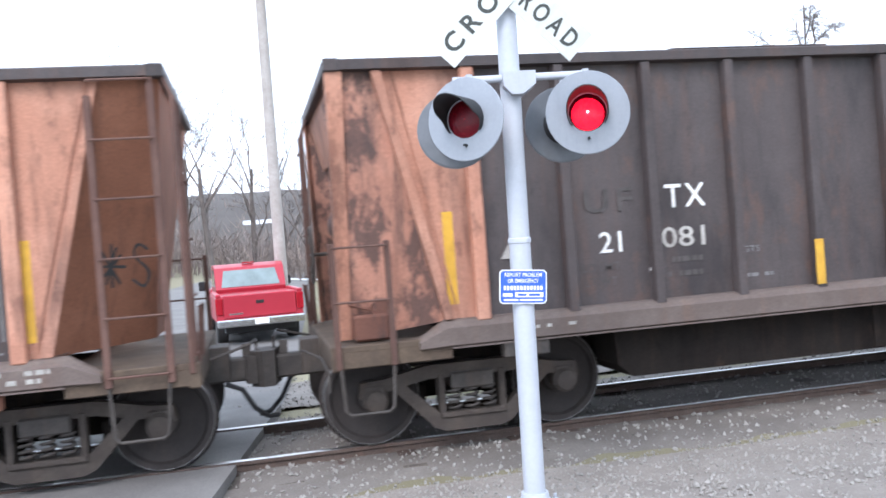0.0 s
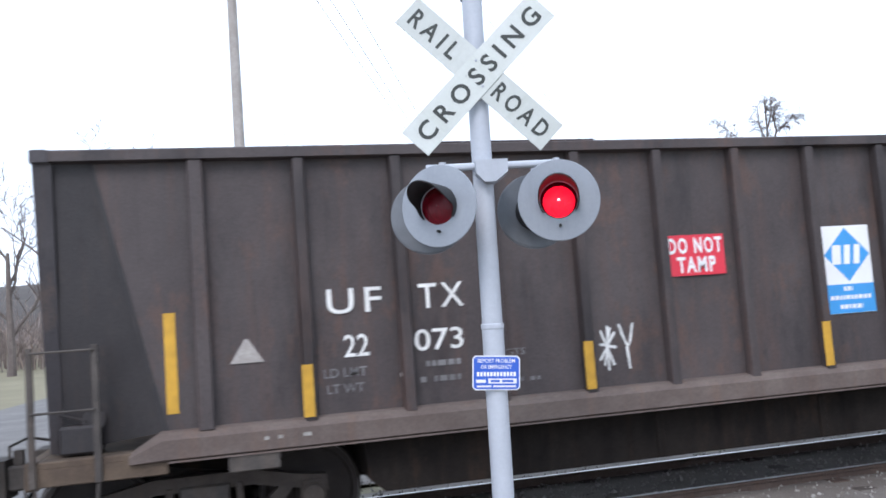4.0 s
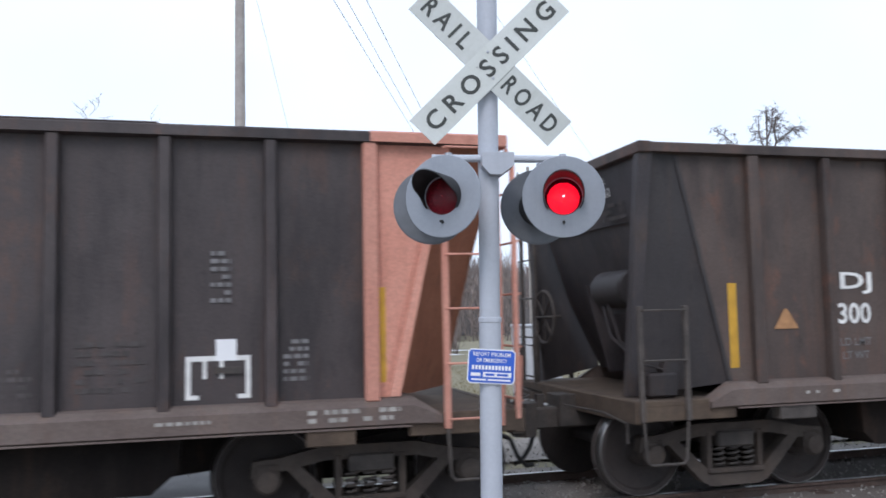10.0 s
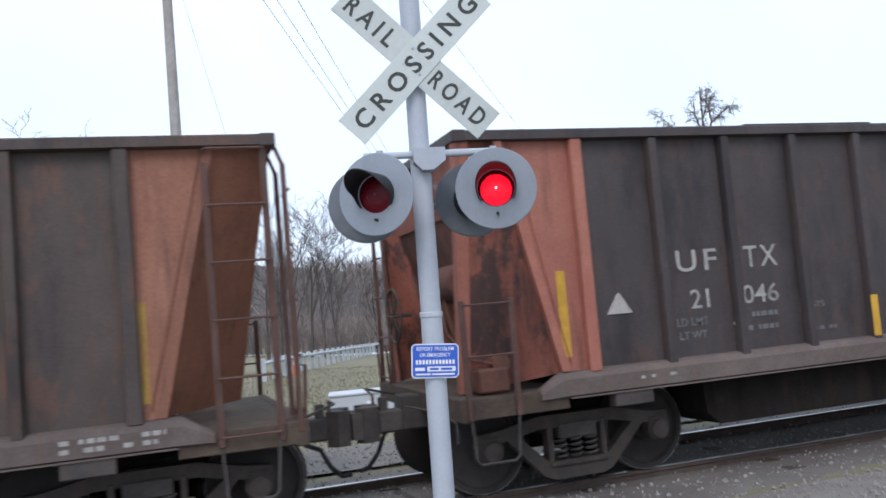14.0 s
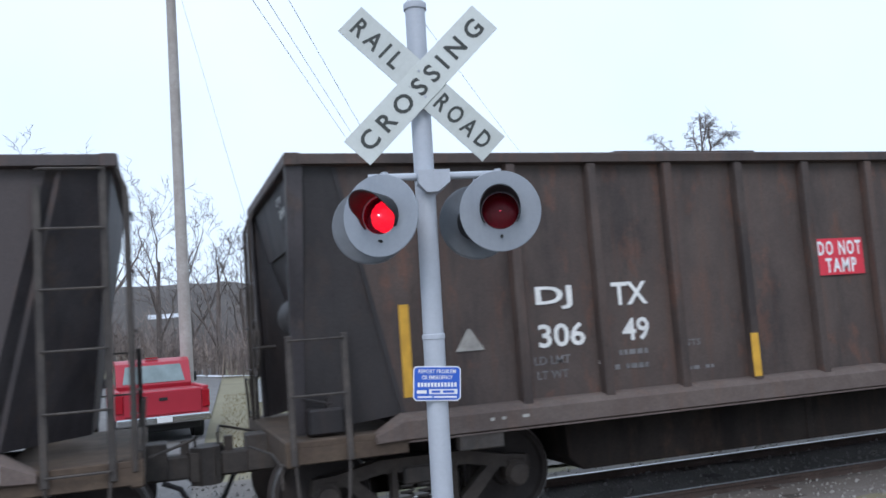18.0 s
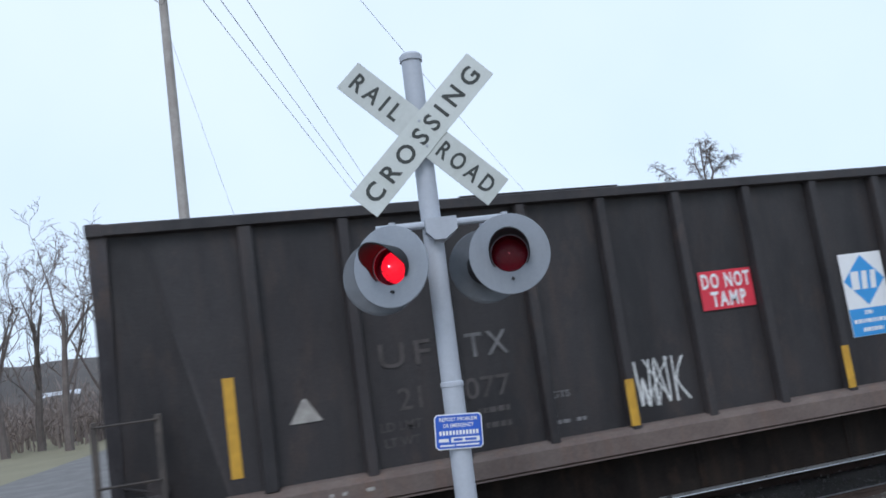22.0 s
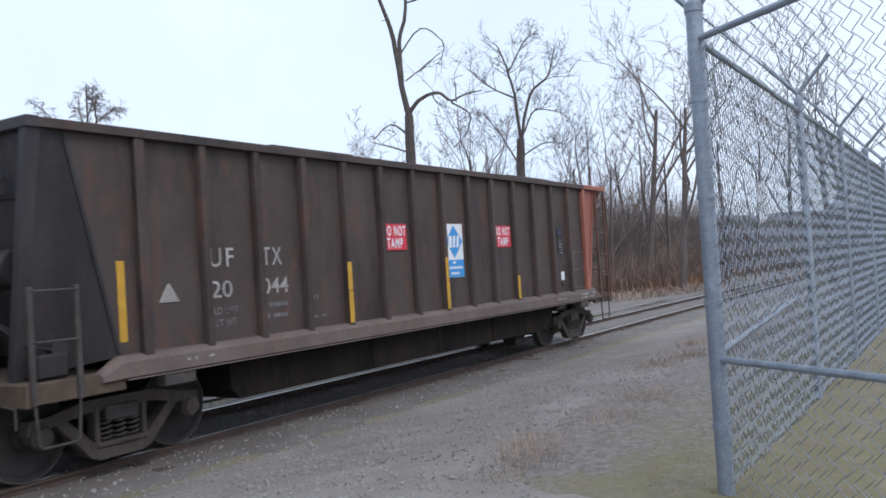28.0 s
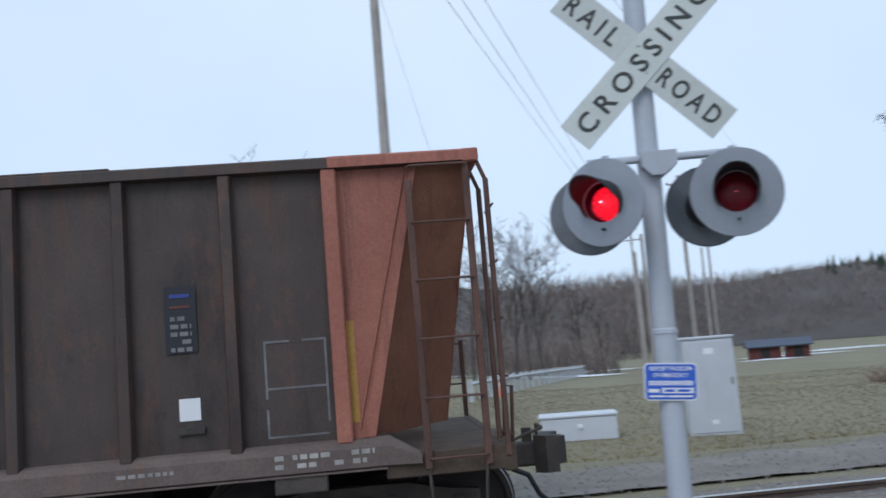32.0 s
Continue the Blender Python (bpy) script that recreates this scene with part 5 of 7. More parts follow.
def hopper_car(offset, paint, lead, trail, reporting, number, sign, letters_mat, spec):
    lead_mat = lead or SOOT
    trail_mat = trail or SOOT
    car = thing("hopper_car", spec["label"], "railway car", pose(offset, 0, 0), "cars of the passing train")
    CARS.append((car, offset))
    half = pose(LENGTH, 0, 0, 0, 0, 180)
    for s in (-1, 1):
        m = pose(0, 0, 0) if s < 0 else half
        end_a, end_b = (lead_mat, trail_mat) if s < 0 else (trail_mat, lead_mat)
        iron_a = {SOOT: STEEL_DARK, OXIDE_PINK: OXIDE_PINK}.get(end_a, IRON_BROWN)
        iron_b = {SOOT: STEEL_DARK, OXIDE_PINK: OXIDE_PINK}.get(end_b, IRON_BROWN)
        if spec.get("chord") and end_b is not SOOT:
            part("chord_end", chord_end, end_b, car, "painted end of the top chord", m)
        part("side_sheet", side_sheet, paint, car, at=m)
        for x in RIBS[1:-1]:
            part("rib", rib, paint, car, at=m @ pose(x, 0, 0))
        part("top_chord", top_chord, paint, car, at=m)
        part("side_sill", side_sill, SILL_DUSTY, car, "dusty brown side sill", m)
        part("end_side_sheet", end_side_sheet, paint if end_a is SOOT else end_a, car, at=m)
        if end_a is SOOT:
            part("end_seam", soot_seam, BODY_BLACK, car, at=m)
        else:
            part("end_flange", end_flange, end_a, car, at=m)
        part("corner_stake", corner_stake, paint if end_a in (SOOT, OXIDE_RUST) else end_a, car, at=m)
        part("end_chord", end_chord, end_a if spec.get("chord") else paint, car, at=m)
        if s < 0:
            part("corner_post", corner_post, end_a, car, at=m)
        part("platform", platform, PLATFORM, car, "dusty end platform", m)
        part("coupler", coupler, STEEL_DARK, car, "rusty knuckle coupler", m)
        part("air_hose", air_hose, RUBBER, car, "black rubber air hose", m)
        part("cut_lever", cut_lever, STEEL_DARK, car, at=m)
        # mirror pieces of the trailing near corner
        for nm, fn in (("end_side_sheet", end_side_sheet_b), ("end_seam", soot_seam_b) if end_b is SOOT else ("end_flange", end_flange_b)):
            part(nm, fn, paint if end_b is SOOT else end_b, car, at=m, key=nm + "_b")
        part("corner_stake", corner_stake, paint if end_b in (SOOT, OXIDE_RUST) else end_b, car, at=m @ pose(LENGTH - 2.4, 0, 0))
        if s > 0:
            part("corner_post", corner_post_b, end_b, car, at=m, key="corner_post_b")
        lead_here = s < 0
        slope_mat = SOOT if end_a is SOOT else (SOOT_RUST if lead_here else SLOPE_BROWN)
        burnt = {OXIDE_PALE: BURNT_PALE, OXIDE_RED: BURNT_RED, SOOT: BODY_BLACK}.get(end_a, end_a)
        if lead_here:
            part("slope_sheet", slope_sheet, slope_mat, car, "sloping end sheet", m)
            part("end_apron", end_apron, end_a, car, "upper end sheet above the slope", m)
            part("corner_plate", corner_plate, burnt, car, "" if end_a is SOOT else "scorched corner plate", m)
            part("corner_plate", corner_plate_far, burnt, car, "", m, "corner_plate_far")
        else:
            part("slope_sheet", plain_slope, slope_mat, car, "sloping end sheet", m, "plain_slope")
            part("corner_gusset", corner_gusset, slope_mat, car, at=m)
            part("corner_gusset", corner_gusset_far, slope_mat, car, at=m, key="corner_gusset_far")
        part("end_grab_iron", end_grab, iron_b, car, at=m)
        lad = part("short_ladder", short_ladder_rails, iron_a, car, "low corner ladder", m)
        for z in (1.35, 1.8):
            part("rung", lambda z=z: rung(-0.06, 0.4, z), iron_a, lad, key="srung%.2f" % z)
        part("stirrup", stirrup, STEEL_DARK, lad, key="stirrup")
        tall = part("side_ladder", tall_ladder_rails, iron_b, car, "tall side ladder with thin rungs", m)
        for k in range(6):
            z = 0.93 + k * 0.46
            part("rung", lambda z=z: rung(13.32, 13.79, z), iron_b, tall, key="trung%.2f" % z)
        part("stirrup", stirrup, STEEL_DARK, tall, at=pose(13.37, 0, 0), key="stirrup")
        el = part("end_ladder", end_ladder_rails, iron_b, car, "end ladder", m)
        for k in range(5):
            z = 1.05 + k * 0.46
            part("rung", lambda z=z: Build().tube([(13.99, -SIDE + 0.02, z), (13.99, -SIDE + 0.47, z)], 0.011, 6), iron_b, el, key="erung%.2f" % z)
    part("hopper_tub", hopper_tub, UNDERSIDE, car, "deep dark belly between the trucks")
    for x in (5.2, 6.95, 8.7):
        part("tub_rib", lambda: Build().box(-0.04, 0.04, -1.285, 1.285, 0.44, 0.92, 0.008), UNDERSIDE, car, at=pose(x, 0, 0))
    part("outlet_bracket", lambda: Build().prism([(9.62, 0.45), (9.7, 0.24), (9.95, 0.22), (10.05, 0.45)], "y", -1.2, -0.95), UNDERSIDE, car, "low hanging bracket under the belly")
    part("hopper_floor", hopper_floor, SILL_DUSTY, car)
    part("centre_sill", centre_sill, STEEL_DARK, car)
    part("brake_gear", brake_gear, BODY_BLACK if lead is None else SOOT_RUST, car, "brake cylinder and pipes on the end slope")
    part("brake_wheel", brake_wheel, STEEL_DARK, car, "round hand-brake wheel", pose(-0.02, 0.75, 1.75))
    for x in (1.55, LENGTH - 1.55):
        part("jacking_pad", lambda: Build().box(-0.2, 0.2, -SIDE - 0.02, -SIDE + 0.12, 0.76, 0.9, 0.01).box(-0.05, 0.05, -SIDE - 0.024, -SIDE, 0.79, 0.85), spec.get("pad", STEEL_DARK), car, at=pose(x, 0, 0))
    truck(car, 1.15, 0)
    truck(car, LENGTH - 1.15, 180)
    # markings on the near side
    if reporting:
        (a, b2), (c, d) = reporting, number
        y = ON_SHEET - 0.001
        if spec.get("panel"):
            for x in (2.08, 2.9):
                part("stencil_panel", flat_quad(0.47, 1.06), PATCH_PAINT, car, at=pose(x, ON_SHEET, 1.18), key="panel")
            y -= 0.005
        m1, m2 = letters_mat[:2]
        m3, m4 = letters_mat[-2:]
        rows = spec.get("text") or ((2.2, 0.46, 1.94, 0.21), (2.98, 0.4, 1.94, 0.21), (2.32, 0.21, 1.58, 0.185), (2.92, 0.43, 1.58, 0.185))
        for word, mat, (x, w, z, h), tag in zip((a, b2, c, d), (m1, m2, m3, m4), rows, ("white reporting mark", "white reporting mark", "white car number", "white car number")):
            letter_part(word, w, h, mat, car, pose(x, y, z), tag, heavy=0.02 if a == "DJ" else 0.008, gap=1.25 if word in ("UF", "TX") and a == "UF" else 1.0)
        fine = WHITE_PAINT if spec.get("panel") else (GHOST_PAINT if m1 is G else FAINT_PAINT)
        letter_part("LD LMT", 0.36, 0.075, fine, car, pose(2.14, y, 1.42), "small faded load limit stencil")
        letter_part("LT WT", 0.31, 0.075, fine, car, pose(2.16, y, 1.29), "small faded light weight stencil")
        if spec.get("panel"):
            letter_part("210900", 0.36, 0.085, fine, car, pose(2.94, y, 1.42), "small white load figure")
            letter_part("52100", 0.32, 0.085, fine, car, pose(2.96, y, 1.29), "small white weight figure")
        for k, z in () if spec.get("panel") else ((8, 1.43), (9, 1.3)):
            marks("stencil_text", data_lines(k, 0.36, 0.085, 1), fine, car, pose(2.95, y, z), "dl%d" % k)
    if reporting:
        for word, wide, z in (("".join(reporting), 0.3, 3.06), ("".join(number), 0.36, 2.95)):
            letter_part(word, wide, 0.09, WHITE_PAINT if a == "DJ" else (letters_mat[0] if letters_mat[0] is not W else FADED_PAINT), car, pose(0.09 - 0.16 * (z - 3.0), -0.32, z, 0, 0, -90) @ pose(0, 0, 0, 8, 0, 0), "small white mark on the end")
        marks("stencil_text", data_lines(26, 0.5, 0.2, 3), GHOST_PAINT, car, pose(0.132, -0.43, 2.7, 0, 0, -90) @ pose(0, 0, 0, 8, 0, 0), "dl26")
    first, middle, last = spec.get("signs", (5.35, 7.03, 8.7))
    tamp_sign(car, first)
    tamp_sign(car, last)
    owner_sign(car, sign, middle)
    for x in spec.get("strips", (4.46, 6.86, 9.33)):
        yellow_strip(car, min(RIBS, key=lambda r: abs(r - x)) - 0.02, 1.13, 1.55)
        if spec.get("tall") and x < 8:
            yellow_strip(car, min(RIBS, key=lambda r: abs(r - x)) - 0.02, 1.56, 1.93)
    yellow_strip(car, 0.95, 1.25, 2.04, -SIDE + 0.074)
    yellow_strip(car, LENGTH - 1.12, 1.25, 2.04, -SIDE + 0.074, spec.get("end_strip"))
    part("warning_triangle", lambda: Build().prism([(0, 0), (0.27, 0), (0.15, 0.19), (0.12, 0.19)], "y", -0.004, 0), spec.get("tri", POLE_WOOD), car, "worn warning triangle", pose(1.4, ON_SHEET, 1.6), key="tri")
    part("tag_plate", flat_quad(0.16, 0.17), SIGN_WHITE, car, "white tag plate", pose(11.44, ON_SHEET, spec.get("tagz", 1.37)), key="tagp")
    part("tag_shelf", lambda: Build().box(0, 0.2, -0.03, 0, 0, 0.05), STEEL_DARK, car, at=pose(11.43, ON_SHEET, spec.get("tagz", 1.37) - 0.1), key="tagshelf")
    if spec.get("tall"):
        part("data_panel", flat_quad(0.24, 0.52), SIGN_PANEL, car, at=pose(11.36, ON_SHEET, 1.89), key="dpan")
        part("panel_header", flat_quad(0.15, 0.03), SIGN_NAVY, car, at=pose(11.4, ON_SHEET - 0.005, 2.32), key="dhead")
        part("panel_header", flat_quad(0.15, 0.02), BARN_RED, car, at=pose(11.4, ON_SHEET - 0.005, 2.24), key="dhead2")
    marks("stencil_text", data_lines(21, 0.16, 0.3 if spec.get("tall") else 0.44, 5 if spec.get("tall") else 7), FAINT_PAINT, car, pose(11.4, ON_SHEET - 0.008 if spec.get("tall") else ON_SHEET - 0.001, 1.92 - (0.03 if spec.get("tall") else 0.0)), "dl21%d" % bool(spec.get("tall")))
    marks("stencil_text", data_lines(22, 0.76, 0.13, 2), FADED_PAINT, car, pose(12.15, -SIDE - 0.031, 0.94), "dl22")
    marks("stencil_text", data_lines(23, 0.5, 0.05, 1), FADED_PAINT, car, pose(10.9, -SIDE - 0.031, 0.98), "dl23")
    marks("stencil_text", data_lines(24, 0.5, 0.05, 1), FADED_PAINT, car, pose(1.5, -SIDE - 0.031, 0.98), "dl24")
    if reporting and not spec.get("tall"):
        part("paint_dot", lambda: Build().lathe([(-0.003, 0.002), (-0.003, 0.03), (0.0, 0.03)], 12, "y"), WHITE_PAINT, car, "small white paint dot", pose(2.81, ON_SHEET - 0.006, 1.4), key="smalldot")
    if spec.get("dot"):
        part("paint_dot", lambda: Build().lathe([(-0.003, 0.002), (-0.003, 0.038), (0.0, 0.038)], 14, "y"), WHITE_PAINT, car, "small white paint dot", pose(11.07, -SIDE - 0.001 if spec["dot"] > 1.3 else ON_SHEET - 0.002, spec["dot"]), key="dot")
    if reporting and not spec.get("panel"):
        letter_part("GTS", 0.18, 0.06, FAINT_PAINT, car, pose(3.72, ON_SHEET - 0.001, 1.48), "small faded stencil")
        marks("stencil_text", data_lines(27, 0.3, 0.06, 1), FAINT_PAINT, car, pose(3.72, ON_SHEET - 0.001, 1.24), "dl27")
    if spec.get("outline"):
        def outline():
            b = Build()
            for x0, x1, z0, z1 in ((0, 0.018, 0.3, 0.75), (0, 0.018, 0, 0.22), (0.47, 0.488, 0.1, 0.75), (0, 0.2, 0.732, 0.75), (0.3, 0.48, 0.732, 0.75), (0, 0.48, 0.37, 0.386), (0.02, 0.47, 0, 0.015)):
                b.box(x0, x1, -0.003, 0, z0, z1)
            return b
        part("stencil_outline", outline, FAINT_PAINT, car, at=pose(12.1, ON_SHEET, 1.18), key="outline")
    if spec.get("box"):
        def box_mark():
            b = Build()
            for x0, x1, z0, z1 in ((0, 0.04, 0, 0.34), (0.46, 0.5, 0, 0.34), (0, 0.5, 0.3, 0.34), (0, 0.1, 0, 0.035), (0.4, 0.5, 0, 0.035), (0.13, 0.16, 0.16, 0.3), (0.26, 0.29, 0.16, 0.3)):
                b.box(x0, x1, -0.003, 0, z0, z1)
            return b
        part("stencil_box", box_mark, WHITE_PAINT, car, "white stencilled consolidated box", pose(11.21, ON_SHEET, 1.17))
        marks("stencil_text", data_lines(28, 0.48, 0.24, 4), GHOST_PAINT, car, pose(9.62, ON_SHEET, 1.23), "dl28")
        marks("stencil_text", data_lines(29, 0.5, 0.42, 6), GHOST_PAINT, car, pose(10.4, ON_SHEET, 1.24), "dl29")
        marks("stencil_text", data_lines(25, 0.2, 0.36, 6), FAINT_PAINT, car, pose(11.97, ON_SHEET, 1.28), "dl25")
    if spec.get("patch"):
        for x0, w in ((9.71, 0.8), (12.27, 0.76)):
            part("sill_patch", lambda w=w: Build().box(0, w, -0.004, 0, 0, 0.13), POLE_WOOD, car, "pale grey patch on the sill", pose(x0, -SIDE - 0.0305, 0.93), key="patch%.2f" % w)
    for text, x, z, w, h, mat, thick, seed in spec.get("tags", ()):
        mark = part("graffiti", flames(w, h, thick, seed, int(text)) if text.isdigit() else scrawl(text, w, h, thick, seed), mat, car, "spray-painted graffiti strokes", pose(x, (ON_SHEET if z > 1.0 else -SIDE - 0.031) - 0.002 - 0.0008 * (seed % 4), z))
        if text.isdigit():
            tagged(mark, kind="stuff")
    return car


def end_side_sheet_b():
    y = -SIDE + 0.075
    b = Build().prism([(0.5, TOP - 0.09), (1.2, TOP - 0.09), (1.2, 1.12), (1.03, 1.12)], "y", y, y + 0.012)
    b.v = [(LENGTH - x, y, z) for x, y, z in b.v]
    return b


def end_flange_b():
    """Flat flange strip along the trailing fold, with a weld line beside it."""
    y = -SIDE + 0.052
    b = Build().prism([(0.49, TOP - 0.1), (0.53, TOP - 0.1), (1.06, 1.13), (0.965, 1.13)], "y", y, y + 0.02)
    b.tube([(0.58, -SIDE + 0.068, TOP - 0.1), (1.08, -SIDE + 0.068, 1.2)], 0.008, 5)
    b.v = [(LENGTH - x, y, z) for x, y, z in b.v]
    return b


def soot_seam_b():
    b = soot_seam()
    b.v = [(LENGTH - x, y, z) for x, y, z in b.v]
    return b


def flipped(b):
    b.v = [(x, -y, z) for x, y, z in b.v]
    return b


def corner_gusset_far():
    return flipped(corner_gusset())


def corner_plate_far():
    return flipped(corner_plate())


def corner_post_b():
    b = corner_post()
    b.v = [(LENGTH - x, y, z) for x, y, z in b.v]
    return b


dark = "dark brown high-sided steel hopper car, "
hopper_car(-81.98, BODY_GREY, None, OXIDE_PALE, None, None, "blue", (W, W), dict(label=dark + "orange trailing end", chord=False, pad=OXIDE_PALE, outline=True))
part("graffiti", scrawl("*S", 0.5, 0.34, 0.012, 4), SPRAY_BLACK, CARS[0][0], "black spray-painted scrawl", pose(13.3, -1.37, 1.62, 0, 0, 33))
hopper_car(-66.82, BODY_GREY, OXIDE_PALE, None, ("UF", "TX"), ("21", "081"), "blue", (G, W, W, F), dict(label=dark + "peeling orange leading end", signs=(5.38, 7.1, 8.77), tri=FADED_PAINT))
hopper_car(-51.50, BODY_GREY, None, OXIDE_RED, ("UF", "TX"), ("22", "073"), "blue", (W, W), dict(label=dark + "red oxide trailing end", chord=True, strips=(2.0, 4.46, 6.86, 9.33, 11.0), tags=(("*Y", 4.6, 1.28, 0.42, 0.4, SPRAY_WHITE, 0.012, 5),)))
hopper_car(-36.39, BODY_GREY, None, OXIDE_PINK, ("UF", "TX"), ("21", "031"), "blue", (W, W, W, F), dict(tri=WHITE_PAINT, label=dark + "graffiti, pink trailing end", signs=(5.37, 7.06, 8.75), chord=True, box=True, tagz=1.47, pad=PLATFORM, tags=(("HE", 4.48, 1.3, 0.6, 0.45, SPRAY_WHITE, 0.012, 6), ("RT", 5.25, 1.34, 0.82, 0.36, SPRAY_WHITE, 0.012, 7), ("CR", 6.22, 1.34, 0.72, 0.36, SPRAY_WHITE, 0.012, 8), ("OT", 6.98, 1.33, 0.7, 0.35, SPRAY_WHITE, 0.012, 9), ("PE", 7.8, 1.42, 0.76, 0.46, SPRAY_WHITE, 0.0125, 10), ("I", 8.6, 1.47, 0.22, 0.41, SPRAY_WHITE, 0.012, 9), ("R", 8.74, 1.43, 0.5, 0.45, SPRAY_WHITE, 0.012, 11)), outline=False))
hopper_car(-21.21, BODY_BROWN, None, OXIDE_RUST, ("DJ", "TX"), ("300", "51"), "navy", (W, W), dict(text=((2.17, 0.37, 1.92, 0.215), (2.98, 0.37, 1.92, 0.215), (2.13, 0.38, 1.63, 0.205), (3.02, 0.26, 1.63, 0.205)), end_strip=OCHRE_WORN, label=dark + "rusty trailing end", signs=(5.39, 7.09, 8.76), tri=SPRAY_RUST, strips=(4.46, 6.86, 9.33), tags=(("VIOG", 6.24, 1.26, 0.6, 0.38, SPRAY_WHITE, 0.009, 12),)))
hopper_car(-5.75, BODY_GREY, OXIDE_RED, None, ("UF", "TX"), ("21", "046"), "blue", (F, F), dict(label=dark + "red leading end and graffiti", signs=(5.35, 7.0, 8.66), patch=True, dot=1.25, tags=(("8", 6.3, 1.17, 0.3, 0.52, SPRAY_RUST, 0.014, 13), ("6", 6.3, 1.2, 0.3, 0.5, SPRAY_WHITE, 0.009, 14), ("O", 6.56, 1.42, 0.38, 0.3, SPRAY_WHITE, 0.022, 33), ("9", 6.5, 1.66, 0.34, 0.28, FADED_PAINT, 0.012, 34), ("7", 6.7, 1.2, 0.5, 0.3, FADED_PAINT, 0.01, 35), ("X", 7.2, 1.32, 0.28, 0.24, SPRAY_RUST, 0.012, 15), ("SN", 7.12, 1.24, 0.4, 0.36, FADED_PAINT, 0.009, 54), ("BS", 7.9, 1.2, 0.42, 0.36, SPRAY_OLIVE, 0.017, 16), ("EX", 8.05, 1.22, 0.45, 0.34, SPRAY_OLIVE, 0.014, 50), ("6", 7.95, 1.2, 0.5, 0.36, SPRAY_OLIVE, 0.008, 36), ("RB", 8.7, 1.27, 0.56, 0.3, SPRAY_RUST, 0.02, 51), ("NV", 8.7, 1.24, 0.4, 0.36, SPRAY_WHITE, 0.015, 17), ("AE", 8.9, 1.26, 0.4, 0.36, SPRAY_WHITE, 0.014, 53), ("5", 8.74, 1.22, 0.42, 0.38, SPRAY_RUST, 0.011, 37), ("+", 8.79, 1.6, 0.26, 0.3, SPRAY_WHITE, 0.015, 18), ("6", 9.6, 1.28, 0.42, 0.28, FADED_PAINT, 0.007, 19), ("D", 10.33, 1.3, 0.28, 0.27, SPRAY_WHITE, 0.018, 20), ("WB", 10.5, 1.32, 0.5, 0.24, SPRAY_RUST, 0.016, 38), ("ES", 10.55, 1.3, 0.46, 0.26, SPRAY_WHITE, 0.009, 55), ("5", 10.62, 1.32, 0.34, 0.26, SPRAY_WHITE, 0.009, 39), ("WP*S", 7.45, 0.93, 0.6, 0.13, SPRAY_WHITE, 0.012, 21))))
hopper_car(9.455, BODY_BROWN, None, OXIDE_RUST, ("DJ", "TX"), ("306", "49"), "navy", (W, W), dict(text=((2.2, 0.37, 1.91, 0.215), (2.98, 0.38, 1.91, 0.215), (2.2, 0.47, 1.57, 0.215), (3.06, 0.29, 1.57, 0.215)), label=dark + "white cross marks, rusty trailing end", signs=(5.39, 7.12, 8.8), tri=FADED_PAINT, dot=1.28, outline=True, tags=(("+", 7.16, 1.2, 0.38, 0.35, SPRAY_WHITE, 0.02, 22), ("3", 7.34, 1.2, 0.2, 0.2, SPRAY_RUST, 0.016, 23), ("+", 7.84, 1.18, 0.6, 0.58, SPRAY_WHITE, 0.024, 24), ("4", 7.9, 1.5, 0.5, 0.12, SPRAY_RUST, 0.02, 40), ("+", 8.68, 1.22, 0.46, 0.34, SPRAY_WHITE, 0.02, 25))))
hopper_car(24.78, BODY_BLACK, None, OXIDE_RED, ("UF", "TX"), ("21", "077"), "blue", (G, FAINT_PAINT, G, G), dict(label=dark + "sooty, red oxide trailing end", signs=(5.44, 7.14, 8.83), tri=FADED_PAINT, outline=True, tags=(("WNK", 4.58, 1.28, 0.6, 0.42, SPRAY_WHITE, 0.011, 26), ("X", 4.66, 1.3, 0.4, 0.4, SPRAY_WHITE, 0.008, 44), ("5", 4.62, 1.26, 0.5, 0.3, SPRAY_WHITE, 0.006, 45), ("BMW", 8.73, 1.17, 0.62, 0.31, SPRAY_WHITE, 0.012, 27), ("AFNP", 9.45, 1.24, 0.58, 0.32, SPRAY_WHITE, 0.012, 28), ("S", 10.36, 1.33, 0.4, 0.36, SPRAY_WHITE, 0.012, 29), ("I", 10.7, 1.34, 0.3, 0.5, SPRAY_WHITE, 0.011, 41))))
hopper_car(40.32, BODY_UMBER, OXIDE_RED, None, ("UF", "TX"), ("210", "94"), "blue", (W, W), dict(text=((2.14, 0.33, 1.94, 0.2), (2.92, 0.33, 1.94, 0.2), (2.12, 0.41, 1.63, 0.2), (2.97, 0.33, 1.63, 0.2)), label=dark + "red leading end, stencilled panels", signs=(5.37, 7.08, 8.69), panel=True, dot=1.26, tri=FADED_PAINT, strips=(4.46, 6.86, 9.33), tags=(("WB", 4.58, 1.22, 0.42, 0.42, SPRAY_WHITE, 0.009, 30), ("S", 4.66, 1.24, 0.3, 0.34, SPRAY_BLACK, 0.012, 52), ("WN", 4.6, 0.93, 0.3, 0.12, SPRAY_WHITE, 0.009, 57),)))
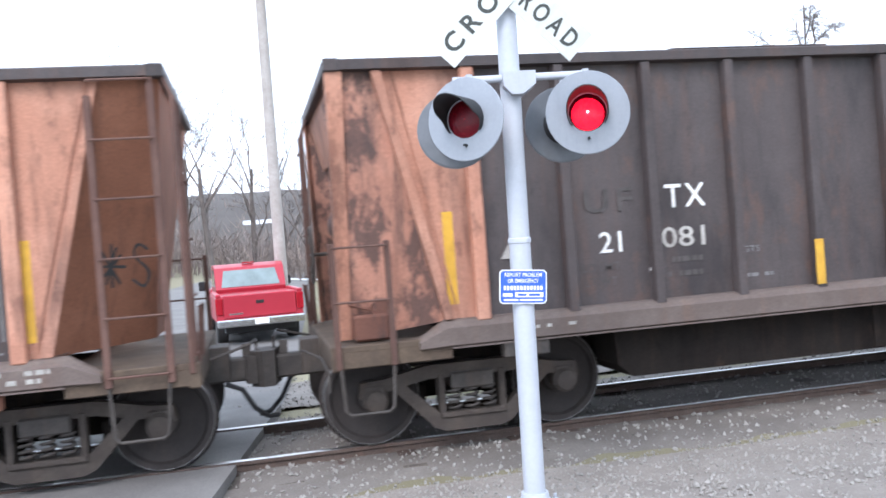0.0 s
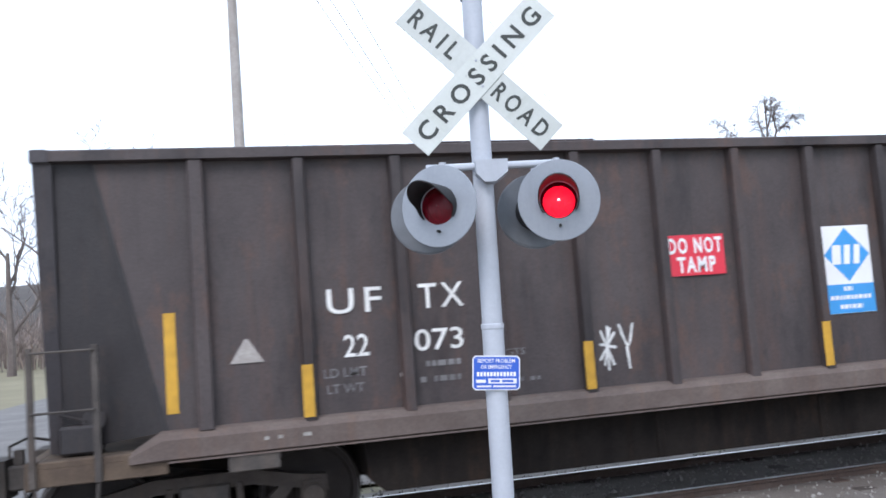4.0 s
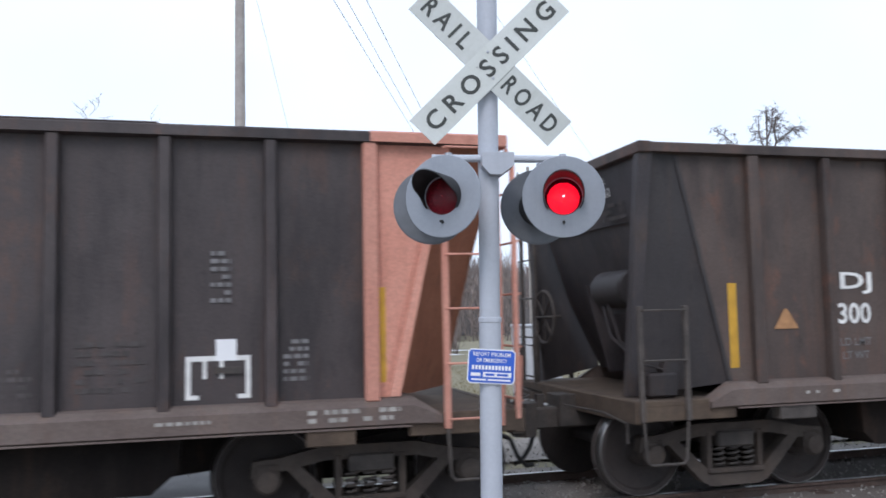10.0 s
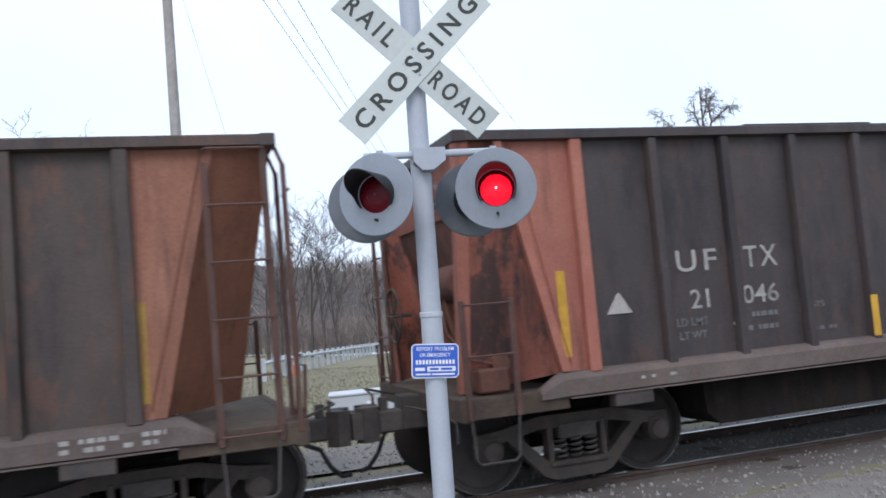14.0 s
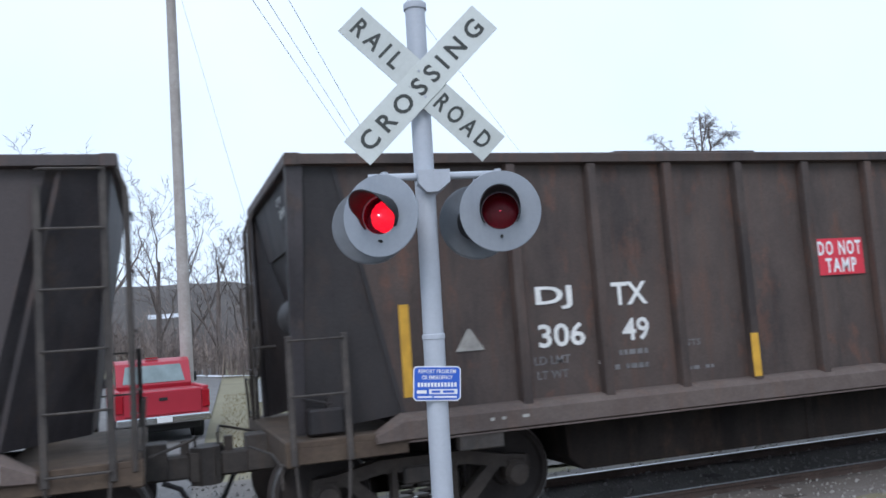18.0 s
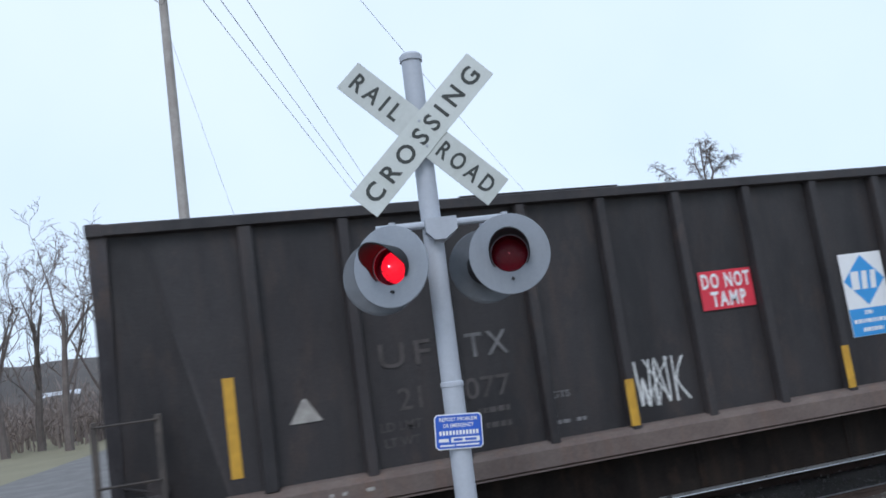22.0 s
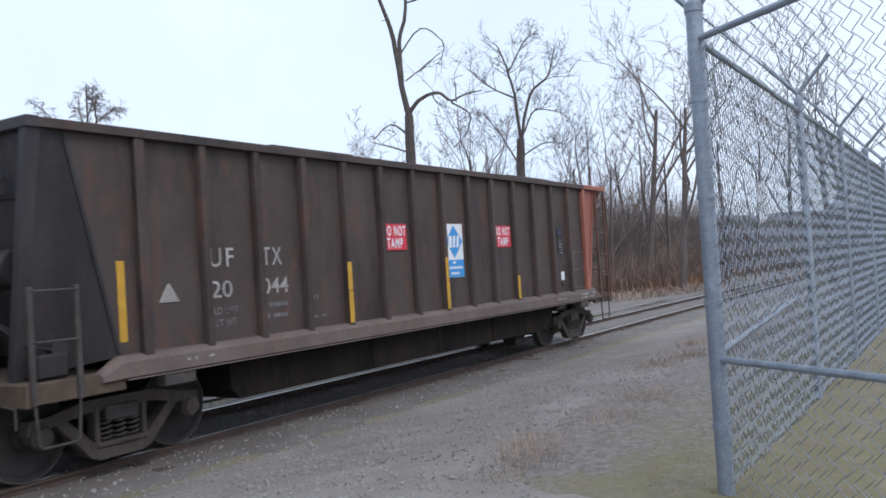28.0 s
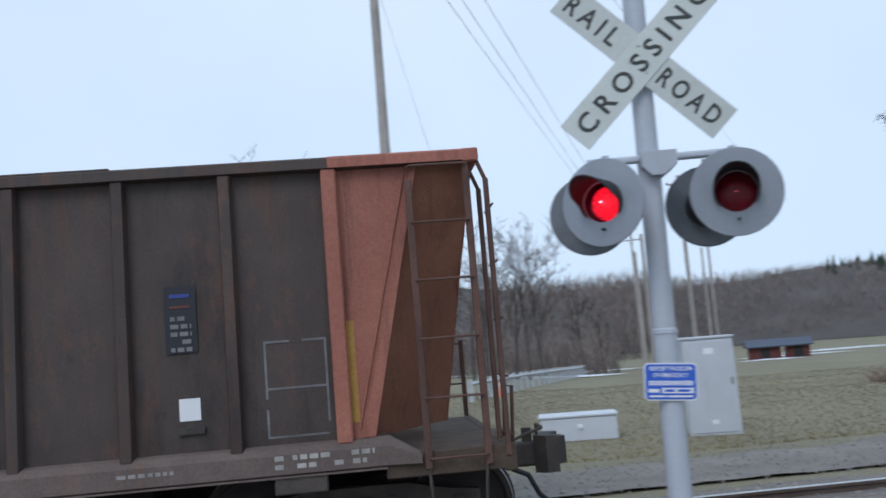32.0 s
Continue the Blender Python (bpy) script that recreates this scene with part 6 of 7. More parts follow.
hopper_car(55.77, BODY_UMBER, None, OXIDE_RED, ("UF", "TX"), ("20", "044"), "blue", (F, F), dict(text=((2.11, 0.36, 1.94, 0.21), (2.93, 0.33, 1.94, 0.21), (2.11, 0.32, 1.6, 0.19), (2.9, 0.45, 1.6, 0.19)), label=dark + "last in train, red trailing end", end_strip=OCHRE_WORN, chord=True, outline=True, tall=True, strips=(4.46, 6.86, 9.33)))

def train_x(t):
    u = (t - 16) / 16
    return -66.819 * u -1.289 * u ** 2 -1.388 * u ** 3 +0.605 * u ** 4


def motions():
    times = [float(k) for k in range(32)]
    for car, off in CARS:
        walk(car, [(t, pose(train_x(t) + off, 0, 0)) for t in times] + [(31.8, pose(train_x(31.8) + off, 0, 0)), (32.0, pose(train_x(31.967) + off, 0, 0))])
    count = 235
    for w, dx, s in WHEELSETS:
        rows = []
        for k in range(count):
            t = 32.0 * k / (count - 1)
            a = math.degrees((train_x(t) - train_x(0)) / WHEEL_R)
            rows.append((t, pose(dx, 0, WHEEL_R, 0, a * s, 0)))
        walk(w, rows)
    # flashers: the half-glowing balls swing half round when the light changes sides
    for tag, drum in FLASHERS.items():
        left = tag.startswith("left")
        rows, a = [], (180 if left else 0)
        rows.append((0.0, pose(0, 0.088, 0, 0, 0, a)))
        k = -1
        while True:
            t0 = 0.9 + 0.714 * k
            if t0 > 31.7:
                break
            if t0 > 0.1:
                for i, dt in enumerate((0.0, 0.034, 0.067, 0.1)):
                    rows.append((t0 + dt, pose(0, 0.088, 0, 0, 0, a + 60 * i)))
                a += 180
            k += 1
        rows.append((32.0, pose(0, 0.088, 0, 0, 0, a)))
        walk(drum, rows)


# ---- beyond the track ----
EYE = (0.0, -8.5)


def bearing_xy(az, d):
    """A place by its bearing from +x, in degrees, and its distance from where the camera stands."""
    return EYE[0] + d * math.cos(radians(az)), EYE[1] + d * math.sin(radians(az))


def pickup_truck():
    t = thing("pickup_truck", "red pickup truck seen from behind, waiting on the road", "truck", pose(0.1, 11.5, -0.26, 0, 0, 5))
    cabin = [(2.15, 1.0), (2.05, 1.25), (2.35, 1.78), (2.6, 1.86), (3.5, 1.86), (3.75, 1.8), (4.35, 1.25), (4.4, 1.0)]
    # local: y ahead from the tailgate, x to the right
    part("cab", Build().prism(cabin, "x", -0.86, 0.86), TRUCK_RED, t)
    part("cargo_bed", Build().box(-0.98, 0.98, 0.0, 2.15, 0.55, 1.16, 0.04).box(-0.98, -0.86, 0.0, 2.1, 1.14, 1.22, 0.02).box(0.86, 0.98, 0.0, 2.1, 1.14, 1.22, 0.02), TRUCK_RED, t, "red cargo bed")
    part("bonnet", Build().box(-0.97, 0.97, 4.2, 5.6, 0.5, 1.2, 0.08).box(-0.97, 0.97, 2.1, 4.3, 0.5, 1.1, 0.04), TRUCK_RED, t)
    g = part("tailgate", Build().box(-0.82, 0.82, -0.03, 0.03, 0.66, 1.18, 0.02), TRUCK_RED, t, "red tailgate")
    part("gate_handle", Build().box(-0.09, 0.09, -0.045, -0.028, 0.96, 1.03, 0.006), HOOD_BLACK, g)
    part("badge", Build().box(-0.7, -0.4, -0.036, -0.031, 0.74, 0.77), CHROME, g)
    part("bumper", Build().box(-0.98, 0.98, -0.2, 0.02, 0.47, 0.64, 0.03), CHROME, t, "chrome rear bumper")
    part("number_plate", Build().box(-0.16, 0.16, -0.215, -0.2, 0.5, 0.62), SIGN_WHITE, t)
    for s in (-1, 1):
        part("tail_light", Build().box(s * 0.91 - 0.08, s * 0.91 + 0.08, -0.035, 0.05, 0.75, 1.14, 0.015), TAIL_RED, t, "red tail light")
        part("wing_mirror", Build().box(s * 1.1 - 0.12, s * 1.1 + 0.12, 3.75, 3.85, 1.2, 1.45, 0.03), HOOD_BLACK, t)
        for y in (1.1, 4.75):
            w = part("wheel", lambda: Build().lathe([(-0.13, 0.2), (-0.13, 0.34), (-0.1, 0.385), (0.1, 0.385), (0.13, 0.34), (0.13, 0.2)], 24, "x"), RUBBER, t, "black tyre", pose(s * 0.83, y, 0.385))
            part("rim", lambda: Build().lathe([(-0.131, 0.02), (-0.125, 0.2), (0.125, 0.2), (0.131, 0.02)], 16, "x"), CHROME, w)
    part("rear_window", Build().add([(-0.72, 2.085, 1.29), (0.72, 2.085, 1.29), (0.64, 2.315, 1.7), (-0.64, 2.315, 1.7)], [(0, 1, 2, 3)]).add([(-0.72, 2.06, 1.3), (0.72, 2.06, 1.3), (0.64, 2.29, 1.71), (-0.64, 2.29, 1.71)], [(0, 1, 2, 3)]), REAR_GLASS, t, "rear window with a bright reflection put into its pale colour")
    for s in (-1, 1):
        part("side_window", Build().prism([(2.4, 1.3), (2.55, 1.74), (3.45, 1.76), (3.95, 1.3)], "x", s * 0.862, s * 0.868), DARK_GLASS, t)
    part("roof_light", Build().box(-0.15, 0.15, 2.5, 2.6, 1.86, 1.9, 0.01), TAIL_RED, t)
    part("underbody", Build().box(-0.8, 0.8, 0.1, 5.3, 0.3, 0.6, 0.02), HOOD_BLACK, t)


pickup_truck()


def utility_pole(x, y, h, r, arm_z=None, arm_turn=0.0, label="tall weathered wooden utility pole"):
    z0 = ground_z(x, y)
    t = thing("utility_pole", label, "utility pole", pose(x, y, z0))
    part("pole", Build().tube([(0, 0, -0.3), (0, 0, h * 0.5), (0, 0, h)], r, 14, r * 0.68), POLE_WOOD, t)
    for az in (arm_z or ()):
        a = part("crossarm", Build().box(-1.15, 1.15, -0.16, -0.05, az - 0.06, az + 0.06, 0.01), POLE_WOOD, t, at=pose(0, 0, 0, 0, 0, arm_turn))
        for dx in (-1.05, -0.5, 0.5, 1.05):
            part("insulator", lambda: Build().lathe([(0, 0.02), (0.03, 0.05), (0.08, 0.045), (0.11, 0.03), (0.13, 0.01)], 8, "z"), CABLE, a, at=pose(dx, -0.1, az + 0.06))
        part("brace", Build().tube([(-0.6, -0.12, az), (0, -0.12, az - 0.55)], 0.015, 6).tube([(0.6, -0.12, az), (0, -0.12, az - 0.55)], 0.015, 6), POLE_WOOD, a)
    return t


POLE_XY = (0.735, 14.84)
utility_pole(*POLE_XY, 14.35, 0.17, (13.75,), -24)
far_poles = [(32.0, 91.8, 15.8, 0.17, (14.9,), -24), (*bearing_xy(69.0, 62), 13.6, 0.16, (12.9, 11.9), 20), (*bearing_xy(71.7, 60), 9.5, 0.14, (), 0), (*bearing_xy(72.2, 66), 9.0, 0.13, (), 0), (*bearing_xy(67.6, 80), 10.5, 0.14, (), 0), (*bearing_xy(68.0, 95), 12.0, 0.15, (), 0)]
for x, y, h, r, arms, turn in far_poles:
    utility_pole(x, y, h, r, arms, turn, "distant wooden utility pole by the field")


def cable(p, q, sag, name="overhead_wire", r=0.0105):
    pts = []
    for k in range(25):
        s = k / 24
        pts.append((p[0] + (q[0] - p[0]) * s, p[1] + (q[1] - p[1]) * s, p[2] + (q[2] - p[2]) * s - sag * 4 * s * (1 - s)))
    tagged(part(name, Build().tube(pts, r, 5), CABLE), "thin black overhead wire between utility poles", "wire", group="overhead wires")


top = ground_z(*POLE_XY) + 13.68
for x0 in (3.47, 3.95, 4.67):
    cable((x0 - 0.3526 * 62, 18.78 - 0.9357 * 62, 13.6), (x0 + 0.3526 * 78, 18.78 + 0.9357 * 78, 12.9), 0.5)
cable((POLE_XY[0], POLE_XY[1], top - 1.0), (3.77, 15.33, ground_z(3.77, 15.33)), 0.0, "guy_wire", 0.004)
cable((-5.61, -5.07, 13.4), (39.3, 67.2, 12.6), 0.8, "overhead_wire", 0.007)


def equipment_case(name, label, x, y, w, d, h, turn, low=False):
    t = thing(name, label, "signal cabinet", pose(x, y, ground_z(x, y) + 0.0, 0, 0, turn))
    part("body", Build().box(-w / 2, w / 2, -d / 2, d / 2, 0.0, h - 0.05, 0.012), CABINET, t)
    part("lid", Build().box(-w / 2 - 0.03, w / 2 + 0.03, -d / 2 - 0.03, d / 2 + 0.03, h - 0.05, h, 0.012), CABINET, t, "overhanging lid")
    if low:
        part("padlock", Build().lathe([(0, 0.05), (-0.04, 0.05), (-0.05, 0.02)], 12, "y", (0.02, -d / 2, h * 0.55)), SIGN_WHITE, t)
    else:
        dr = part("door", Build().box(-w / 2 + 0.03, w / 2 - 0.03, -d / 2 - 0.02, -d / 2, 0.06, h - 0.1, 0.006), CABINET, t)
        for hw, z0, z1 in ((0.09, h - 0.33, h - 0.22), (0.06, 0.22, 0.3)):
            part("vent", Build().box(-hw, hw, -d / 2 - 0.028, -d / 2 - 0.019, z0, z1), SIGN_WHITE, dr)
        part("latch", Build().box(w / 2 - 0.1, w / 2 - 0.07, -d / 2 - 0.04, -d / 2 - 0.018, h * 0.5, h * 0.5 + 0.14, 0.004), STEEL_DARK, dr)


equipment_case("signal_cabinet", "tall silver metal signal equipment cabinet on the gravel beyond the track", 6.33, 7.83, 0.93, 0.62, 1.85, -14)
equipment_case("battery_box", "low silver metal battery box with a hasp beside the track", 3.95, 8.8, 1.48, 0.7, 0.51, -12, True)


def bare_tree(seed, x, y, h, spread=0.5, trunk=0.2, levels=4, lean=0.0, start=0.3, name="bare_tree", label="leafless winter tree with a grey-brown trunk", split=3, twig=1.0, drop=0.0, reach=(0.42, 0.68), bark=None):
    """A tapered trunk with forking limbs down to twigs."""
    g = random.Random(seed)
    trunk_b, crown = Build(), Build()
    z0 = ground_z(x, y) - 0.2

    def limb(p, d, ln, r, lev, b):
        n = 4 if lev < 2 else 3
        pts, q = [p], p
        rr = [r]
        for k in range(n):
            wob = 0.05 if lev == 0 else 0.1 + 0.07 * lev
            d = (d + Vector((g.gauss(0, wob), g.gauss(0, wob), g.gauss(0, wob) * 0.6 + (0.05 if lev < 3 else -drop)))).normalized()
            q = q + d * (ln / n)
            pts.append(q)
            rr.append(r * (1 - 0.62 * (k + 1) / n))
        b.tube(pts, r, 7 if lev == 0 else (5 if lev < 2 else 3), r * 0.38, cap=False)
        if lev >= levels:
            return
        kids = split + (2 if lev == 0 else 0)
        for k in range(kids):
            s = start + (1 - start) * (k + g.random() * 0.7) / kids if lev == 0 else 0.3 + 0.7 * (k + g.random()) / kids
            i = min(n - 1, int(s * n))
            base = pts[i].lerp(pts[i + 1], s * n - i if s < 1 else 1)
            a = g.random() * 6.283
            out = Vector((math.cos(a), math.sin(a), g.uniform(0.25, 0.8))).normalized()
            nd = (d * (1 - spread) + out * spread).normalized()
            limb(base, nd, ln * g.uniform(*reach), max(rr[i] * 0.52, 0.006 * twig), lev + 1, crown)

    limb(Vector((0, 0, 0)), Vector((lean, 0, 1)).normalized(), h * 0.72, trunk, 0, trunk_b)
    t = thing(name, label, "tree", pose(x, y, z0))
    part("trunk", trunk_b, bark or BARK_PALE, t)
    part("crown", crown, bark or BARK_PALE, t, "bare branches and twigs")


# the trees that stand clear against the sky
def grown_tree(seed, az, d, limbs, label, shoots=5, droop=0.0, reach=1.0, fine=0.012, levels=2, bark=None, slim=1.0):
    """A tree whose main limbs are drawn as curves (out, up) across its crown, with shoots and twigs grown from them."""
    g = random.Random(seed)
    x, y = bearing_xy(az, d)
    z0 = ground_z(x, y) - 0.2
    trunk_b, crown = Build(), Build()

    def shoot(p, q, ln, r, lev):
        pts = [p]
        for k in range(4):
            q = (q + Vector((g.gauss(0, 0.22), g.gauss(0, 0.22), g.gauss(0, 0.16) + 0.06 - droop * (0.5 + 0.25 * k)))).normalized()
            pts.append(pts[-1] + q * ln / 4)
        crown.tube(pts, r, 4 if lev == 0 else 3, r * 0.35, cap=False)
        if lev < levels:
            for k in range(4 if lev == 0 else 3):
                i = g.randrange(1, 4)
                a = Vector((g.gauss(0, 1), g.gauss(0, 1), g.gauss(0.35 - droop, 0.6))).normalized()
                shoot(pts[i], (q * 0.55 + a * 0.8).normalized(), ln * g.uniform(0.4, 0.7), max(r * 0.6, fine), lev + 1)

    for n, (r0, r1, line) in enumerate(limbs):
        r0, r1 = (r0 * slim, r1 * slim) if n else (r0, r1)
        pts = []
        deep = g.uniform(-0.5, 0.5) if n else 0.0
        for k in range(len(line) - 1):
            p0, p1, p2, p3 = (line[max(0, min(len(line) - 1, k + o))] for o in (-1, 0, 1, 2))
            for i in range(4):
                a = i / 4
                u, w = (0.5 * (2 * p1[c] + (p2[c] - p0[c]) * a + (2 * p0[c] - 5 * p1[c] + 4 * p2[c] - p3[c]) * a * a + (3 * p1[c] - p0[c] - 3 * p2[c] + p3[c]) * a ** 3) for c in (0, 1))
                s2 = (k + a) / (len(line) - 1)
                pts.append(Vector((u + g.gauss(0, 0.02), deep * s2 * 2, w - z0)))
        pts.append(Vector((line[-1][0], deep * 2, line[-1][1] - z0)))
        (crown if n else trunk_b).tube(pts, r0, 8 if r0 > 0.1 else 5, r1, cap=False)
        if n:
            for k in range(shoots):
                i = int(len(pts) * g.uniform(0.3, 0.99))
                q = (pts[min(i + 1, len(pts) - 1)] - pts[i - 1]).normalized()
                a = Vector((g.gauss(0, 1), g.gauss(0, 1), g.gauss(0.2 - droop, 0.5))).normalized()
                shoot(pts[i], (q * 0.6 + a * 0.8).normalized(), reach * g.uniform(0.6, 1.5), max(0.4 * (r0 + (r1 - r0) * i / len(pts)), fine * 1.3), 0)
    t = thing("bare_tree", label, "tree", pose(x, y, z0, 0, 0, az - 90))
    part("trunk", trunk_b, bark or BARK, t)
    part("crown", crown, bark or BARK, t, "bare branches and twigs")


grown_tree(8, 33.43, 46, (
    (0.34, 0.23, ((0.15, -0.4), (0.0, 4.0), (0.05, 7.7), (0.07, 10.04))),
    (0.2, 0.04, ((0.07, 10.04), (-0.24, 11.7), (-0.5, 14.0), (-0.9, 15.6), (-1.4, 16.9), (-2.3, 18.8), (-2.6, 20.2))),
    (0.15, 0.04, ((-0.24, 11.7), (-0.2, 14.0), (0.22, 15.5), (0.19, 17.1), (-0.18, 18.6), (-0.1, 20.0))),
    (0.07, 0.03, ((0.19, 17.1), (0.63, 18.6), (0.8, 20.0))),
    (0.07, 0.02, ((0.19, 16.1), (1.3, 16.5), (2.2, 17.1), (3.9, 17.1))),
    (0.055, 0.02, ((-0.3, 13.2), (0.96, 14.75), (2.1, 14.1), (2.1, 13.3), (1.7, 12.9))),
    (0.05, 0.03, ((0.0, 11.9), (0.9, 12.6), (2.0, 13.5))),
    (0.15, 0.03, ((0.07, 10.0), (0.62, 10.75), (1.68, 11.1), (2.37, 10.6), (3.13, 10.86), (4.0, 11.0))),
    (0.07, 0.02, ((2.37, 10.6), (3.4, 9.96), (3.1, 8.95), (2.6, 8.4))),
    (0.05, 0.015, ((2.67, 10.6), (2.65, 12.1))),
    (0.08, 0.02, ((0.04, 8.87), (-0.92, 9.67), (-1.85, 9.0))),
    (0.07, 0.02, ((0.04, 8.0), (-0.9, 8.3), (-2.0, 8.6)))), "tall dead tree with a forked trunk and broken crown", 4, 0.08, 0.9, 0.012, 1, slim=0.85)
grown_tree(21, 26.1, 58, (
    (0.36, 0.26, ((0.1, -0.6), (0.0, 4.0), (0.0, 7.8), (0.12, 10.1))),
    (0.17, 0.04, ((0.12, 10.1), (-0.15, 13.1), (-0.52, 15.0), (-1.1, 16.6))),
    (0.1, 0.03, ((-0.17, 12.9), (-1.75, 13.8), (-3.3, 15.3))),
    (0.09, 0.03, ((-0.45, 14.6), (0.57, 16.4), (1.2, 17.1))),
    (0.16, 0.04, ((0.14, 9.8), (0.95, 13.0), (2.2, 14.2), (2.8, 16.2))),
    (0.1, 0.03, ((0.4, 10.5), (1.2, 12.0), (2.9, 11.8))),
    (0.1, 0.03, ((0.0, 8.2), (-1.2, 10.4), (-2.2, 12.0))),
    (0.08, 0.03, ((0.05, 8.8), (1.6, 9.6), (3.0, 9.4)))), "leafless winter tree with spreading limbs", 12, 0.0, 1.5, 0.011, 2, slim=0.72)
grown_tree(5, 53.69, 55, (
    (0.2, 0.12, ((0.5, -0.6), (0.2, 3.0), (0.3, 6.2), (0.25, 8.6))),
    (0.1, 0.03, ((0.25, 8.6), (0.1, 10.4), (-0.05, 12.0), (0.0, 14.0))),
    (0.08, 0.02, ((0.1, 10.3), (0.45, 11.8), (0.4, 12.8), (0.7, 13.4))),
    (0.07, 0.02, ((0.0, 11.0), (-0.4, 12.2), (-0.45, 13.6))),
    (0.06, 0.02, ((0.0, 12.0), (0.3, 13.0), (0.35, 13.9))),
    (0.05, 0.015, ((0.4, 11.6), (1.2, 12.4), (1.7, 12.8))),
    (0.05, 0.015, ((0.1, 9.5), (-1.2, 11.2), (-2.3, 12.3), (-2.9, 12.8))),
    (0.06, 0.02, ((0.25, 8.6), (1.2, 9.6), (2.1, 9.9), (1.9, 9.0))),
    (0.06, 0.02, ((0.25, 7.6), (1.0, 8.0), (1.3, 7.0), (1.1, 5.6))),
    (0.06, 0.02, ((0.25, 7.4), (-0.5, 8.0), (-0.9, 7.0), (-1.0, 5.8)))), "bare tree hung with old vines above the thicket", 18, 0.24, 0.62, 0.011, 2, bark=BARK_PALE)
bare_tree(22, *bearing_xy(29.6, 62), 15.0, 0.45, 0.24, 4, 0.0, 0.3, twig=2.4)
bare_tree(23, *bearing_xy(18.3, 52), 15.5, 0.42, 0.24, 5, 0.0, 0.3, twig=2.2)
bare_tree(24, *bearing_xy(16.2, 48), 14.5, 0.42, 0.22, 5, 0.0, 0.3, twig=2.2)
for k, (az, d, h) in enumerate(((28.2, 54, 12.5), (30.2, 50, 11.5), (35.2, 49, 10.5), (31.6, 56, 11.5), (24.0, 60, 12.0), (22.8, 54, 11.5), (20.6, 50, 10.5), (19.2, 58, 12.5), (16.9, 55, 12.0), (13.4, 52, 12.0))):
    bare_tree(120 + k, *bearing_xy(az, d), h, 0.42, 0.13, 5, 0.0, 0.3, label="slender leafless tree behind the thicket", twig=2.0, reach=(0.38, 0.62))
for k, (az, d, h) in enumerate(((83.4, 60, 7.5), (82.5, 62, 9.0), (81.6, 58, 9.6), (80.6, 61, 9.8), (79.7, 59, 9.0), (78.8, 62, 8.2), (76.2, 70, 6.5), (74.8, 72, 6.0))):
    bare_tree(200 + k, *bearing_xy(az, d), h, 0.4, 0.12, 5, 0.0, 0.25, label="leafless tree of a grove across the field", twig=2.2, bark=BARK)
bare_tree(25, *bearing_xy(35.6, 60), 12.5, 0.5, 0.22, 4, 0.0, 0.3, twig=2.4)
bare_tree(26, *bearing_xy(21.7, 66), 14.0, 0.45, 0.22, 4, 0.0, 0.25, twig=2.4)
for k, (az, d, h) in enumerate(((99.5, 62, 11.6), (97.6, 66, 12.5), (96.1, 60, 12.6), (94.3, 70, 12.8), (92.6, 64, 11.4), (89.8, 72, 12.8), (87.9, 76, 11.8), (86.1, 72, 10.8), (84.4, 78, 10.5), (82.8, 76, 9.2), (80.5, 90, 9.8), (78.9, 95, 9.0), (102.2, 60, 11), (104.8, 64, 10.5))):
    bare_tree(40 + k, *bearing_xy(az, d), h, 0.42, 0.3, 5, 0.0, 0.25, label="slender leafless tree at the field's edge", twig=3.2)
for k, (az, d, h) in enumerate(((9.5, 60, 14), (6.0, 55, 13), (2.5, 60, 14), (-1.5, 50, 12), (11.6, 75, 16), (46.5, 60, 8), (40.5, 58, 9), (37.8, 70, 11), (49.7, 62, 7), (7.3, 40, 9))):
    bare_tree(70 + k, *bearing_xy(az, d), h, 0.42, 0.18, 4, 0.0, 0.3, label="leafless tree at the edge of the thicket", twig=2.6)


for k, (az, h) in enumerate(((45.0, 7.1), (43.0, 6.3), (44.2, 4.4), (41.2, 5.7), (38.6, 5.5), (39.8, 5.0), (37.3, 6.0), (36.1, 6.6), (35.3, 6.9), (34.4, 7.3), (47.7, 4.6))):
    bare_tree(90 + k, *bearing_xy(az, 39.5 + k % 3), h, 0.32, 0.075, 3, 0.0, 0.35, label="slender leafless sapling above the thicket", twig=1.6, reach=(0.3, 0.55))


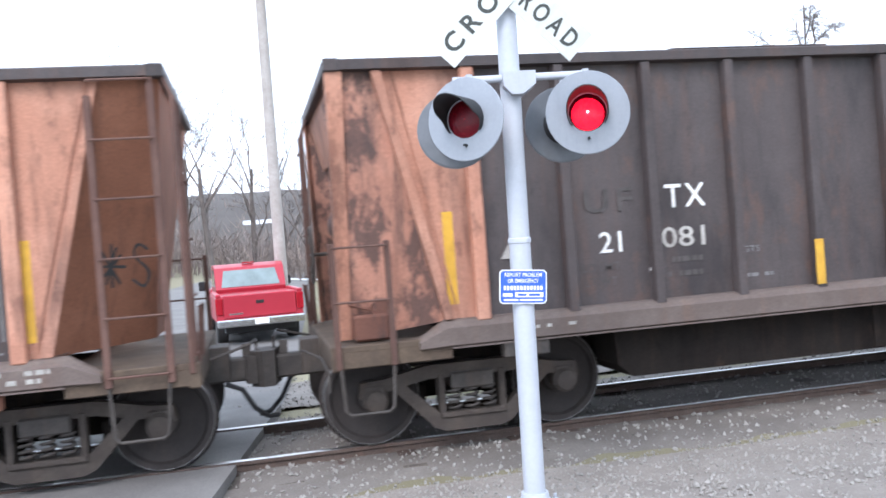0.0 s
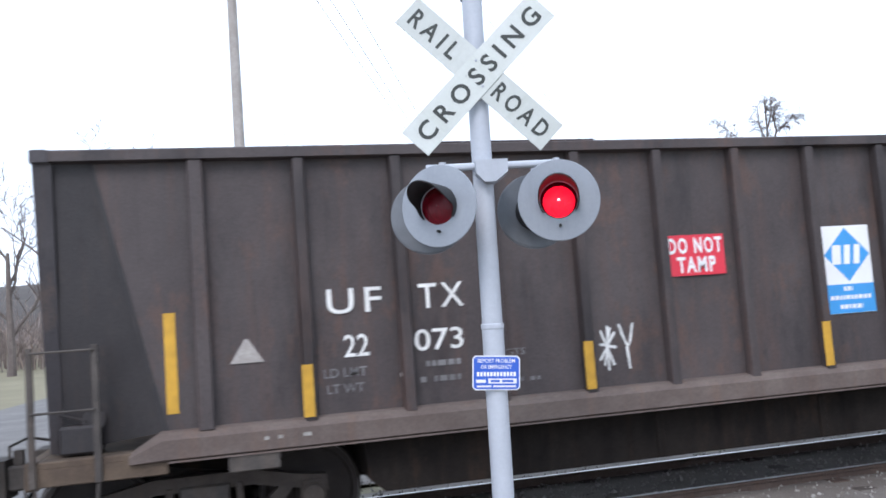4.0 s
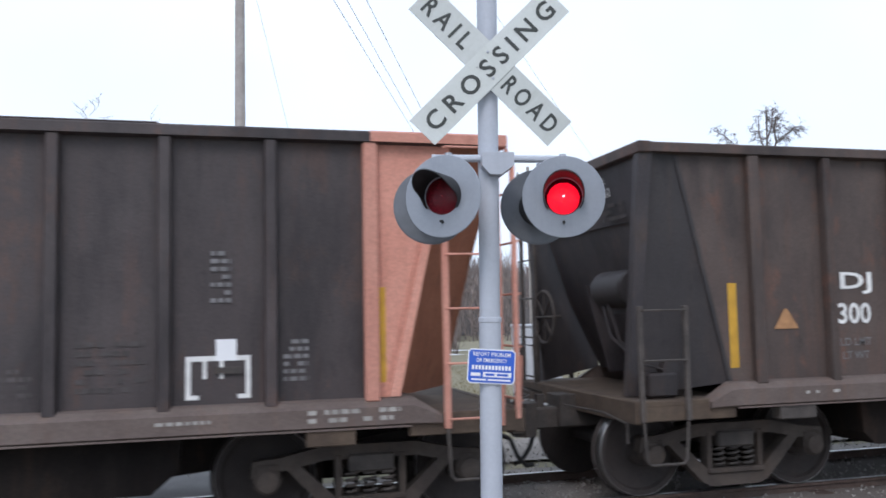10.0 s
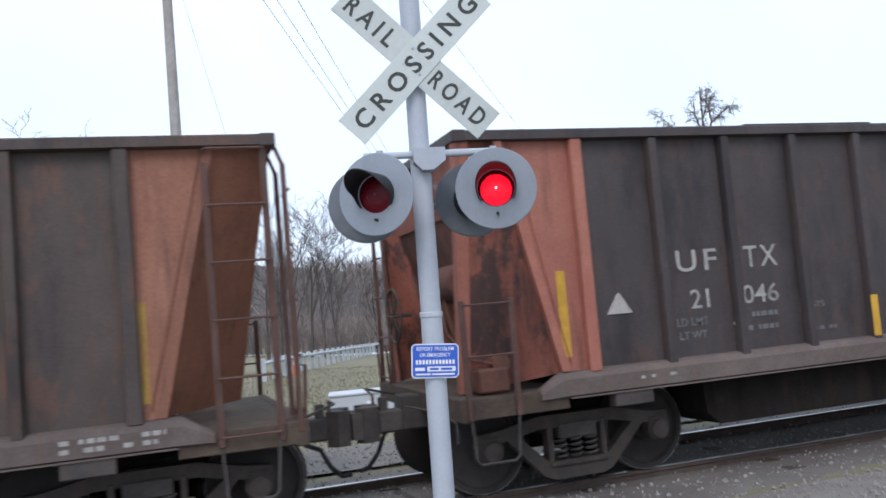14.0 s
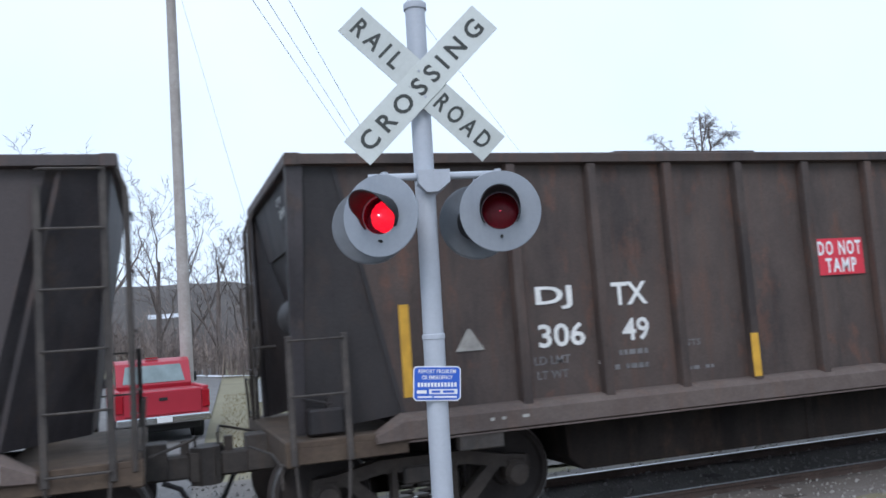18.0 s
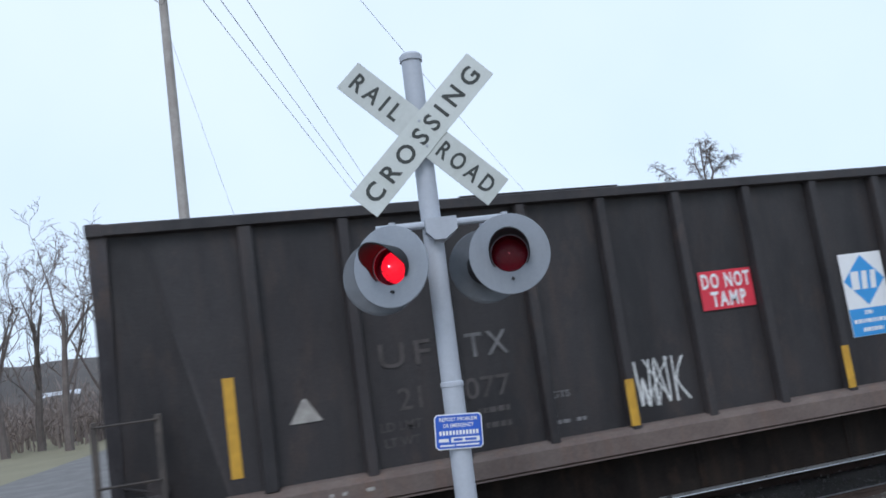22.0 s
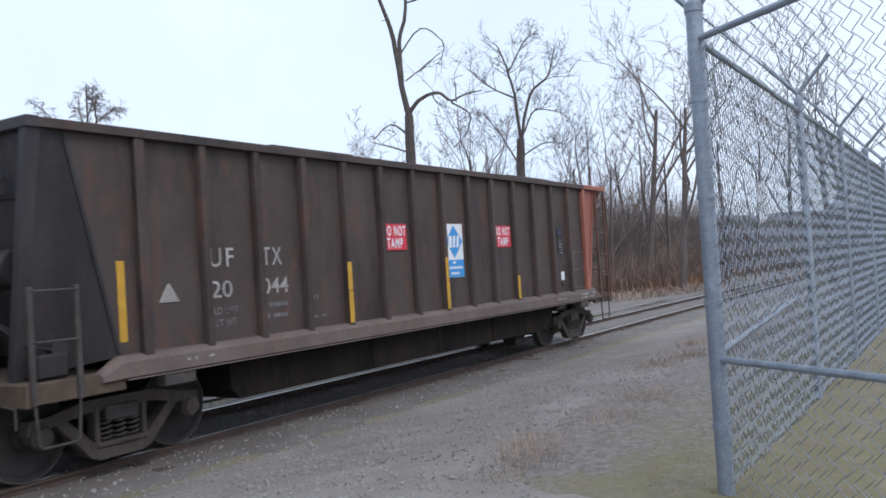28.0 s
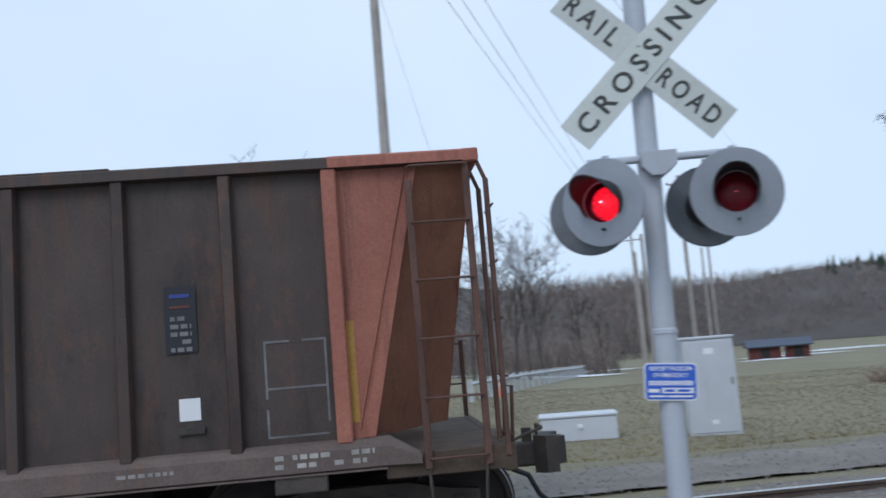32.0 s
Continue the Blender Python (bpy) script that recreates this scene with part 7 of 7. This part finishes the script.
# ---- thickets and far woods ----
def stems(seed, count, place, h0, h1, r, mat, name, label, fork=3):
    """Many thin bare stems with a few side shoots."""
    g = np.random.default_rng(seed)
    vs, fs = [], []

    def strand(p, q, r0):
        k = len(vs)
        for c in range(3):
            a = 2.094 * c
            vs.append((p[0] + r0 * math.cos(a), p[1] + r0 * math.sin(a), p[2]))
        vs.append(q)
        fs.extend([(k, k + 1, k + 3), (k + 1, k + 2, k + 3), (k + 2, k, k + 3)])

    for i in range(count):
        x, y, z, s = place(g)
        h = (h0 + (h1 - h0) * g.random() ** 1.4) * s
        dx, dy = g.normal() * 0.24 * h, g.normal() * 0.24 * h
        rr = r * s * (0.6 + 0.8 * g.random())
        ex, ey, eh = x + dx * 0.35 + g.normal() * 0.05 * h, y + dy * 0.35, z + h * (0.5 + 0.15 * g.random())
        strand((x, y, z - 0.1), (ex, ey, eh + 0.12 * h), rr)
        strand((ex, ey, eh), (x + dx, y + dy, z + h * (0.8 + 0.2 * g.random())), rr * 0.7)
        for f in range(fork):
            u = 0.25 + 0.7 * g.random()
            l = h * (0.14 + 0.26 * g.random())
            a, up = g.random() * 6.283, 0.15 + 0.75 * g.random()
            px, py, pz = x + (ex - x) * u, y + (ey - y) * u, z + (eh - z) * u
            qx, qy, qz = px + math.cos(a) * l * 0.7, py + math.sin(a) * l * 0.7, pz + l * up
            strand((px, py, pz), (qx, qy, qz), rr * 0.55)
            strand((px * 0.4 + qx * 0.6, py * 0.4 + qy * 0.6, pz * 0.4 + qz * 0.6), (qx + g.normal() * l * 0.35, qy + g.normal() * l * 0.35, qz + l * 0.3 * g.normal()), rr * 0.4)
    me = bpy.data.meshes.new(name)
    me.from_pydata(vs, [], fs)
    me.materials.append(mat)
    tagged(new(name, me), label, "brush", kind="stuff")


def thicket(az0, az1, d0, d1, foot=None):
    def place(g):
        az = az0 + (az1 - az0) * g.random()
        d = d0 + (d1 - d0) * g.random()
        x, y = bearing_xy(az, d)
        if y < 9.0:
            y = 9.0 + 6 * g.random()
        return x, y, ground_z(x, y), 1.0
    return place


def brush_front(x):
    """Near edge of the thicket beyond the track."""
    return 18.0 - 12.0 * min(1.0, max(0.0, (x - 30) / 16))


def edge_thicket(g):
    x = 17.5 + 75 * g.random() ** 1.3
    y = brush_front(x) + 11 * g.random() ** 1.4
    x = max(x, 0.78 * (y + 8.5) + g.random() * 2)
    return x, y, ground_z(x, y), 1.0


stems(31, 19000, edge_thicket, 0.9, 3.9, 0.014, BRUSH, "thicket", "dense brown leafless thicket along the track", 6)
g9 = random.Random(77)
for k in range(26):
    x = 22 + 48 * (k + g9.random()) / 26
    y = brush_front(x) + g9.uniform(2, 9)
    bare_tree(150 + k, max(x, 0.8 * (y + 8.5)), y, g9.uniform(4.5, 7.5), 0.45, 0.055, 4, 0.0, 0.25, label="small leafless tree standing in the thicket", twig=1.2, reach=(0.36, 0.6))
stems(32, 6000, thicket(30, 51, 36, 56), 1.2, 4.6, 0.02, BRUSH, "thicket_field", "brown brush at the field's edge")
stems(33, 7000, thicket(-6, 40, 48, 85), 3.5, 10.0, 0.022, TWIGS, "woods", "bare woods behind the thicket", 5)
stems(34, 2200, thicket(74, 108, 66, 110), 2.4, 5.5, 0.06, TWIGS, "far_woods", "bare woods beyond the field", 5)


def low_dead(g):
    x = 16 + 60 * g.random() ** 1.4
    y = brush_front(x) + 0.8 - 7.5 * g.random() ** 1.6
    return x, y, ground_z(x, y)


blades("thicket_grass", "pale dead grass at the thicket's foot", DRY_GRASS, tufts(35, 12000, low_dead, 0.12, 0.6, 0.5, 0.025))


def red_weeds(g):
    x = 26 + 45 * g.random()
    y = brush_front(x) - 1.2 + 3.0 * g.random()
    return x, y, ground_z(x, y)


blades("rusty_weeds", "rust-brown dead weeds at the thicket's foot", REDDISH, tufts(38, 5000, red_weeds, 0.3, 1.3, 0.3, 0.02))


def ridge(name, label, az0, az1, d, slope0, mat, seed, rough=0.012, deep=140):
    """A wooded hill as a long mound with an uneven skyline."""
    b = Build()
    n, m = 90, 8
    g = np.random.default_rng(seed)
    vs = []
    for i in range(n + 1):
        az = az0 + (az1 - az0) * i / n
        s = slope0(az) + rough * 0.35 * noise.noise((az * 0.3, seed, 0.0)) + rough * 0.12 * (g.random() - 0.5)
        for k in range(m + 1):
            u = k / m
            dd = d + deep * u
            x, y = bearing_xy(az, dd)
            zt = 1.8 + s * (d + deep)
            z = -4.6 + (zt + 4.6) * (math.sin(u * math.pi / 2) ** 0.8)
            vs.append((x, y, z))
    fs = [(i * (m + 1) + k, (i + 1) * (m + 1) + k, (i + 1) * (m + 1) + k + 1, i * (m + 1) + k + 1) for i in range(n) for k in range(m)]
    b.add(vs, fs)
    tagged(part(name, b, mat), label, "hill", kind="structure")


ridge("hill_left", "grey-brown wooded ridge on the horizon", 74, 150, 190, lambda az: 0.047 + 0.022 * min(1, max(0, (az - 76) / 10)), RIDGE, 4)
ridge("hill_middle", "dark wooded hill on the horizon", 30, 80, 260, lambda az: 0.046 + 0.006 * math.sin((az - 50) * 0.2), RIDGE, 6, 0.016)
ridge("hill_right", "brown wooded rise behind the track", -60, 36, 150, lambda az: 0.035, RIDGE, 7, 0.02)


def ridge_stems(az0, az1, d, z0, z1):
    def place(g):
        az = az0 + (az1 - az0) * g.random()
        u = g.random()
        x, y = bearing_xy(az, d + 120 * u)
        return x, y, z0 + (z1 - z0) * math.sin(u * math.pi / 2) ** 0.8 - 1.5, 1.0
    return place


stems(36, 5500, ridge_stems(70, 125, 195, -4.6, 17.5), 5, 10, 0.16, TWIGS, "ridge_woods", "bare trees covering the far ridge", 4)
stems(37, 5500, ridge_stems(34, 78, 265, -4.6, 18.5), 5, 9, 0.18, TWIGS, "hill_woods", "bare trees covering the far hill", 4)


def pines():
    g = random.Random(9)
    b = Build()
    for k in range(46):
        x, y = bearing_xy(g.uniform(50, 61), g.uniform(330, 370))
        z = 15.2 + g.uniform(-2, 1.0)
        h = g.uniform(5, 9)
        for s in range(4):
            r = h * 0.2 * (1 - s * 0.2)
            zz = z + h * s * 0.2
            ring = [(x + r * math.cos(a) * g.uniform(0.7, 1.2), y + r * math.sin(a), zz) for a in (0, 1.05, 2.1, 3.14, 4.2, 5.25)]
            b.add(ring + [(x, y, zz + h * 0.42)], [(i, (i + 1) % 6, 6) for i in range(6)])
    me = b.mesh("far_pines", EVERGREEN)
    tagged(new("far_pines", me), "dark evergreens along the hilltop", "trees", kind="stuff")


pines()


# ---- field details ----
def snow_patch(az, d, w, deep, seed):
    g = random.Random(seed)
    x, y = bearing_xy(az, d)
    ring = []
    for k in range(18):
        a = 2 * math.pi * k / 18
        px, py = x + math.cos(a) * w * g.uniform(0.6, 1.1), y + math.sin(a) * deep * g.uniform(0.6, 1.1)
        ring.append((px, py, ground_z(px, py) + 0.08))
    b = Build().add(ring + [(x, y, ground_z(x, y) + 0.16)], [(k, (k + 1) % 18, 18) for k in range(18)])
    tagged(part("snow_patch", b, SNOW), "thin patch of old snow on the field", "snow", group="snow patches", kind="structure")


for k, (az, d, w, deep) in enumerate(((63.4, 95, 7, 1.4), (61.7, 118, 10, 1.6), (64.9, 78, 3.6, 0.8), (77.6, 62, 5, 0.9), (80.5, 70, 4, 0.8), (75.1, 80, 5, 1.0), (85.7, 68, 5, 0.9), (59.6, 130, 8, 1.8))):
    snow_patch(az, d, w, deep, 60 + k)


def shed(az, d, w, dp, h, turn):
    x, y = bearing_xy(az, d)
    z = ground_z(x, y)
    t = thing("shed", "small red-brown field shed with a dark low roof", "shed", pose(x, y, z, 0, 0, turn))
    part("wall", Build().box(-w / 2, w / 2, -dp / 2, dp / 2, 0, h, 0.02), BARN_RED, t)
    part("roof", Build().prism([(-dp / 2 - 0.4, h - 0.1), (0, h + 0.52), (dp / 2 + 0.4, h - 0.1), (dp / 2 + 0.4, h + 0.0), (0, h + 0.62), (-dp / 2 - 0.4, h + 0.0)], "x", -w / 2 - 0.3, w / 2 + 0.3), ROOF_BLUE, t, "blue-grey roof")
    part("door", Build().box(-0.4, 0.4, -dp / 2 - 0.04, -dp / 2, 0, h - 0.2, 0.01), HOOD_BLACK, t)


shed(65.0, 84, 2.7, 2.2, 1.2, -20)
shed(63.1, 87, 2.0, 2.2, 1.2, -20)
for k, az in enumerate((89.4, 96.3)):
    x, y = bearing_xy(az, 230)
    t = thing("house", "small white house among the trees on the far slope", "house", pose(x, y, 5.5))
    part("wall", Build().box(-4, 4, -3, 3, 0, 3.5), SIGN_WHITE, t)
    part("roof", Build().prism([(-3.5, 3.4), (0, 5.4), (3.5, 3.4)], "x", -4.3, 4.3), CABINET, t)
    part("lower_wall", Build().box(-3.9, 3.9, -2.9, 2.9, -6, 0), STONE, t)


def guard_fence():
    t = thing("guard_fence", "white board guard fence along the road", "fence", None, kind="")
    g = [(3.58 + 0.583 * k, 24.13 + 1.519 * k) for k in range(22)]
    for k, (x, y) in enumerate(g):
        z = ground_z(x, y)
        part("fence_post", lambda: Build().box(-0.08, 0.08, -0.08, 0.08, -0.1, 0.85, 0.01), GUARD_WHITE, t, at=pose(x, y, z))
        if k:
            px, py = g[k - 1]
            pz = ground_z(px, py)
            part("fence_rail", Build().tube([(px, py, pz + 0.68), (x, y, z + 0.68)], 0.075, 4), GUARD_WHITE, t)


guard_fence()
cx, cy = 5.27, 27.7
cone = thing("traffic_cone", "orange traffic cone on the grass", "traffic cone", pose(cx, cy, ground_z(cx, cy)))
part("cone", Build().lathe([(0.03, 0.16), (0.1, 0.13), (0.75, 0.03), (0.76, 0.01)], 14, "z"), CONE_ORANGE, cone)
part("foot", Build().box(-0.2, 0.2, -0.2, 0.2, 0, 0.04, 0.01), CONE_ORANGE, cone)
part("collar", Build().lathe([(0.42, 0.086), (0.55, 0.066)], 14, "z"), SIGN_WHITE, cone, "white reflective collar")


def gravel_mound(x, y, r, h, seed):
    b = Build()
    g = random.Random(seed)
    n, m = 28, 7
    vs = [(x, y, ground_z(x, y) + h)]
    for k in range(1, m + 1):
        for i in range(n):
            a = 2 * math.pi * i / n
            q = r * k / m * (1 + 0.12 * noise.noise((math.cos(a) * 2, math.sin(a) * 2, seed)))
            px, py = x + math.cos(a) * q * 1.5, y + math.sin(a) * q * 0.8
            vs.append((px, py, ground_z(px, py) + h * (1 - (k / m) ** 1.3) + g.uniform(-0.03, 0.03) - (0.1 if k == m else 0)))
    fs = [(0, 1 + i, 1 + (i + 1) % n) for i in range(n)]
    for k in range(m - 1):
        fs += [(1 + k * n + i, 1 + k * n + (i + 1) % n, 1 + (k + 1) * n + (i + 1) % n, 1 + (k + 1) * n + i) for i in range(n)]
    b.add(vs, fs)
    tagged(part("gravel_pile", b, BALLAST), "low pile of grey crushed stone beyond the track", "gravel pile")


gravel_mound(*bearing_xy(32.4, 26), 2.4, 0.95, 3)

# ---- chain-link fence ----
FENCE_Y, FENCE_TOP, FENCE_X0 = -7.11, 3.18, 5.38


def fence_run(name, p, q, posts, skip_first=False):
    """Posts, rails, woven wire and barbed wire from p to q."""
    z0 = 0.2
    t = thing(name, "tall galvanised chain-link fence topped with barbed wire", "fence")
    d = Vector((q[0] - p[0], q[1] - p[1], 0))
    ln = d.length
    d.normalize()
    nrm = Vector((-d.y, d.x, 0))
    for k in range(posts):
        u = ln * k / (posts - 1) + (0.62 if k and not skip_first else 0.0)
        if k == 0 and skip_first:
            continue
        c = Vector((p[0], p[1], 0)) + d * u
        thick = 0.052 if k == 0 else 0.036
        part("post", Build().tube([(c.x, c.y, z0 - 0.3), (c.x, c.y, FENCE_TOP + (0.1 if k == 0 else 0.0))], thick, 14), FENCE_STEEL, t)
        part("post_cap", Build().lathe([(0, thick + 0.006), (0.05, thick + 0.006), (0.08, thick * 0.6), (0.085, 0.005)], 14, "z", (c.x, c.y, FENCE_TOP + (0.08 if k == 0 else -0.02))), FENCE_STEEL, t)
        for s in (-1, 1):
            e = c + nrm * 0.3 * s
            part("barb_arm", Build().tube([(c.x, c.y, FENCE_TOP + 0.08), (e.x, e.y, FENCE_TOP + 0.42)], 0.02, 8), FENCE_STEEL, t)
        if k == 0:
            for z in (0.7, 1.45, 2.1, 2.7):
                part("tension_band", Build().lathe([(z, thick + 0.007), (z + 0.035, thick + 0.007)], 14, "z", (c.x, c.y, 0)), FENCE_STEEL, t)
    a, b2 = Vector((p[0], p[1], 0)), Vector((q[0], q[1], 0))
    part("top_rail", Build().tube([a + Vector((0, 0, FENCE_TOP - 0.09)), b2 + Vector((0, 0, FENCE_TOP - 0.09))], 0.022, 10), FENCE_STEEL, t)
    for s in (-1, 1):
        for j in (0.4, 0.7, 1.0):
            o = nrm * 0.3 * s * j + Vector((0, 0, FENCE_TOP + 0.08 + 0.34 * j))
            w = Build().tube([a + o, (a + b2) / 2 + o - Vector((0, 0, 0.03)), b2 + o], 0.0035, 4)
            nb = int(ln / 0.13)
            for i in range(min(nb, 90)):
                c = a + o + d * (0.1 + 0.13 * i)
                w.tube([c + nrm * 0.02 + Vector((0, 0, 0.015)), c - nrm * 0.02 - Vector((0, 0, 0.015))], 0.002, 3, cap=False)
                w.tube([c + nrm * 0.02 - Vector((0, 0, 0.015)), c - nrm * 0.02 + Vector((0, 0, 0.015))], 0.002, 3, cap=False)
            part("barbed_wire", w, FENCE_STEEL, t)
    # woven wire: zigzag strands, each hooked into the next
    pitch, step = 0.06, 0.06
    vs, fs = [], []
    rows = int((FENCE_TOP - 0.1 - z0) / step)
    cols = int(ln / pitch)
    r = 0.0034
    for c in range(cols):
        u0 = c * pitch
        prev = None
        lift = 0.02 * math.sin(c * 2.4) + 0.012 * math.sin(c * 0.83)
        for k in range(rows + 1):
            u = u0 + (pitch * 0.5 if k % 2 else -pitch * 0.5) * 1.06
            base = a + d * u + nrm * (0.004 if k % 2 else -0.004)
            z = z0 + k * step + lift
            o = len(vs)
            for ang in (0.0, 2.1, 4.2):
                e = d * math.cos(ang) * r + nrm * math.sin(ang) * r
                vs.append((base.x + e.x, base.y + e.y, z))
            if prev is not None:
                for s in range(3):
                    fs.append((prev + s, prev + (s + 1) % 3, o + (s + 1) % 3, o + s))
            prev = o
    me = bpy.data.meshes.new("woven_wire")
    me.from_pydata(vs, [], fs)
    me.materials.append(DARK_WIRE)
    tagged(part("woven_wire", me, DARK_WIRE, t, "galvanised diamond mesh"), kind="stuff")
    return t


along = fence_run("chain_link_fence", (FENCE_X0, FENCE_Y), (FENCE_X0 + 24.24, FENCE_Y - 0.1), 9)
wing = fence_run("chain_link_fence", (FENCE_X0, FENCE_Y), (FENCE_X0 - 2.4, FENCE_Y - 3.2), 3, True)
part("brace_rail", Build().tube([(FENCE_X0, FENCE_Y, 1.12), (FENCE_X0 - 1.2, FENCE_Y - 1.6, 1.12)], 0.022, 10), FENCE_STEEL, wing)
part("brace_rail", Build().tube([(FENCE_X0, FENCE_Y, 1.15), (FENCE_X0 + 3.0, FENCE_Y, 1.32)], 0.02, 10), FENCE_STEEL, along)
part("notice_tag", Build().box(-0.17, 0.17, -0.003, 0.003, -0.16, 0.16, 0.002), SIGN_WHITE, along, "white tag wired to the mesh", pose(7.2, FENCE_Y + 0.03, 2.15, 0, -9, 0))

motions()
